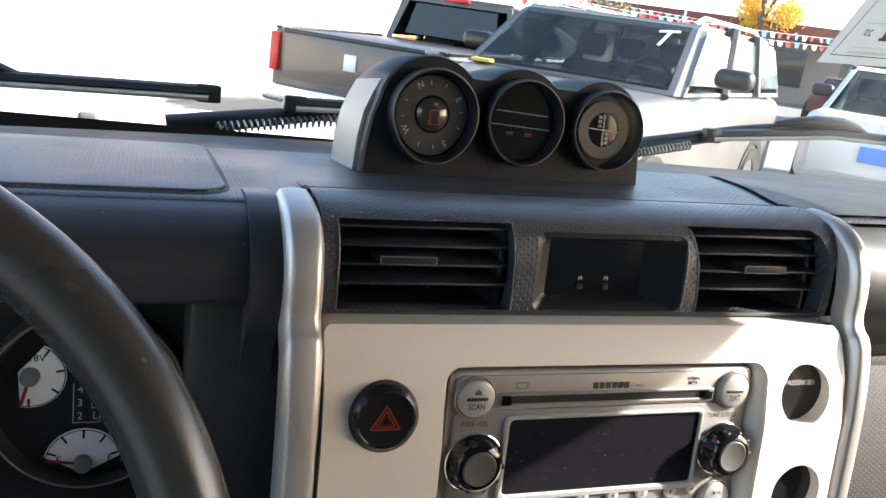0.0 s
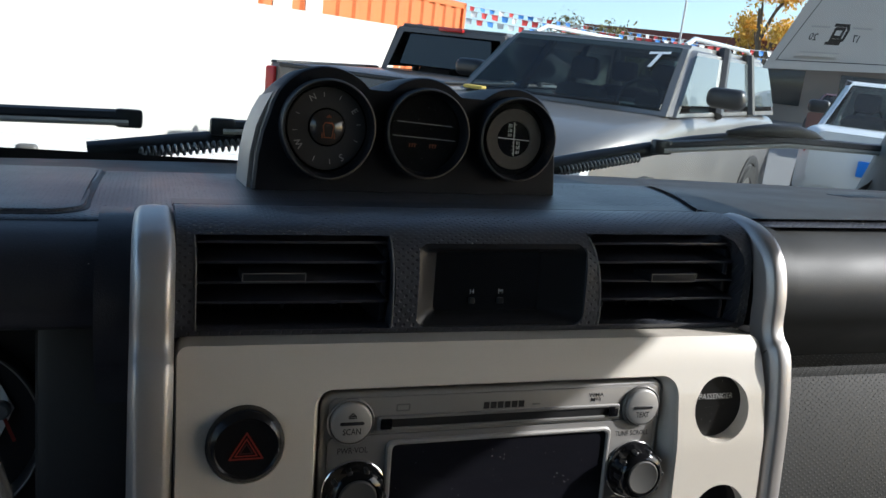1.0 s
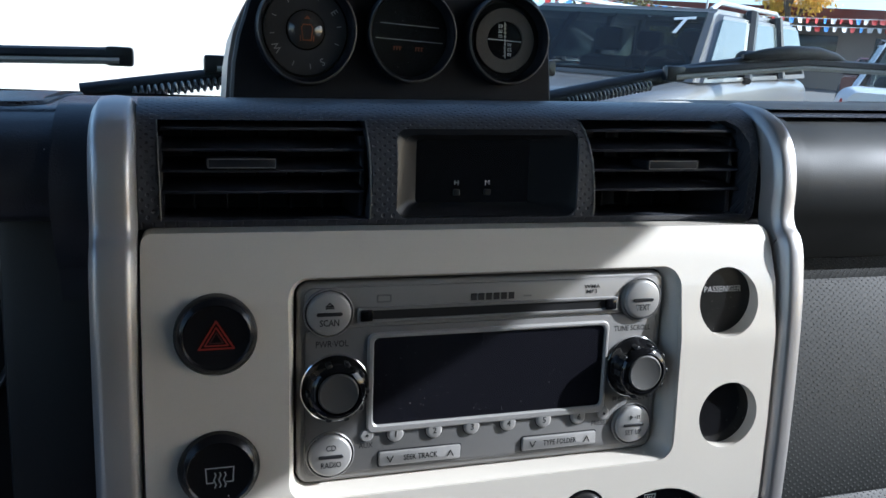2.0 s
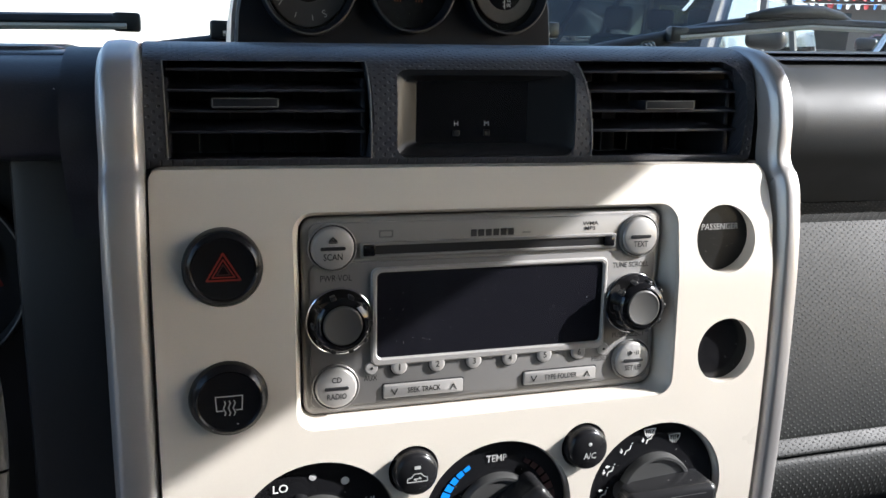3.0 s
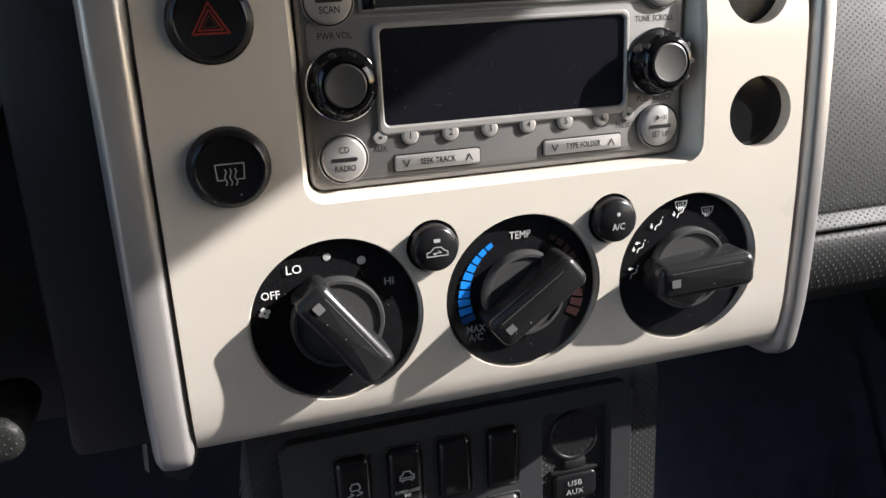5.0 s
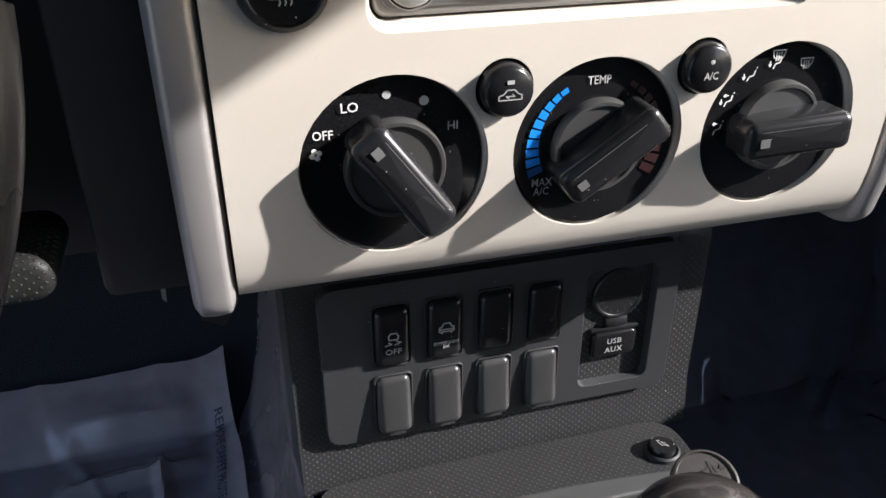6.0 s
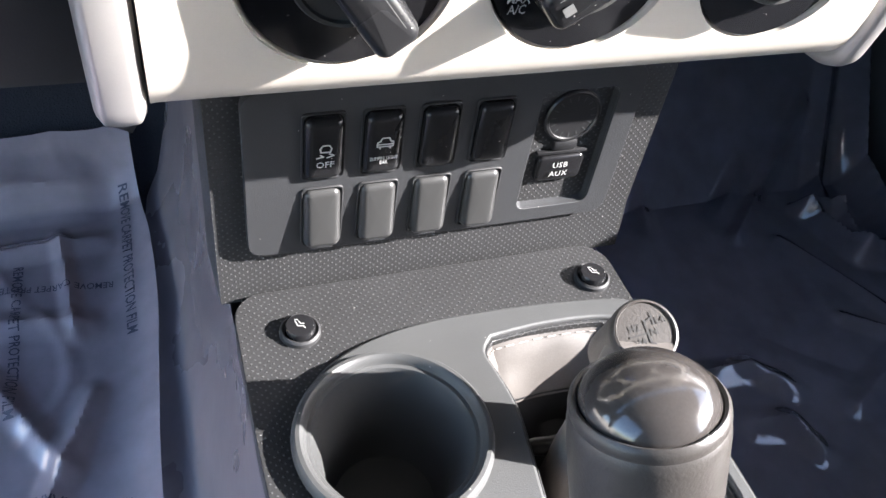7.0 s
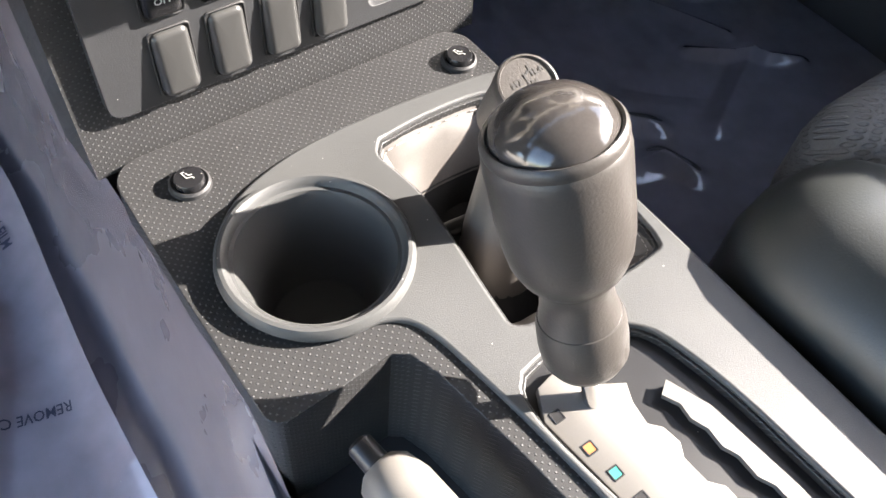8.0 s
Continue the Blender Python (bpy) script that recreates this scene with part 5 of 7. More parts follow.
tm = Matrix.Translation(TK) @ Matrix.Rotation(radians(-8), 4, "Y") @ Matrix.Rotation(radians(24), 4, "X") @ Matrix.Scale(0.955, 4)
kb = part("knob", lathe([(0.0150, -0.050), (0.0158, -0.040), (0.0168, -0.015), (0.0180, -0.004), (0.0181, 0.001), (0.0172, 0.0035), (0.0160, 0.0038), (0.0154, 0.0026), (0, 0.0028)], tm, 40), LEATHER, transfer, "grey leather lever knob")
part("shift_map", ribbons([[(-0.0090, -0.0008), (0.0010, -0.0008)], [(0.0010, 0.0060), (0.0010, -0.0060), (0.0030, -0.0072)], [(0.0010, 0.0048), (0.0058, 0.0068)], [(0.0058, 0.0092), (0.0058, 0.0030)]], 0.0009, tm @ top(0, 0, 0.003)), PRINT_DARK, kb)
for tx, u, v in (("H2", -0.0052, 0.0030), ("H4", -0.0046, -0.0048), ("N", 0.0045, -0.0010), ("L4", 0.0098, 0.0042)):
    words(tx, 0.0054, tm @ top(u, v, 0.0032), PRINT_DARK, kb, weight=0.012)

shifter = thing("gear_lever", "grey leather automatic gear lever with glossy dark cap", "gear lever", (0.009, -0.204, CT))
SB, ST = Vector((0.0025, -0.2000, 0.8365)), Vector((-0.0150, -0.1480, 0.986))
ax = (ST - SB).normalized()
sm = Matrix.Translation(SB) @ ax.to_track_quat("Z", "Y").to_matrix().to_4x4()
SL = (ST - SB).length
part("rod", tube([SB - ax * 0.05, SB + ax * 0.03], 0.005, 14), CHROME, shifter, "chrome rod")
part("collar", lathe([(0.0140, 0.011), (0.0186, 0.0135), (0.0212, 0.019), (0.0218, 0.030), (0.0212, 0.0415), (0.0200, 0.0455), (0.0170, 0.047)], sm, 44), LEATHER, shifter)
part("neck", lathe([(0.0195, 0.0458), (0.0178, 0.053), (0.0170, 0.060), (0.0176, 0.067), (0.0200, 0.074)], sm, 44), LEATHER, shifter)
grip = part("grip", lathe([(0.0198, 0.073), (0.0242, 0.079), (0.0273, 0.087), (0.0287, 0.097), (0.0293, 0.112), (0.0295, SL - 0.030), (0.0296, SL - 0.020), (0.0290, SL - 0.015), (0.0272, SL - 0.0125), (0.0262, SL - 0.0122)], sm, 56), LEATHER, shifter, "grey-brown leather grip")
part("bead", lathe([(0.0286, SL - 0.0150), (0.0291, SL - 0.0125), (0.0287, SL - 0.0100), (0.0274, SL - 0.0086), (0.0262, SL - 0.0092), (0.0256, SL - 0.0110)], sm, 56), LEATHER, grip, "raised ring round the cap")
part("cap", lathe([(0.0260, SL - 0.0135), (0.0256, SL - 0.0095), (0.0236, SL - 0.0045), (0.0185, SL), (0.0100, SL + 0.0035), (0, SL + 0.0045)], sm, 56), KNOB_CAP, grip, "glossy dark domed cap")
seam = bmesh.new()
for k in range(14):
    z0 = 0.078 + (SL - 0.103) * k / 14
    r = float(np.interp(z0, [0.073, 0.079, 0.087, 0.097, 0.112, 0.2], [0.0198, 0.0240, 0.0272, 0.0287, 0.0293, 0.0295])) + 0.0003
    a = radians(-70)
    tube([sm @ Vector((r * math.cos(a), r * math.sin(a), z0)), sm @ Vector((r * math.cos(a), r * math.sin(a), z0 + 0.004))], 0.0006, 5, seam)
part("seam", seam, KNOB_CAP, grip)

part("gate_plate", slab([(x, y) for x, y in inset(list(reversed(GATE_HOLE)), -0.001)], CT - 0.02, CT - 0.0065, top(0, 0, 0)), BLACK, console)
LEFT = [(-0.0145, -0.186), (0.002, -0.183), (0.0035, -0.196), (0.012, -0.2005), (0.020, -0.2055), (0.0275, -0.2100), (0.0225, -0.2200), (0.0205, -0.2330), (0.0260, -0.2390), (0.0275, -0.2500), (0.0230, -0.2570), (0.0240, -0.2720), (0.0300, -0.2790), (0.0300, -0.30), (0.0260, -0.42), (-0.003, -0.42), (-0.014, -0.30), (-0.024, -0.203)]
bm = slab(list(reversed(LEFT)), CT - 0.008, CT - 0.0005, top(0, 0, 0), 0.0012, 2)
gl = part("indicator_plate", bm, GATE, console, "pale grey gear indicator plate")
RIGHT = [(0.0395, -0.226), (0.0440, -0.2350), (0.0425, -0.2440), (0.0460, -0.2530), (0.0450, -0.2640), (0.0485, -0.2720), (0.0480, -0.2850), (0.0520, -0.2930), (0.0520, -0.42), (0.060, -0.42), (0.060, -0.30), (0.055, -0.245), (0.046, -0.222)]
part("gate_edge", slab(list(reversed(RIGHT)), CT - 0.008, CT - 0.0012, top(0, 0, 0), 0.001, 2), GATE, console)
for (x, y), mt in (((-0.0165, -0.2040), BLACK), ((-0.0140, -0.2262), PRINT_ORANGE), ((-0.0118, -0.2430), surface("green_print", (0.02, 0.22, 0.16), 0.4, bump=0)), ((-0.0098, -0.2600), BLACK)):
    part("gear_window", collar(rr(x - 0.0034, x + 0.0034, y - 0.0034, y + 0.0034, 0.0006, 2), rr(x - 0.0025, x + 0.0025, y - 0.0025, y + 0.0025, 0.0004, 2), -0.001, 0.0006, top(0, 0, CT - 0.0005), 0.0002), BLACK, gl)
    part("gear_lens", slab(rr(x - 0.0026, x + 0.0026, y - 0.0026, y + 0.0026, 0.0004, 2), 0.0, 0.0003, top(0, 0, CT - 0.0005)), mt, gl)

part("tray_floor", slab(rr(-0.138, -0.030, -0.456, -0.126, 0.004, 4), CT - 0.12, CT - 0.112, top(0, 0, 0)), BLACK_SOFT, console)
hand = thing("handbrake", "pale grey handbrake lever grip with black button", "handbrake", (-0.09, -0.25, CT - 0.11))
h0, h1 = Vector((-0.088, -0.29, 0.800)), Vector((-0.1040, -0.172, 0.808))
part("grip", tube([h0 + Vector((0.01, -0.12, -0.04)), h0, h0.lerp(h1, 0.5), h0.lerp(h1, 0.85), h0.lerp(h1, 0.96), h1], [0.017, 0.018, 0.0185, 0.018, 0.015, 0.010], 24), GATE, hand)
part("button", tube([h1 - (h1 - h0).normalized() * 0.004, h1 + (h1 - h0).normalized() * 0.014, h1 + (h1 - h0).normalized() * 0.016], [0.0075, 0.0072, 0.005], 18), BLACK, hand, "black release button")

# ---- floor film ----
def near_line(x, y, a, b):
    d = Vector((b[0] - a[0], b[1] - a[1]))
    t = max(0.0, min(1.0, ((x - a[0]) * d.x + (y - a[1]) * d.y) / d.length_squared))
    return math.hypot(x - a[0] - d.x * t, y - a[1] - d.y * t), t


def sag(x, y, seed, folds, swell):
    """Height of the loose film above its carpet: broad swells, ridges and sharp folds."""
    w = noise.noise(Vector((x * 6 + seed, y * 6, seed * 1.7))) * swell
    w += swell * 1.2 * max(0.0, 0.30 - abs(noise.noise(Vector((x * 10 + seed, y * 7 - seed, 3.1)))) * 2.2)
    w += 0.0003 * noise.noise(Vector((x * 34, y * 34, seed)))
    for a, b, height, width in folds:
        d, t = near_line(x, y, a, b)
        w += height * max(0.0, 1 - d / width) ** 1.25 * (0.4 + 0.6 * math.sin(math.pi * (0.15 + 0.7 * t)))
    return w


def film_sheet(x0, x1, y0, y1, height, seed, folds, swell, nx, ny, edge=0.0):
    bm = bmesh.new()
    rows = []
    for j in range(ny + 1):
        row = []
        for i in range(nx + 1):
            x, y = x0 + (x1 - x0) * i / nx, y0 + (y1 - y0) * j / ny
            x += edge * (i / nx) ** 6 * noise.noise(Vector((seed, y * 6, 0.3)))
            row.append(bm.verts.new((x, y, height(x, y) + sag(x, y, seed, folds, swell))))
        rows.append(row)
    for a, b in zip(rows, rows[1:]):
        for i in range(nx):
            bm.faces.new((a[i], a[i + 1], b[i + 1], b[i]))
    return bm


def foot_right(x, y):
    z = 0.597 + max(0, y - 0.30) * 1.1 + max(0, y - 0.30) ** 2 * 2
    return z + 0.03 * max(0, (0.22 - x) / 0.07) ** 2


def foot_left(x, y):
    z = 0.604 + max(0, y - 0.40) * 1.0
    return z + 0.02 * max(0, (x + 0.24) / 0.05) ** 2


FOLDS_R = [((0.447, 0.234), (0.60, 0.365), 0.016, 0.014), ((0.558, 0.258), (0.606, 0.251), 0.026, 0.020), ((0.558, 0.258), (0.586, 0.178), 0.024, 0.020), ((0.586, 0.178), (0.65, 0.155), 0.030, 0.022),
           ((0.606, 0.251), (0.592, 0.19), 0.020, 0.016), ((0.69, 0.40), (0.66, 0.23), 0.045, 0.032), ((0.66, 0.23), (0.62, 0.17), 0.030, 0.022), ((0.64, 0.40), (0.60, 0.28), 0.026, 0.020), ((0.50, 0.10), (0.60, 0.02), 0.012, 0.014), ((0.50, 0.22), (0.56, 0.10), 0.010, 0.014), ((0.302, 0.069), (0.350, 0.065), 0.012, 0.020), ((0.350, 0.065), (0.385, 0.034), 0.012, 0.020),
           ((0.320, 0.007), (0.354, 0.0), 0.012, 0.022), ((0.354, 0.0), (0.369, -0.035), 0.012, 0.020), ((0.448, 0.273), (0.50, 0.32), 0.012, 0.020), ((0.345, 0.27), (0.360, 0.315), 0.012, 0.020),
           ((0.40, 0.10), (0.47, 0.04), -0.008, 0.025), ((0.44, 0.0), (0.56, 0.06), 0.010, 0.020)]
FOLDS_L = [((-0.36, 0.42), (-0.255, 0.415), 0.018, 0.03), ((-0.275, 0.37), (-0.262, 0.235), 0.008, 0.012), ((-0.34, 0.262), (-0.255, 0.25), 0.008, 0.02), ((-0.33, 0.20), (-0.27, 0.10), 0.010, 0.016),
           ((-0.25, 0.17), (-0.30, 0.03), 0.010, 0.018), ((-0.36, 0.345), (-0.24, 0.355), 0.010, 0.020), ((-0.40, 0.235), (-0.345, 0.175), 0.022, 0.045)]
lone("floor_film", film_sheet(0.165, 0.69, -0.25, 0.49, foot_right, 3.0, FOLDS_R, 0.0018, 230, 330), FILM_DARK, "crinkled glossy clear film over dark passenger carpet", "plastic film", "floor films", at=(0.4, 0.1, 0.58))
film = lone("floor_film", film_sheet(-0.69, -0.196, -0.35, 0.46, foot_left, 8.0, FOLDS_L, 0.007, 170, 280, 0.012), FILM, "crinkled bluish clear film printed with lettering over driver carpet", "plastic film", "floor films", at=(-0.4, 0.1, 0.58))


INK = surface("faded_navy_ink", (0.035, 0.035, 0.06), 0.5, vary=0.1, bump=0)


def printed(text, size, x, y, turn, squeeze=0.85):
    """A line of print that follows the film's folds."""
    ob = words(text, size, top(x, y, 0) @ Matrix.Rotation(radians(turn), 4, "Z"), INK, film, "printed_line", "dark printed line", squeeze=squeeze, align="LEFT")
    for v in ob.data.vertices:
        p = v.co + BASE[film]
        v.co.z = foot_left(p.x, p.y) + sag(p.x, p.y, 8.0, FOLDS_L, 0.007) + 0.0012 - BASE[film].z


printed("REMOVE CARPET PROTECTION FILM", 0.0105, -0.228, 0.292, 175)
printed("REMOVE CARPET PROTECTION FILM", 0.0135, -0.212, 0.415, -91)
printed("REMOVE CARPET PROTECTION FILM", 0.0125, -0.311, 0.33, -91)
printed("REMOVE CARPET PROTECTION FILM", 0.0125, -0.225, 0.06, 165)
lone("footwell_carpet", strip([(0.30, 0.576), (0.42, 0.60), (0.60, 0.80), (0.66, 0.98)], -0.72, 0.72), CARPET, "dark carpeted slope at the front of the footwells", "carpet", kind="structure")
TUNNEL_FILM = surface("film_on_tunnel", (0.180, 0.153, 0.166), 0.28, vary=0.18, grain=30, bump=0.10, bump_dist=0.004, broad=10, coat=0.3)


def tunnel_side(sign, x0, mt, name, label):
    bm = bmesh.new()
    rows = []
    for y in [-0.46 + 0.04 * k for k in range(29)]:
        high = 0.715 if y < -0.12 and sign < 0 else 0.795 if y < 0.10 or sign > 0 else 0.795 + min(1.0, (y - 0.10) / 0.03) * 0.19
        prof = [(x0, high), (x0 + 0.003, 0.5 * high + 0.355), (x0 + 0.008, 0.72), (x0 + 0.020, 0.665), (x0 + 0.036, 0.62), (x0 + 0.060, 0.588), (x0 + 0.08, 0.577)]
        rows.append([bm.verts.new((sign * (x + 0.004 * noise.noise(Vector((x * 20, y * 9, z * 9)))), y, z)) for x, z in prof])
    for a, b in zip(rows, rows[1:]):
        for k in range(len(prof) - 1):
            bm.faces.new((a[k], a[k + 1], b[k + 1], b[k]) if sign < 0 else (a[k], b[k], b[k + 1], a[k + 1]))
    lone(name, bm, mt, label, "tunnel", kind="structure")


tunnel_side(-1, 0.1383, TUNNEL_FILM, "tunnel_left", "bluish film covered side of the transmission tunnel")
tunnel_side(1, 0.1300, FILM_DARK, "tunnel_right", "dark film covered side of the transmission tunnel")
pedal = thing("accelerator_pedal", "black ribbed accelerator pedal above the carpet", "pedal", (-0.255, 0.50, 0.60))
part("pad", box(-0.285, -0.225, 0.50, 0.515, 0.60, 0.68, 0.006), BLACK_SOFT, pedal)
part("arm", tube([(-0.255, 0.51, 0.66), (-0.25, 0.56, 0.82), (-0.25, 0.60, 0.98)], 0.007, 8), BLACK, pedal)
for k in range(4):
    part("rib", box(-0.28, -0.23, 0.496, 0.502, 0.610 + 0.018 * k, 0.618 + 0.018 * k, 0.002, 1), BLACK, pedal)

# ---- passenger seat ----
seat = thing("passenger_seat", "dark vinyl passenger seat with grey woven centre", "car seat", (0.42, -0.45, 0.6))
def bolster(x0, x1, y0, y1, z0, z1, r, seg=5):
    return box(x0, x1, y0, y1, z0, z1, r, seg)
part("cushion", bolster(0.165, 0.66, -0.72, -0.150, 0.62, 0.825, 0.07), SEAT, seat)
part("insert", bolster(0.245, 0.56, -0.66, -0.130, 0.70, 0.848, 0.05), WEAVE, seat, "grey woven centre panel")
part("side_bolster", bolster(0.132, 0.270, -0.74, -0.160, 0.66, 0.862, 0.06), SEAT, seat)
part("side_bolster", bolster(0.55, 0.665, -0.74, -0.19, 0.66, 0.865, 0.055), SEAT, seat)
part("base", box(0.20, 0.63, -0.68, -0.24, 0.58, 0.66, 0.02), BLACK_SOFT, seat)
bm = bolster(0.17, 0.65, -0.07, 0.07, 0.0, 0.62, 0.06)
bm.transform(Matrix.Translation((0, -0.78, 0.80)) @ Matrix.Rotation(radians(18), 4, "X"))
part("backrest", bm, SEAT, seat)
bm = bolster(0.29, 0.53, -0.05, 0.05, 0.64, 0.82, 0.045)
bm.transform(Matrix.Translation((0, -0.78, 0.80)) @ Matrix.Rotation(radians(18), 4, "X"))
part("headrest", bm, SEAT, seat)

# ---- steering wheel and instruments ----
wheel = thing("steering_wheel", "black leather steering wheel before the instruments", "steering wheel", (-0.418, -0.09, 1.15))
WM = Matrix.Translation((-0.416, -0.10, 1.169)) @ Matrix.Rotation(radians(90 - 19), 4, "X")
RIM = 0.187
part("rim", tube([WM @ Vector((RIM * math.cos(a), RIM * math.sin(a), 0)) for a in (2 * math.pi * k / 96 for k in range(97))], 0.0158, 20, caps=False), WHEEL, wheel)
part("hub", lathe([(0.075, -0.05), (0.08, -0.02), (0.07, 0.01), (0.04, 0.02), (0, 0.022)], WM, 40), BLACK_SOFT, wheel)
for a in (180, 250, 290):
    p0, p1 = [WM @ Vector((r * math.cos(radians(a)), r * math.sin(radians(a)), 0)) for r in (0.06, RIM)]
    part("spoke", tube([p0, p0.lerp(p1, 0.5), p1], [0.02, 0.014, 0.011], 12), BLACK_SOFT, wheel)
part("column", tube([WM @ Vector((0, 0, -0.04)), Vector((-0.416, 0.12, 1.09))], [0.05, 0.055], 24), BLACK_SOFT, wheel)

cluster = thing("instrument_cluster", "black instrument cluster with white fan-shaped gauges", "instrument cluster", (-0.30, 0.07, 1.13))
part("plate", slab(rr(-0.56, -0.205, 1.10, 1.276, 0.02), 0.0, 0.004, front(0, 0.068, 0)), BLACK, cluster)
CC = (-0.278, 1.204)
part("pod_ring", lathe([(0.060, -0.01), (0.0575, 0.012), (0.0560, 0.0135), (0.0545, 0.012), (0.052, -0.004)], front(CC[0], 0.064, CC[1]) @ Matrix.Scale(0.857, 4), 64), BLACK, cluster)
part("ring_line", lathe([(0.0568, 0.0128), (0.0560, 0.0140), (0.0552, 0.0132)], front(CC[0], 0.0638, CC[1]) @ Matrix.Scale(0.857, 4), 64), DIAL_GREY, cluster)


def fan_gauge(x, z, a0, a1, r, marks, needle, letters):
    f = front(x, 0.0625, z)
    bm = bmesh.new()
    pts = [(-0.006 * math.cos(radians((a0 + a1) / 2)), -0.006 * math.sin(radians((a0 + a1) / 2)))] + [(r * math.cos(radians(a0 + (a1 - a0) * k / 20)), r * math.sin(radians(a0 + (a1 - a0) * k / 20))) for k in range(21)]
    g = part("gauge", slab(pts, 0.0, 0.0008, f), DIAL_WHITE, cluster, "white fan-shaped gauge face")
    for a in marks:
        c, s_ = math.cos(radians(a)), math.sin(radians(a))
        part("tick", ribbons([[(r * 0.74 * c, r * 0.74 * s_), (r * 0.95 * c, r * 0.95 * s_)]], 0.0012, f @ top(0, 0, 0.0009)), PRINT_DARK, g)
    part("arc", ribbons([[(r * 0.96 * math.cos(radians(a)), r * 0.96 * math.sin(radians(a))) for a in range(int(a0), int(a1) + 1, 4)]], 0.0005, f @ top(0, 0, 0.0009)), PRINT_DARK, g)
    part("needle", ribbons([[(0, 0), (r * 0.9 * math.cos(radians(needle)), r * 0.9 * math.sin(radians(needle)))]], 0.0018, f @ top(0, 0, 0.0022)), PRINT_RED, g, "red needle")
    part("needle_hub", lathe([(0.0048, 0.0), (0.0046, 0.004), (0.0035, 0.005), (0, 0.0052)], f @ top(0, 0, 0.0008), 20), DIAL_GREY, g)
    for tx, u, v in letters:
        words(tx, 0.0052, f @ top(u, v, 0.0010), PRINT_DARK, g)


fan_gauge(-0.3060, 1.2150, -105, 68, 0.0172, (-92, -35, 10, 58), 255, (("18V", 0.0030, 0.0095),))
fan_gauge(-0.2800, 1.1655, 12, 168, 0.0195, (18, 55, 90, 125, 160), 172, (("F", 0.0130, 0.0022), ("E", -0.0120, 0.0022)))
fan_gauge(-0.2500, 1.2140, 100, 262, 0.0195, (110, 150, 190, 235), 290, (("H", -0.0050, 0.0090),))
f = front(-0.2795, 0.0632, 1.199)
part("gear_display", ribbons([[(-0.0060, 0.0110), (-0.0060, -0.0110), (0.0070, -0.0110), (0.0070, -0.0030), (0.0030, -0.0030), (0.0030, 0.0040), (0.0070, 0.0040)]], 0.0005, f), PRINT_GREY, cluster)
for tx, v in (("4", 0.0075), ("3", 0.0), ("2", -0.0075)):
    words(tx, 0.0060, f @ top(-0.0028, v, 0.0002), PRINT_GREY, cluster)
words("L", 0.0060, f @ top(0.0048, -0.0075, 0.0002), PRINT_GREY, cluster)

# ---- windscreen furniture ----
def wiper(points, blade_r, label, arm=None, hump=None, spring=None):
    w = thing("wiper", label, "wiper", points[0], "windscreen wipers")
    part("blade", tube(points, blade_r, 8), BLACK, w)
    part("squeegee", tube([Vector(p) + Vector((0, -0.0055, -0.0045)) for p in points], 0.0030, 6), surface("wiper_edge_grey", (0.34, 0.33, 0.30), 0.4, bump=0.05), w)
    for p in (points[0], points[-1]):
        part("end_cap", box(p[0] - 0.012, p[0] + 0.012, p[1] - 0.007, p[1] + 0.006, p[2] - 0.009, p[2] + 0.008, 0.003), BLACK, w)
    if arm:
        part("arm", tube(arm, [0.012, 0.010, 0.0075, 0.005][:len(arm)], 10), BLACK, w)
    if spring:
        bm = bmesh.new()
        a, b = Vector(spring[0]), Vector(spring[1])
        pts = []
        for k in range(0, 22 * 8 + 1):
            t = k / (22 * 8)
            ang = 2 * math.pi * 22 * t
            pts.append(a.lerp(b, t) + Vector((0, math.cos(ang), math.sin(ang))) * 0.005)
        part("spring", tube(pts, 0.0013, 5, bm), surface("spring_grey", (0.2, 0.2, 0.2), 0.35, metal=0.8, bump=0), w)
    if hump:
        h = Vector(hump)
        part("carrier", tube([h + Vector(d) for d in ((-0.075, 0.004, 0.002), (-0.05, 0, 0.006), (-0.02, -0.002, 0.009), (0.02, -0.002, 0.010), (0.05, 0, 0.006), (0.07, 0.002, 0.001))], [0.003, 0.006, 0.008, 0.008, 0.0065, 0.003], 10), BLACK, w)


wiper([(-0.62, 0.418, 1.342), (-0.42, 0.428, 1.3475), (-0.200, 0.430, 1.3545)], 0.0075, "black windscreen wiper lying across the glass", hump=(-0.425, 0.43, 1.351), arm=[(-0.45, 0.45, 1.30), (-0.44, 0.445, 1.325), (-0.43, 0.44, 1.35)])
wiper([(-0.115, 0.446, 1.352), (0.05, 0.450, 1.358), (0.225, 0.446, 1.364)], 0.0070, "black windscreen wiper behind the gauge pod", arm=[(-0.235, 0.455, 1.318), (-0.16, 0.455, 1.332), (-0.08, 0.45, 1.346), (-0.02, 0.448, 1.352)], spring=((-0.19, 0.440, 1.322), (-0.06, 0.438, 1.342)))
wiper([(0.375, 0.428, 1.364), (0.54, 0.416, 1.381), (0.70, 0.41, 1.380)], 0.0070, "black windscreen wiper near the glass corner", arm=[(0.205, 0.45, 1.322), (0.30, 0.445, 1.345), (0.42, 0.435, 1.372), (0.52, 0.42, 1.390)], hump=(0.535, 0.418, 1.384), spring=((0.25, 0.438, 1.328), (0.35, 0.432, 1.350)))
lone("cowl", box(-0.72, 0.72, 0.440, 0.56, 1.27, 1.296, 0.004), BLACK_SOFT, "black plastic cowl below the windscreen", "cowl", at=(0, 0.5, 1.27))
PAINT_WHITE = surface("white_car_paint", (0.74, 0.74, 0.73), 0.25, vary=0.03, bump=0.01, coat=0.6, broad=3)
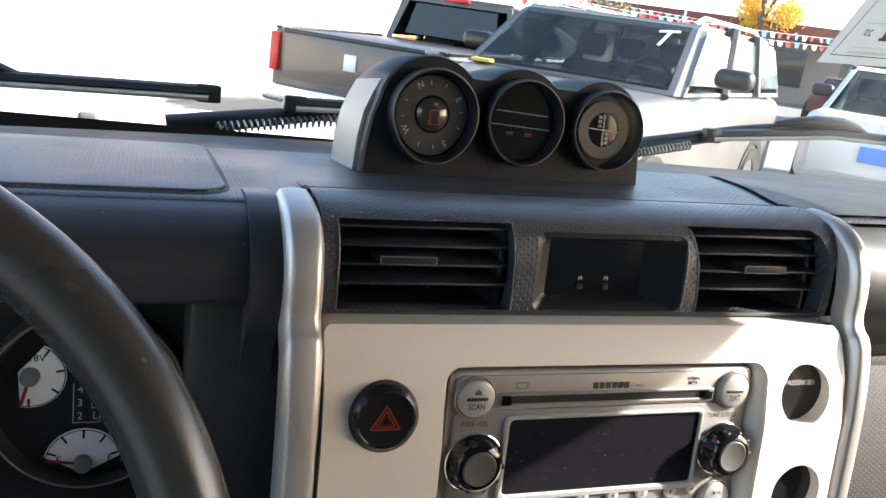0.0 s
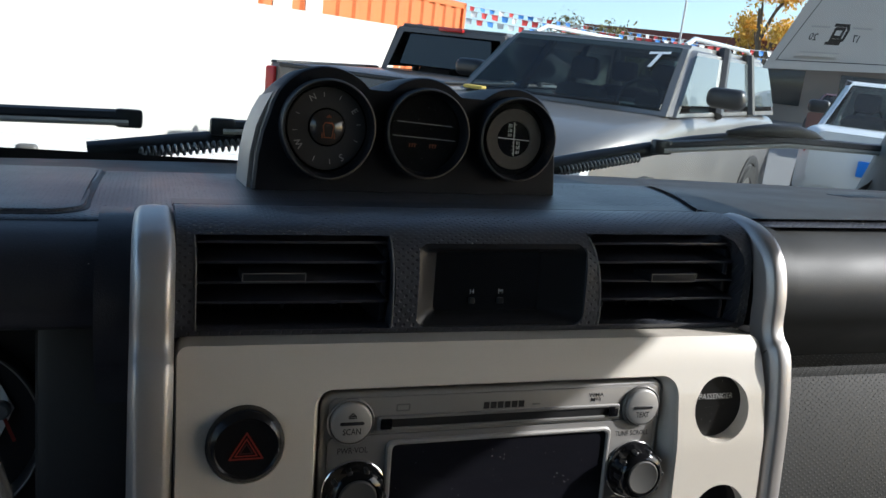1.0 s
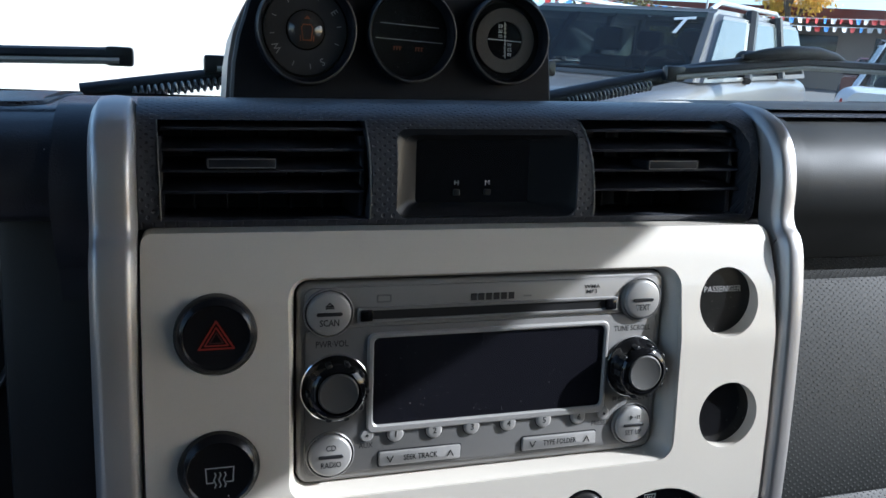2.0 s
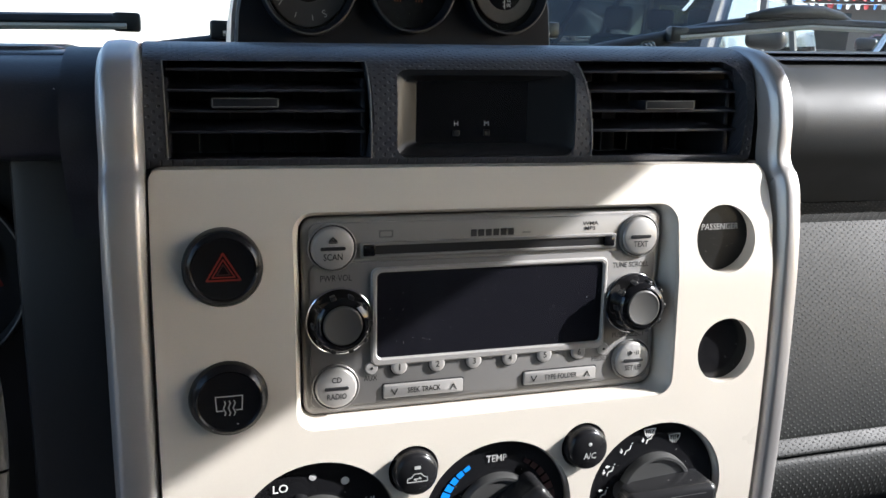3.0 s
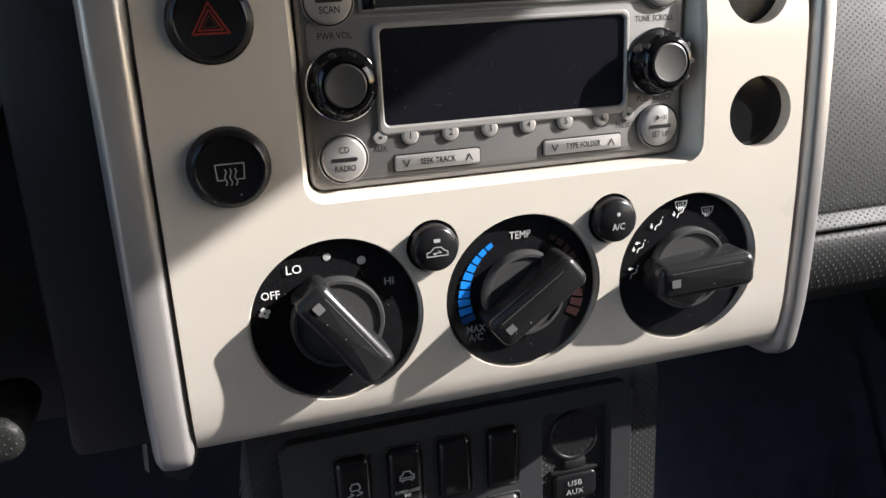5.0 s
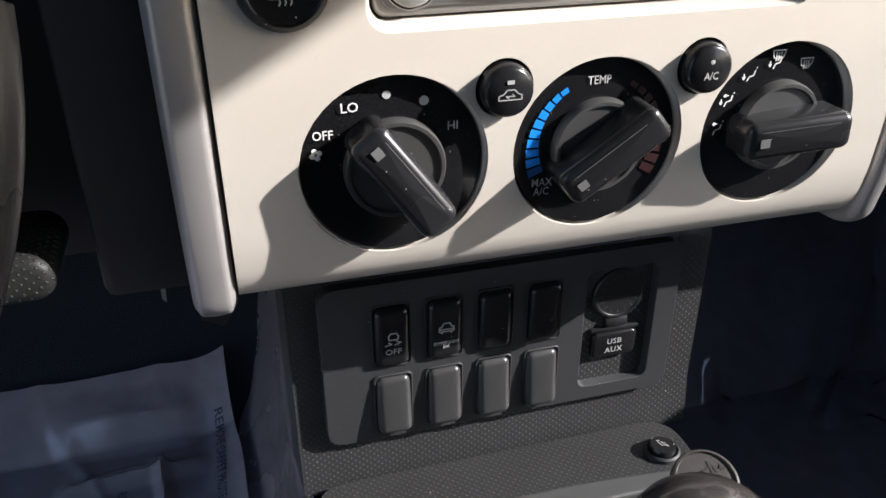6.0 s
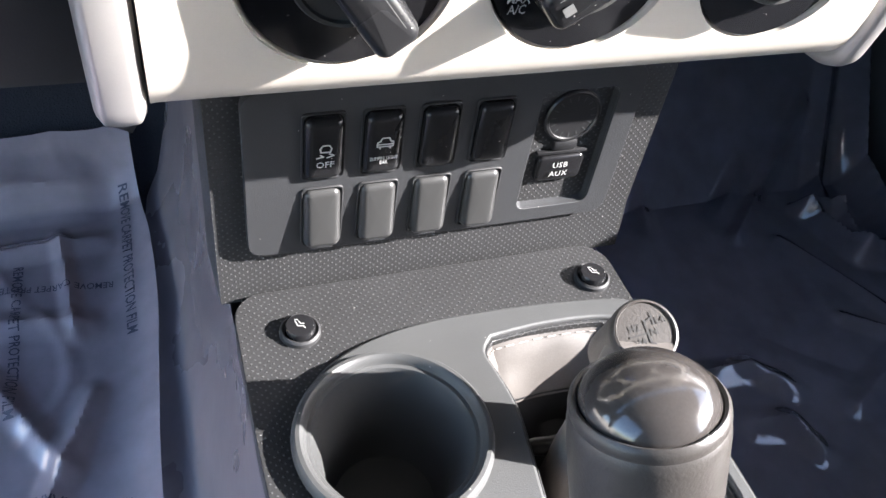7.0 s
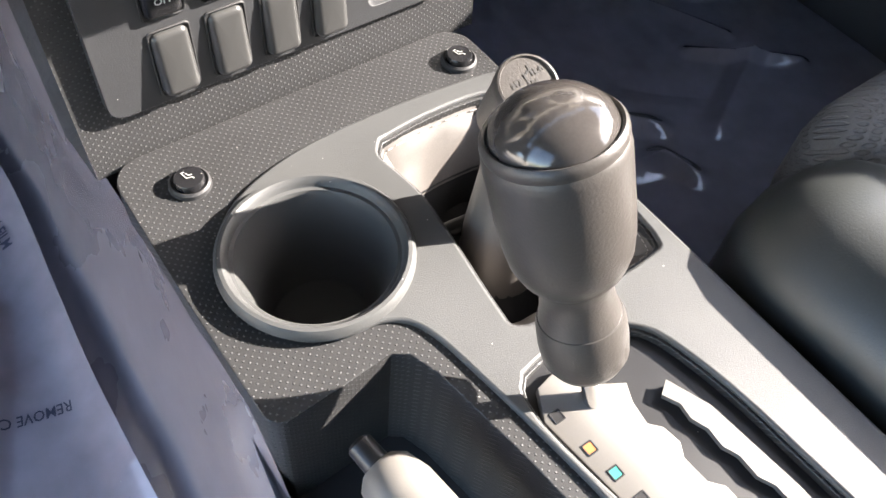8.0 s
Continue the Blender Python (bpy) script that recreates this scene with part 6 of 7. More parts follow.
lone("bonnet", box(-0.70, 0.70, 0.56, 1.55, 1.16, 1.280, 0.03, 4), PAINT_WHITE, "ivory painted bonnet ahead of the windscreen", "bonnet", at=(0, 1, 1.16))
lone("washer_nozzle", box(-0.330, -0.306, 0.69, 0.71, 1.279, 1.309, 0.005, 3), GATE, "small pale washer nozzle on the bonnet", "washer nozzle", at=(-0.318, 0.70, 1.28))

label = thing("window_sticker", "pale paper window sticker seen from behind on the glass", "sticker", (0.55, 0.35, 1.46))
PAPER = surface("sticker_paper", (0.52, 0.51, 0.48), 0.7, vary=0.05, grain=300, bump=0.02)
pn = PAPER.node_tree
through_light = pn.nodes.new("ShaderNodeBsdfTranslucent")
through_light.inputs[0].default_value = (0.55, 0.54, 0.51, 1)
paper_mix = pn.nodes.new("ShaderNodeMixShader")
paper_mix.inputs[0].default_value = 0.45
pn.links.new(pn.nodes["Principled BSDF"].outputs[0], paper_mix.inputs[1])
pn.links.new(through_light.outputs[0], paper_mix.inputs[2])
pn.links.new(paper_mix.outputs[0], pn.nodes["Material Output"].inputs[0])
LM = Matrix(((0.985, 0.02, 0, 0.440), (0.0, -0.461, -0.887, 0.3525), (0.022, 0.887, -0.461, 1.4610), (0, 0, 0, 1)))
part("sheet", slab([(0.0, -0.004), (0.20, 0.004), (0.20, 0.17), (0.042, 0.17), (0.018, 0.085)], 0.0, 0.0008, LM), PAPER, label)
back = LM @ top(0, 0, 0.0012)
part("border", ribbons([[(0.200, 0.014), (0.012, 0.007), (0.034, 0.085), (0.050, 0.16)]], 0.0010, back), PRINT_DARK, label)
part("small_print", ribbons([[(0.034, 0.0120), (0.090, 0.0145)]], 0.0036, back), PRINT_GREY, label)
part("small_print", ribbons([[(0.038, 0.0185), (0.092, 0.0205)]], 0.0012, back), PRINT_GREY, label)
mirror = Matrix.Diagonal((-1, 1, 1, 1))
words("20", 0.0115, back @ top(0.045, 0.036, 0) @ mirror, PRINT_DARK, label)
words("17", 0.0115, back @ top(0.104, 0.0385, 0) @ mirror, PRINT_DARK, label)
part("small_print", ribbons([[(0.036, 0.0475), (0.060, 0.0485)]], 0.0022, back), PRINT_GREY, label)
part("small_print", ribbons([[(0.092, 0.0505), (0.118, 0.0515)]], 0.0022, back), PRINT_GREY, label)
pump = back @ top(0.0005, -0.003, 0) @ Matrix.Diagonal((0.65, 0.65, 1, 1))
part("pump_symbol", ribbons([[(0.100, 0.052), (0.128, 0.053)], [(0.106, 0.054), (0.106, 0.078), (0.124, 0.079), (0.124, 0.054)], [(0.126, 0.058), (0.132, 0.060), (0.133, 0.078), (0.129, 0.084)], [(0.102, 0.084), (0.130, 0.085)], [(0.108, 0.058), (0.122, 0.058)], [(0.110, 0.064), (0.120, 0.064)]], 0.0055, pump), PRINT_DARK, label)

# ---- the car lot outside, on ground that rises a little ahead ----
OUT = Matrix.Translation((0, 0, -0.12)) @ Matrix.Rotation(radians(5.2), 4, "X")
ASPHALT = surface("pale_asphalt", (0.16, 0.155, 0.15), 0.9, vary=0.2, grain=60, bump=0.4, broad=0.4, bump_dist=0.004)


def placed(bm, m):
    bm.transform(m)
    return bm


bm = bmesh.new()
bmesh.ops.create_grid(bm, x_segments=12, y_segments=12, size=700, matrix=OUT)
lone("ground", bm, ASPHALT, "pale sunlit asphalt of a car lot", "ground", kind="structure", smooth=False)

WALL_PAINT = surface("white_rendered_wall", (0.54, 0.51, 0.47), 0.85, vary=0.04, grain=20, bump=0.2, broad=0.5)
h = Vector((0.62, 0.785, 0)).normalized()
ang = math.atan2(h.y, h.x)
wm = OUT @ Matrix.Translation((-2.47, 7.64, 0)) @ Matrix.Rotation(ang, 4, "Z")
lone("lot_wall", placed(box(-12, 13.5, 0.0, 0.2, -0.1, 1.85), wm), WALL_PAINT, "long white rendered boundary wall of the car lot", "wall", kind="structure", smooth=False)


def container(m, colour, label, marks):
    c = thing("shipping_container", label, "shipping container", m @ Vector((0, 0, 0)), "containers")
    bm = bmesh.new()
    L_, W_, H_ = 12.2, 2.4, 2.6
    n = 44
    pts = []
    for k in range(n):
        x = -L_ + L_ * k / n
        d = 0.0 if (k // 1) % 2 else -0.05
        pts += [(x + 0.03, d), (x + L_ / n - 0.03, d)]
    rows = [[bm.verts.new((x, y, z)) for x, y in pts] for z in (0.15, H_ - 0.12)]
    for i in range(len(pts) - 1):
        bm.faces.new((rows[0][i], rows[0][i + 1], rows[1][i + 1], rows[1][i]))
    part("side", placed(bm, m), colour, c, smooth=False)
    bm = box(-L_, 0, -0.06, 0.06, 0, 0.16)
    box(-L_, 0, -0.06, 0.06, H_ - 0.13, H_, bm=bm)
    box(-0.14, 0.0, -0.06, 0.10, 0, H_, bm=bm)
    box(-L_, -L_ + 0.14, -0.06, 0.10, 0, H_, bm=bm)
    part("frame", placed(bm, m), colour, c, smooth=False)
    part("end", placed(box(-0.05, 0, 0.1, W_, 0.05, H_ - 0.05), m), colour, c, smooth=False)
    part("roof", placed(box(-L_, 0, 0.06, W_, H_ - 0.05, H_), m), colour, c, smooth=False)
    if marks:
        bm = bmesh.new()
        for k in range(3):
            box(-8.4 + 0.9 * k, -7.9 + 0.9 * k, -0.075, -0.055, 0.9, 2.2, bm=bm)
        part("mark", placed(bm, m), PRINT_WHITE, c, "white block markings", smooth=False)


ORANGE = surface("orange_container_paint", (0.62, 0.16, 0.045), 0.6, vary=0.08, grain=15, bump=0.1, broad=1.5)
container(OUT @ Matrix.Translation((6.95, 19.0, 0)) @ Matrix.Rotation(ang - 0.12, 4, "Z"), ORANGE, "orange corrugated shipping container behind the white wall", True)

AUTO_GLASS = clear("tinted_car_glass", (0.50, 0.57, 0.54), 1.0)
HALL_GLASS = surface("dark_window_glass", (0.03, 0.035, 0.035), 0.06, vary=0.1, bump=0.0)
GREY_GLASS = surface("tinted_side_glass", (0.10, 0.115, 0.115), 0.08, vary=0.1, bump=0.0, ior=1.7)
CAR_SEAT = surface("car_seat_dark", (0.03, 0.03, 0.032), 0.7, vary=0.1, bump=0.1)
TYRE = surface("tyre_rubber", (0.02, 0.02, 0.02), 0.8, vary=0.1, bump=0.2)
ALLOY = surface("wheel_alloy", (0.5, 0.5, 0.5), 0.35, metal=0.8, bump=0.02)
TAIL = surface("tail_lamp_red", (0.45, 0.02, 0.02), 0.2, vary=0.05, bump=0)
LAMP = surface("lamp_clear", (0.6, 0.6, 0.6), 0.15, vary=0.1, bump=0, coat=0.5)


def loft(stations, mt, seg=6):
    """stations: (s, half width, floor, top, corner radius)."""
    bm = bmesh.new()
    loops = []
    for s, w, z0, z1, r in stations:
        loops.append([(s, x, z) for x, z in rr(-w, w, z0, z1, min(r, (z1 - z0) * 0.45, w * 0.45), seg)])
    rings(bm, loops, True, True)
    bmesh.ops.recalc_face_normals(bm, faces=bm.faces)
    return placed(bm, mt)


def pane(corners, margin, m, lift=0.012):
    a, b, c, d = [Vector(p) for p in corners]
    n = (b - a).cross(d - a).normalized()
    def at(u, v):
        return a.lerp(b, u).lerp(d.lerp(c, u), v)
    bm = bmesh.new()
    u, v = margin
    q = [at(u, v), at(1 - u, v), at(1 - u, 1 - v), at(u, 1 - v)]
    rings(bm, [[p - n * 0.01 for p in q], [p + n * lift for p in q]], False, True)
    bmesh.ops.recalc_face_normals(bm, faces=bm.faces)
    return placed(bm, m)


def vehicle(name, label, m, paint, body, cabin, wheels, radius, mirrors=True, split=2, glass=AUTO_GLASS, side_glass=None, rim=0.03, rear=(0.08, 0.10), belt=0.12):
    v = thing(name, label, "car", m @ Vector((0, 0, 0)), "parked vehicles")
    part("body", loft(body, m), paint, v)
    (b0, b1, wb, zb), (t0, t1, wt, zt) = cabin
    cor = {}
    for tag, s0, s1, w, z in (("b", b0, b1, wb, zb), ("t", t0, t1, wt, zt)):
        cor[tag] = [(s0, -w, z), (s1, -w, z), (s1, w, z), (s0, w, z)]
    bm = bmesh.new()
    rings(bm, [cor["b"], cor["t"]], False, True)
    bmesh.ops.recalc_face_normals(bm, faces=bm.faces)
    bmesh.ops.bevel(bm, geom=[e for e in bm.edges if not e.is_boundary], offset=0.05, segments=3, affect="EDGES")
    sides = [f for f in bm.faces if f.calc_area() > 0.2 and f.normal.z < 0.85]
    bmesh.ops.inset_individual(bm, faces=sides, thickness=rim)
    bmesh.ops.delete(bm, geom=sides, context="FACES")
    part("cabin", placed(bm, m), paint, v)
    for s in (b0 + (b1 - b0) * 0.30, b0 + (b1 - b0) * 0.60):
        for side in (-1, 1):
            bm = box(s - 0.10, s + 0.10, side * 0.38 - 0.24, side * 0.38 + 0.24, zb - 0.2, zb + 0.12, 0.07)
            box(s - 0.07, s + 0.05, side * 0.38 - 0.13, side * 0.38 + 0.13, zb + 0.16, zb + 0.36, 0.05, bm=bm)
            part("seat", placed(bm, m), CAR_SEAT, v)
    part("dashboard", placed(box(b1 - 0.55, b1 - 0.15, -wb + 0.1, wb - 0.1, zb - 0.1, zb + 0.03, 0.03), m), CAR_SEAT, v)
    hub = m @ Matrix.Translation((b1 - 0.72, 0.38, zb + 0.06)) @ Matrix.Rotation(radians(65), 4, "Y")
    part("steering_wheel", tube([hub @ Vector((0.18 * math.cos(a), 0.18 * math.sin(a), 0)) for a in (2 * math.pi * k / 24 for k in range(25))], 0.018, 8, caps=False), CAR_SEAT, v)
    B, T = cor["b"], cor["t"]
    part("windscreen", pane((B[1], B[2], T[2], T[1]), (0.06, 0.07), m), glass, v)
    part("rear_window", pane((B[3], B[0], T[0], T[3]), rear, m), glass, v)
    for side in (0, 1):
        p, q, pt, qt = (B[0], B[1], T[0], T[1]) if side == 0 else (B[2], B[3], T[2], T[3])
        p, q, pt, qt = map(Vector, (p, q, pt, qt))
        for k in range(1, split):
            u = k / split
            a, b = p.lerp(q, u), pt.lerp(qt, u)
            part("door_post", tube([m @ a, m @ b], 0.055, 8), BLACK, v)
        for k in range(split):
            u0, u1 = k / split, (k + 1) / split
            part("side_window", pane((p.lerp(q, u0), p.lerp(q, u1), pt.lerp(qt, u1), pt.lerp(qt, u0)), (0.07, belt), m), side_glass or glass, v)
    w = max(s[1] for s in body)
    for s in wheels:
        for side in (-1, 1):
            wmx = m @ Matrix.Translation((s, side * (w - 0.10), radius)) @ Matrix.Rotation(radians(-90 * side), 4, "X")
            t = part("wheel", lathe([(radius * 0.62, 0.0), (radius * 0.66, 0.10), (radius * 0.95, 0.12), (radius, 0.06), (radius, -0.06), (radius * 0.9, -0.10)], wmx, 28), TYRE, v)
            part("wheel_arch", lathe([(radius * 1.22, 0.0), (radius * 1.22, 0.112), (radius * 1.14, 0.116), (radius * 1.02, 0.104), (radius * 0.98, 0.0)], wmx, 32), BLACK_SOFT, v)
            part("rim", lathe([(radius * 0.64, 0.08), (radius * 0.5, 0.07), (radius * 0.2, 0.10), (0, 0.10)], wmx, 20), ALLOY, t)
    if mirrors:
        for side in (-1, 1):
            part("door_mirror", placed(box(-0.09, 0.09, -0.14, 0.14, -0.075, 0.075, 0.06, 4), m @ Matrix.Translation((b1 - 0.55, side * (wb + 0.20), zb + 0.16))), BLACK, v)
    return v


SILVER_CAR = surface("silver_car_paint", (0.155, 0.147, 0.14), 0.42, metal=0.35, vary=0.04, bump=0.01, coat=0.5, broad=2)
TAUPE_CAR = surface("bronze_grey_car_paint", (0.085, 0.073, 0.066), 0.40, metal=0.25, vary=0.05, bump=0.01, coat=0.5, broad=2)
DARK_CAR = surface("dark_red_car_paint", (0.10, 0.02, 0.02), 0.3, vary=0.05, bump=0.01, coat=0.5, broad=2)


def facing(x, y, az):
    """Local s axis towards the compass angle az, counted from straight ahead to the right."""
    return OUT @ Matrix.Translation((x, y, 0)) @ Matrix.Rotation(radians(90 - az), 4, "Z")


SUV_AT = facing(3.50, 5.95, 53 + 180)
SUV = vehicle("silver_suv", "silver off-road estate car parked with its nose towards us", SUV_AT, SILVER_CAR,
              [(-2.38, 0.80, 0.45, 1.08, 0.12), (-2.30, 0.92, 0.38, 1.20, 0.14), (-1.2, 0.95, 0.34, 1.24, 0.14), (0.6, 0.95, 0.34, 1.24, 0.14), (0.95, 0.94, 0.34, 1.22, 0.14), (1.6, 0.92, 0.36, 1.16, 0.16), (2.2, 0.86, 0.40, 1.06, 0.16), (2.40, 0.72, 0.48, 0.90, 0.12)],
              ((-2.25, 1.00, 0.91, 1.22), (-2.0, 0.34, 0.79, 1.74)), (-1.45, 1.45), 0.38, split=3, side_glass=GREY_GLASS, rim=0.075, belt=0.15)
for s in (-1, 1):
    part("headlamp", placed(box(2.18, 2.33, s * 0.70 - 0.16, s * 0.70 + 0.16, 0.80, 0.95, 0.03), SUV_AT), LAMP, SUV)
    part("roof_rail", tube([SUV_AT @ Vector(p) for p in ((-1.9, s * 0.66, 1.74), (-1.7, s * 0.66, 1.80), (0.0, s * 0.66, 1.80), (0.2, s * 0.66, 1.74))], 0.020, 8), LAMP, SUV)
scr = SUV_AT @ Matrix(((0, -0.785, 0.619, 0.67), (1, 0, 0, 0), (0, 0.619, 0.785, 1.48), (0, 0, 0, 1)))
part("screen_writing", ribbons([[(0.50, 0.24), (0.64, 0.26)], [(0.58, 0.25), (0.55, 0.08)]], 0.03, scr @ top(0, 0, 0.03)), PRINT_WHITE, SUV, "white strokes painted on the screen")
part("cloth", placed(box(0.98, 1.06, -0.80, -0.62, 1.23, 1.26, 0.012), SUV_AT), surface("yellow_cloth", (0.5, 0.36, 0.08), 0.8, bump=0.1), SUV, "yellow tag under the wiper")
part("wiper", tube([SUV_AT @ Vector((1.02, -0.6, 1.25)), SUV_AT @ Vector((0.98, 0.5, 1.27))], 0.012, 6), BLACK, SUV)

PK = facing(3.70, 9.87, 44) @ Matrix.Diagonal((1, 1, 0.90, 1))
PICK = vehicle("pickup_truck", "bronze-grey pickup truck parked with its tailgate towards us", PK, TAUPE_CAR,
               [(-2.95, 0.92, 0.62, 1.28, 0.05), (-2.9, 0.97, 0.55, 1.32, 0.06), (-0.3, 0.98, 0.5, 1.32, 0.08), (1.3, 0.98, 0.48, 1.24, 0.14), (2.4, 0.96, 0.5, 1.18, 0.16), (2.9, 0.86, 0.55, 1.05, 0.14)],
               ((-0.75, 1.35, 0.90, 1.28), (-0.60, 0.60, 0.74, 1.96)), (-1.75, 1.95), 0.40, glass=HALL_GLASS, rim=0.08, rear=(0.15, 0.20))
part("tailgate", placed(box(-2.985, -2.94, -0.78, 0.78, 0.78, 1.30, 0.015), PK), TAUPE_CAR, PICK)
part("tailgate_lip", placed(box(-3.0, -2.92, -0.80, 0.80, 1.285, 1.335, 0.015), PK), BLACK, PICK)
part("bed_rail", placed(box(-2.9, -0.75, -0.97, -0.89, 1.31, 1.345, 0.012), PK), BLACK, PICK)
part("bed_rail", placed(box(-2.9, -0.75, 0.89, 0.97, 1.31, 1.345, 0.012), PK), BLACK, PICK)
part("bumper", placed(box(-3.10, -2.9, -0.95, 0.95, 0.52, 0.72, 0.04), PK), CHROME, PICK)
part("maker_shield", placed(box(-3.0, -2.98, -0.07, 0.07, 0.98, 1.16, 0.005), PK), LAMP, PICK)
part("brake_lamp", placed(box(-0.66, -0.58, -0.16, 0.16, 1.90, 1.95, 0.01), PK), TAIL, PICK)
for s in (-1, 1):
    part("tail_lamp", placed(box(-2.99, -2.88, s * 0.91 - 0.055, s * 0.91 + 0.055, 0.85, 1.28, 0.02), PK), TAIL, PICK)

SD = facing(8.5, 7.4, 49) @ Matrix.Diagonal((1, 1, 1.14, 1))
SEDAN = vehicle("white_saloon", "white saloon car parked with its tail towards us", SD, PAINT_WHITE,
                [(-2.35, 0.74, 0.50, 0.98, 0.12), (-2.2, 0.86, 0.35, 1.02, 0.14), (-1.0, 0.90, 0.30, 1.0, 0.16), (1.0, 0.90, 0.30, 0.98, 0.16), (2.1, 0.80, 0.34, 0.86, 0.16), (2.35, 0.66, 0.42, 0.7, 0.1)],
                ((-1.55, 1.15, 0.80, 0.98), (-0.85, 0.25, 0.62, 1.45)), (-1.4, 1.45), 0.33)
part("plate", placed(box(-2.40, -2.33, -0.27, 0.27, 0.62, 0.76, 0.01), SD), PRINT_BLUE, SEDAN, "blue number plate")
for s in (-1, 1):
    part("tail_lamp", placed(box(-2.30, -2.16, s * 0.68 - 0.13, s * 0.68 + 0.13, 0.76, 0.92, 0.03), SD), TAIL, SEDAN)
vehicle("distant_car", "small dark red car parked far across the lot", facing(19, 18.5, 52), DARK_CAR,
        [(-2.2, 0.74, 0.45, 0.9, 0.1), (-1.0, 0.88, 0.3, 0.98, 0.14), (1.0, 0.88, 0.3, 0.95, 0.14), (2.2, 0.7, 0.4, 0.75, 0.1)], ((-1.6, 1.0, 0.78, 0.95), (-0.9, 0.3, 0.6, 1.42)), (-1.3, 1.35), 0.32)

for x, y, az, tone, said in ((16.5, 14.6, 50, (0.03, 0.03, 0.035), "small black car parked far across the lot"), (21.5, 16.5, 55, (0.6, 0.6, 0.6), "small white car parked far across the lot"), (24.0, 21.0, 48, (0.04, 0.07, 0.2), "small blue car parked far across the lot")):
    vehicle("distant_car", said, facing(x, y, az), surface("far_car_paint", tone, 0.3, vary=0.05, bump=0.01, coat=0.5, broad=2),
            [(-2.2, 0.74, 0.45, 0.9, 0.1), (-1.0, 0.88, 0.3, 0.98, 0.14), (1.0, 0.88, 0.3, 0.95, 0.14), (2.2, 0.7, 0.4, 0.75, 0.1)], ((-1.6, 1.0, 0.78, 0.95), (-0.9, 0.3, 0.6, 1.42)), (-1.3, 1.35), 0.32)

# far building, pole, flags, tree
hall = thing("sales_building", "low dark building with a brown roof beyond the lot", "building", OUT @ Vector((30, 24, 0)))
HM = OUT @ Matrix.Translation((30, 25, 0)) @ Matrix.Rotation(radians(-42), 4, "Z")
part("wall", placed(box(-14, 14, 0, 8, 0, 2.7), HM), surface("hall_wall_brown", (0.22, 0.19, 0.17), 0.8, vary=0.1, grain=10, bump=0.1, broad=1), hall, smooth=False)
part("roof", placed(box(-14.6, 14.6, -1.2, 8.5, 2.7, 3.25), HM), surface("hall_roof_red", (0.17, 0.05, 0.04), 0.8, vary=0.1, grain=10, bump=0.1, broad=1), hall, smooth=False)
for k in range(6):
    part("window", placed(box(-12 + 4.2 * k, -9.2 + 4.2 * k, -0.06, 0.02, 0.7, 2.2, 0.03), HM), HALL_GLASS, hall)
POLE = surface("pole_white", (0.6, 0.6, 0.6), 0.5, bump=0.02)
for x, y, top_z, r in ((13.2, 19.0, 9.0, 0.03), (15.4, 13.4, 3.6, 0.04)):
    lone("pole", tube([OUT @ Vector((x, y, 0)), OUT @ Vector((x, y, top_z))], r, 10), POLE, "slim white pole standing in the car lot", "pole", "lot poles", at=OUT @ Vector((x, y, 0)))
FLAGS = [surface("flag_red", (0.55, 0.05, 0.05), 0.7, bump=0.05), surface("flag_white", (0.8, 0.8, 0.8), 0.7, bump=0.05), surface("flag_blue", (0.05, 0.22, 0.6), 0.7, bump=0.05)]
fl = bmesh.new()
vs = [fl.verts.new(p) for p in ((-0.12, 0, 0), (0.12, 0, 0), (0.10, 0.03, -0.19), (-0.10, -0.02, -0.19), (-0.12, 0.012, 0), (0.12, 0.012, 0), (0.10, 0.042, -0.19), (-0.10, -0.008, -0.19))]
for q in ((0, 1, 2, 3), (7, 6, 5, 4), (0, 4, 5, 1), (1, 5, 6, 2), (2, 6, 7, 3), (3, 7, 4, 0)):
    fl.faces.new([vs[i] for i in q])
flag_mesh = []
for mt in FLAGS:
    me = bpy.data.meshes.new("flag")
    fl.to_mesh(me)
    me.materials.append(mt)
    flag_mesh.append(me)
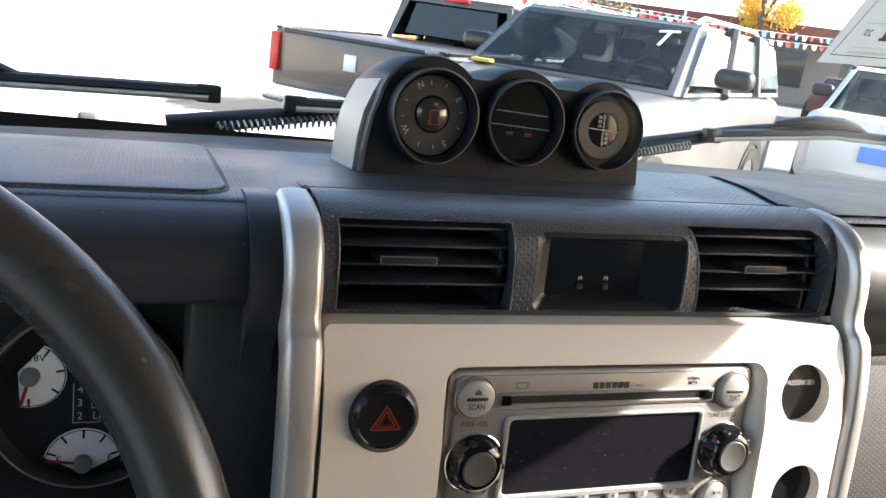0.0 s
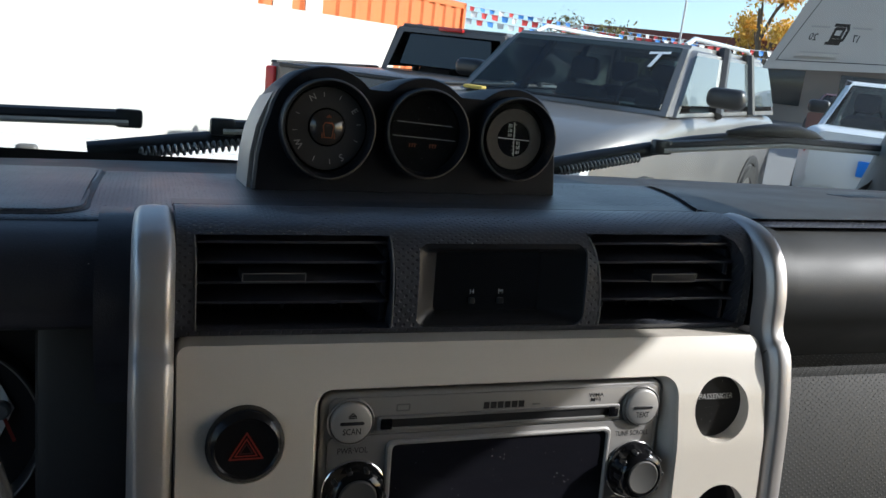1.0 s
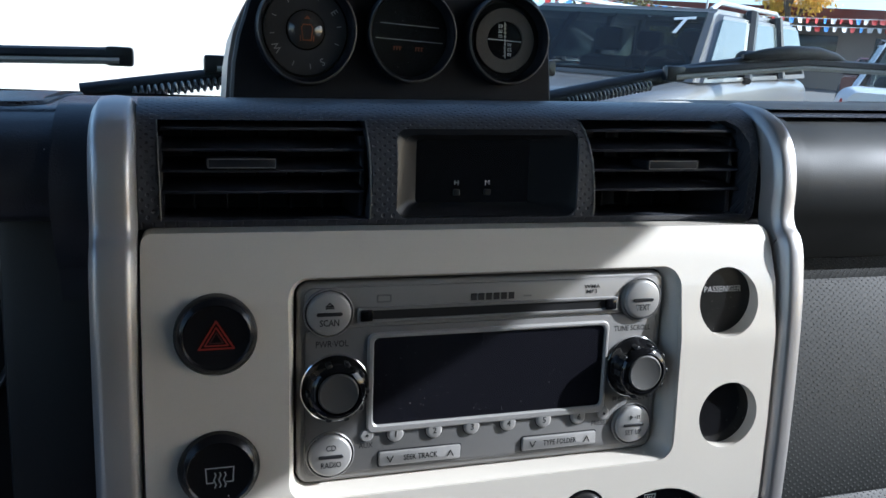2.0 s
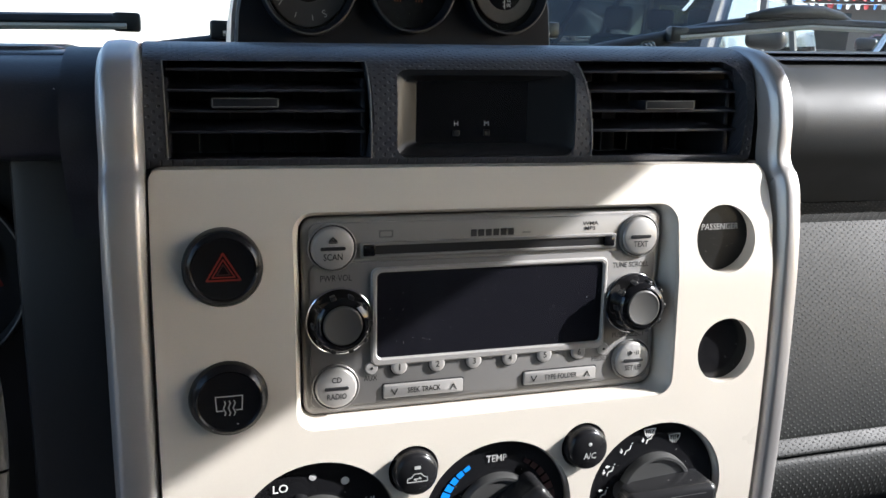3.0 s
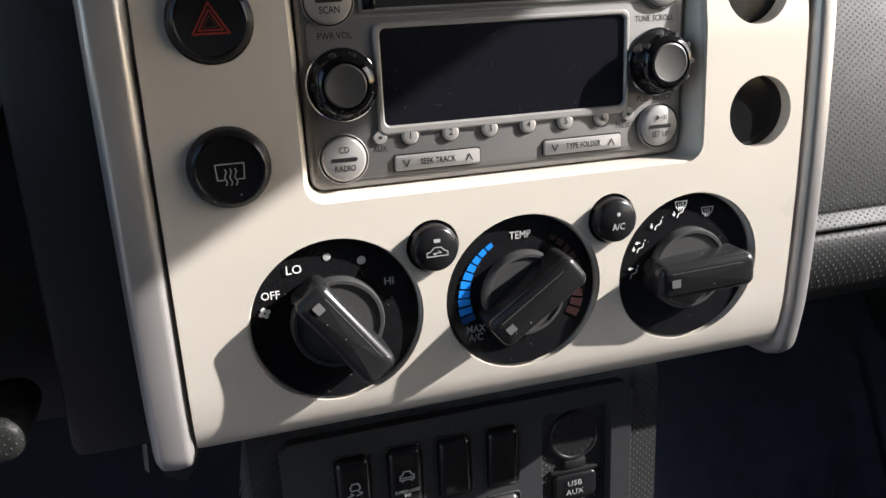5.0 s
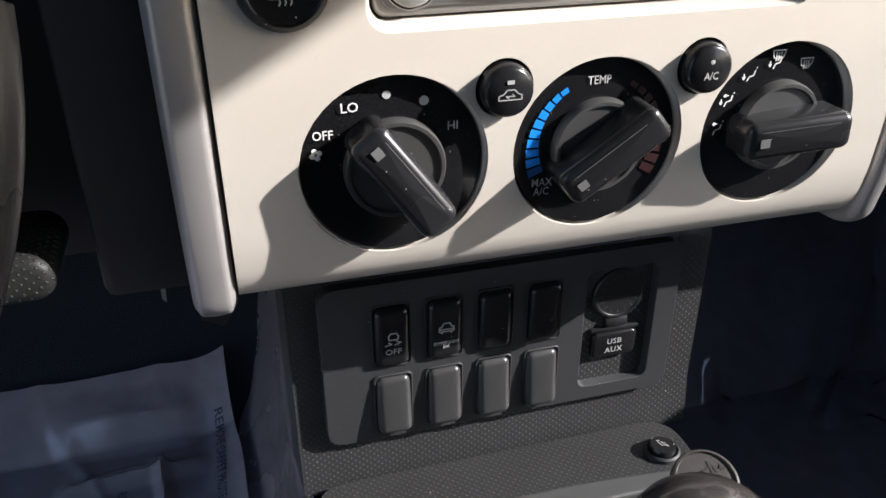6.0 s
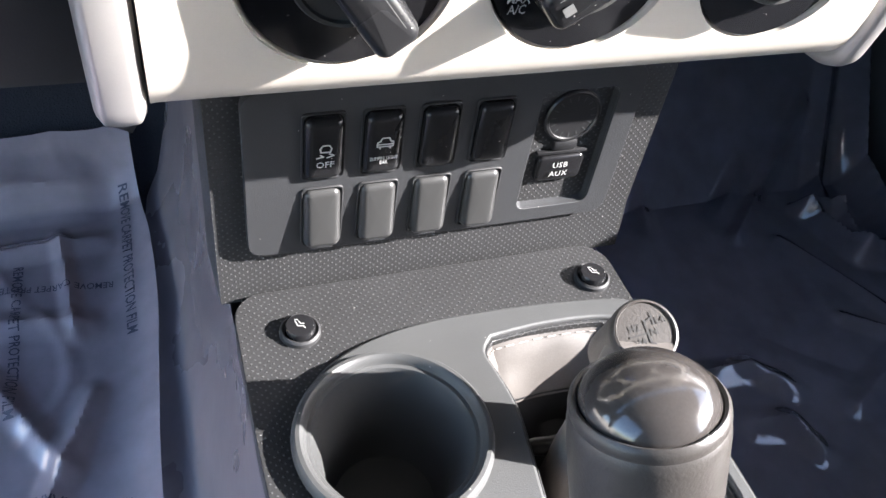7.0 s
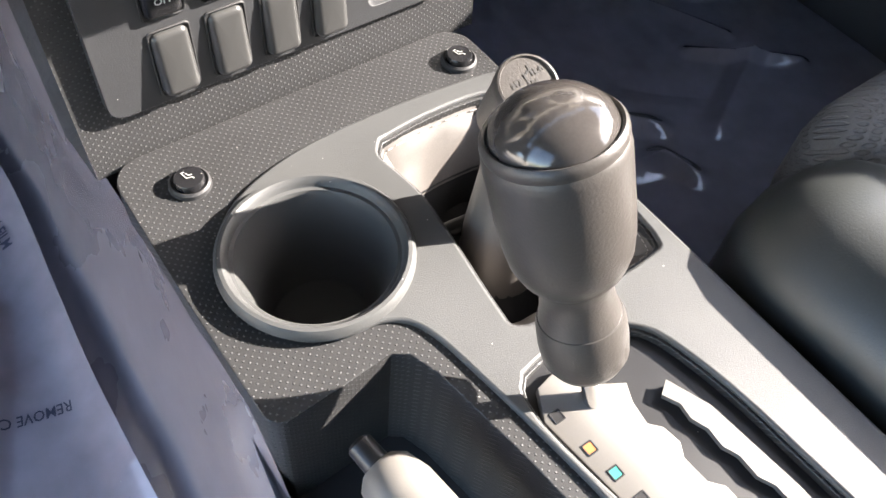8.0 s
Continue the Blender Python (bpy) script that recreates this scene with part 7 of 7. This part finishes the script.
for k, (a, b, z0) in enumerate((((6, 26), (28, 25), 2.95), ((7, 28), (31, 26), 2.75), ((9, 31), (34, 30), 3.3))):
    st = thing("bunting", "string of red white and blue flags hung across the lot", "bunting", OUT @ Vector((*a, z0)), "flag strings")
    pts = [OUT @ Vector((a[0] + (b[0] - a[0]) * t, a[1] + (b[1] - a[1]) * t, z0 - 0.35 * math.sin(math.pi * t))) for t in (i / 60 for i in range(61))]
    part("cord", tube(pts, 0.012, 5), POLE, st)
    for i in range(60):
        ob = new("flag", flag_mesh[(i * 2 + k + (i // 4)) % 3])
        ob.parent = st
        p = pts[i].lerp(pts[i + 1], 0.5) - BASE[st]
        ob.matrix_local = Matrix.Translation(p) @ Matrix.Rotation(math.atan2(b[1] - a[1], b[0] - a[0]) + random.uniform(-0.4, 0.4), 4, "Z") @ Matrix.Rotation(random.uniform(-0.3, 0.3), 4, "X")


def tree(x, y, height, spread, leaf, label, seed):
    rnd = random.Random(seed)
    base = OUT @ Vector((x, y, 0))
    t = thing("tree", label, "tree", base)
    bm = tube([base, base + Vector((0.1, 0, height * 0.3)), base + Vector((-0.1, 0.1, height * 0.75))], [0.22, 0.16, 0.06], 8)
    tips = []
    for k in range(9):
        a = rnd.uniform(0, 6.28)
        s = base + Vector((0, 0, height * rnd.uniform(0.3, 0.6)))
        e = s + Vector((math.cos(a) * spread * 0.7, math.sin(a) * spread * 0.7, height * rnd.uniform(0.15, 0.35)))
        tube([s, s.lerp(e, 0.5) + Vector((0, 0, 0.2)), e], [0.08, 0.05, 0.02], 6, bm)
        tips.append(e)
    part("trunk", bm, surface("bark", (0.12, 0.09, 0.06), 0.9, bump=0.3, grain=30), t)
    bm = bmesh.new()
    for k in range(5200):
        c = rnd.choice(tips) + Vector((rnd.gauss(0, 0.5), rnd.gauss(0, 0.5), rnd.gauss(0, 0.4))) * spread * 0.42
        m = Matrix.Translation(c) @ Euler((rnd.uniform(0, 6), rnd.uniform(0, 6), rnd.uniform(0, 6))).to_matrix().to_4x4()
        r = rnd.uniform(0.05, 0.11)
        bm.faces.new([bm.verts.new(m @ Vector(p)) for p in ((-r, 0, 0), (0, -r * 0.5, 0.02), (r, 0, 0), (0, r * 0.5, 0.02))])
    part("crown", bm, leaf, t, smooth=False)


tree(23.5, 28, 6.0, 1.4, surface("yellow_leaves", (0.80, 0.48, 0.05), 0.7, vary=0.4, grain=3, bump=0, broad=1.5), "tree with yellow autumn leaves beyond the lot", 4)
tree(17.5, 31, 3.2, 2.0, surface("dull_leaves", (0.16, 0.14, 0.05), 0.7, vary=0.4, grain=3, bump=0, broad=1.5), "bare-looking tree with sparse dull leaves beyond the lot", 9)
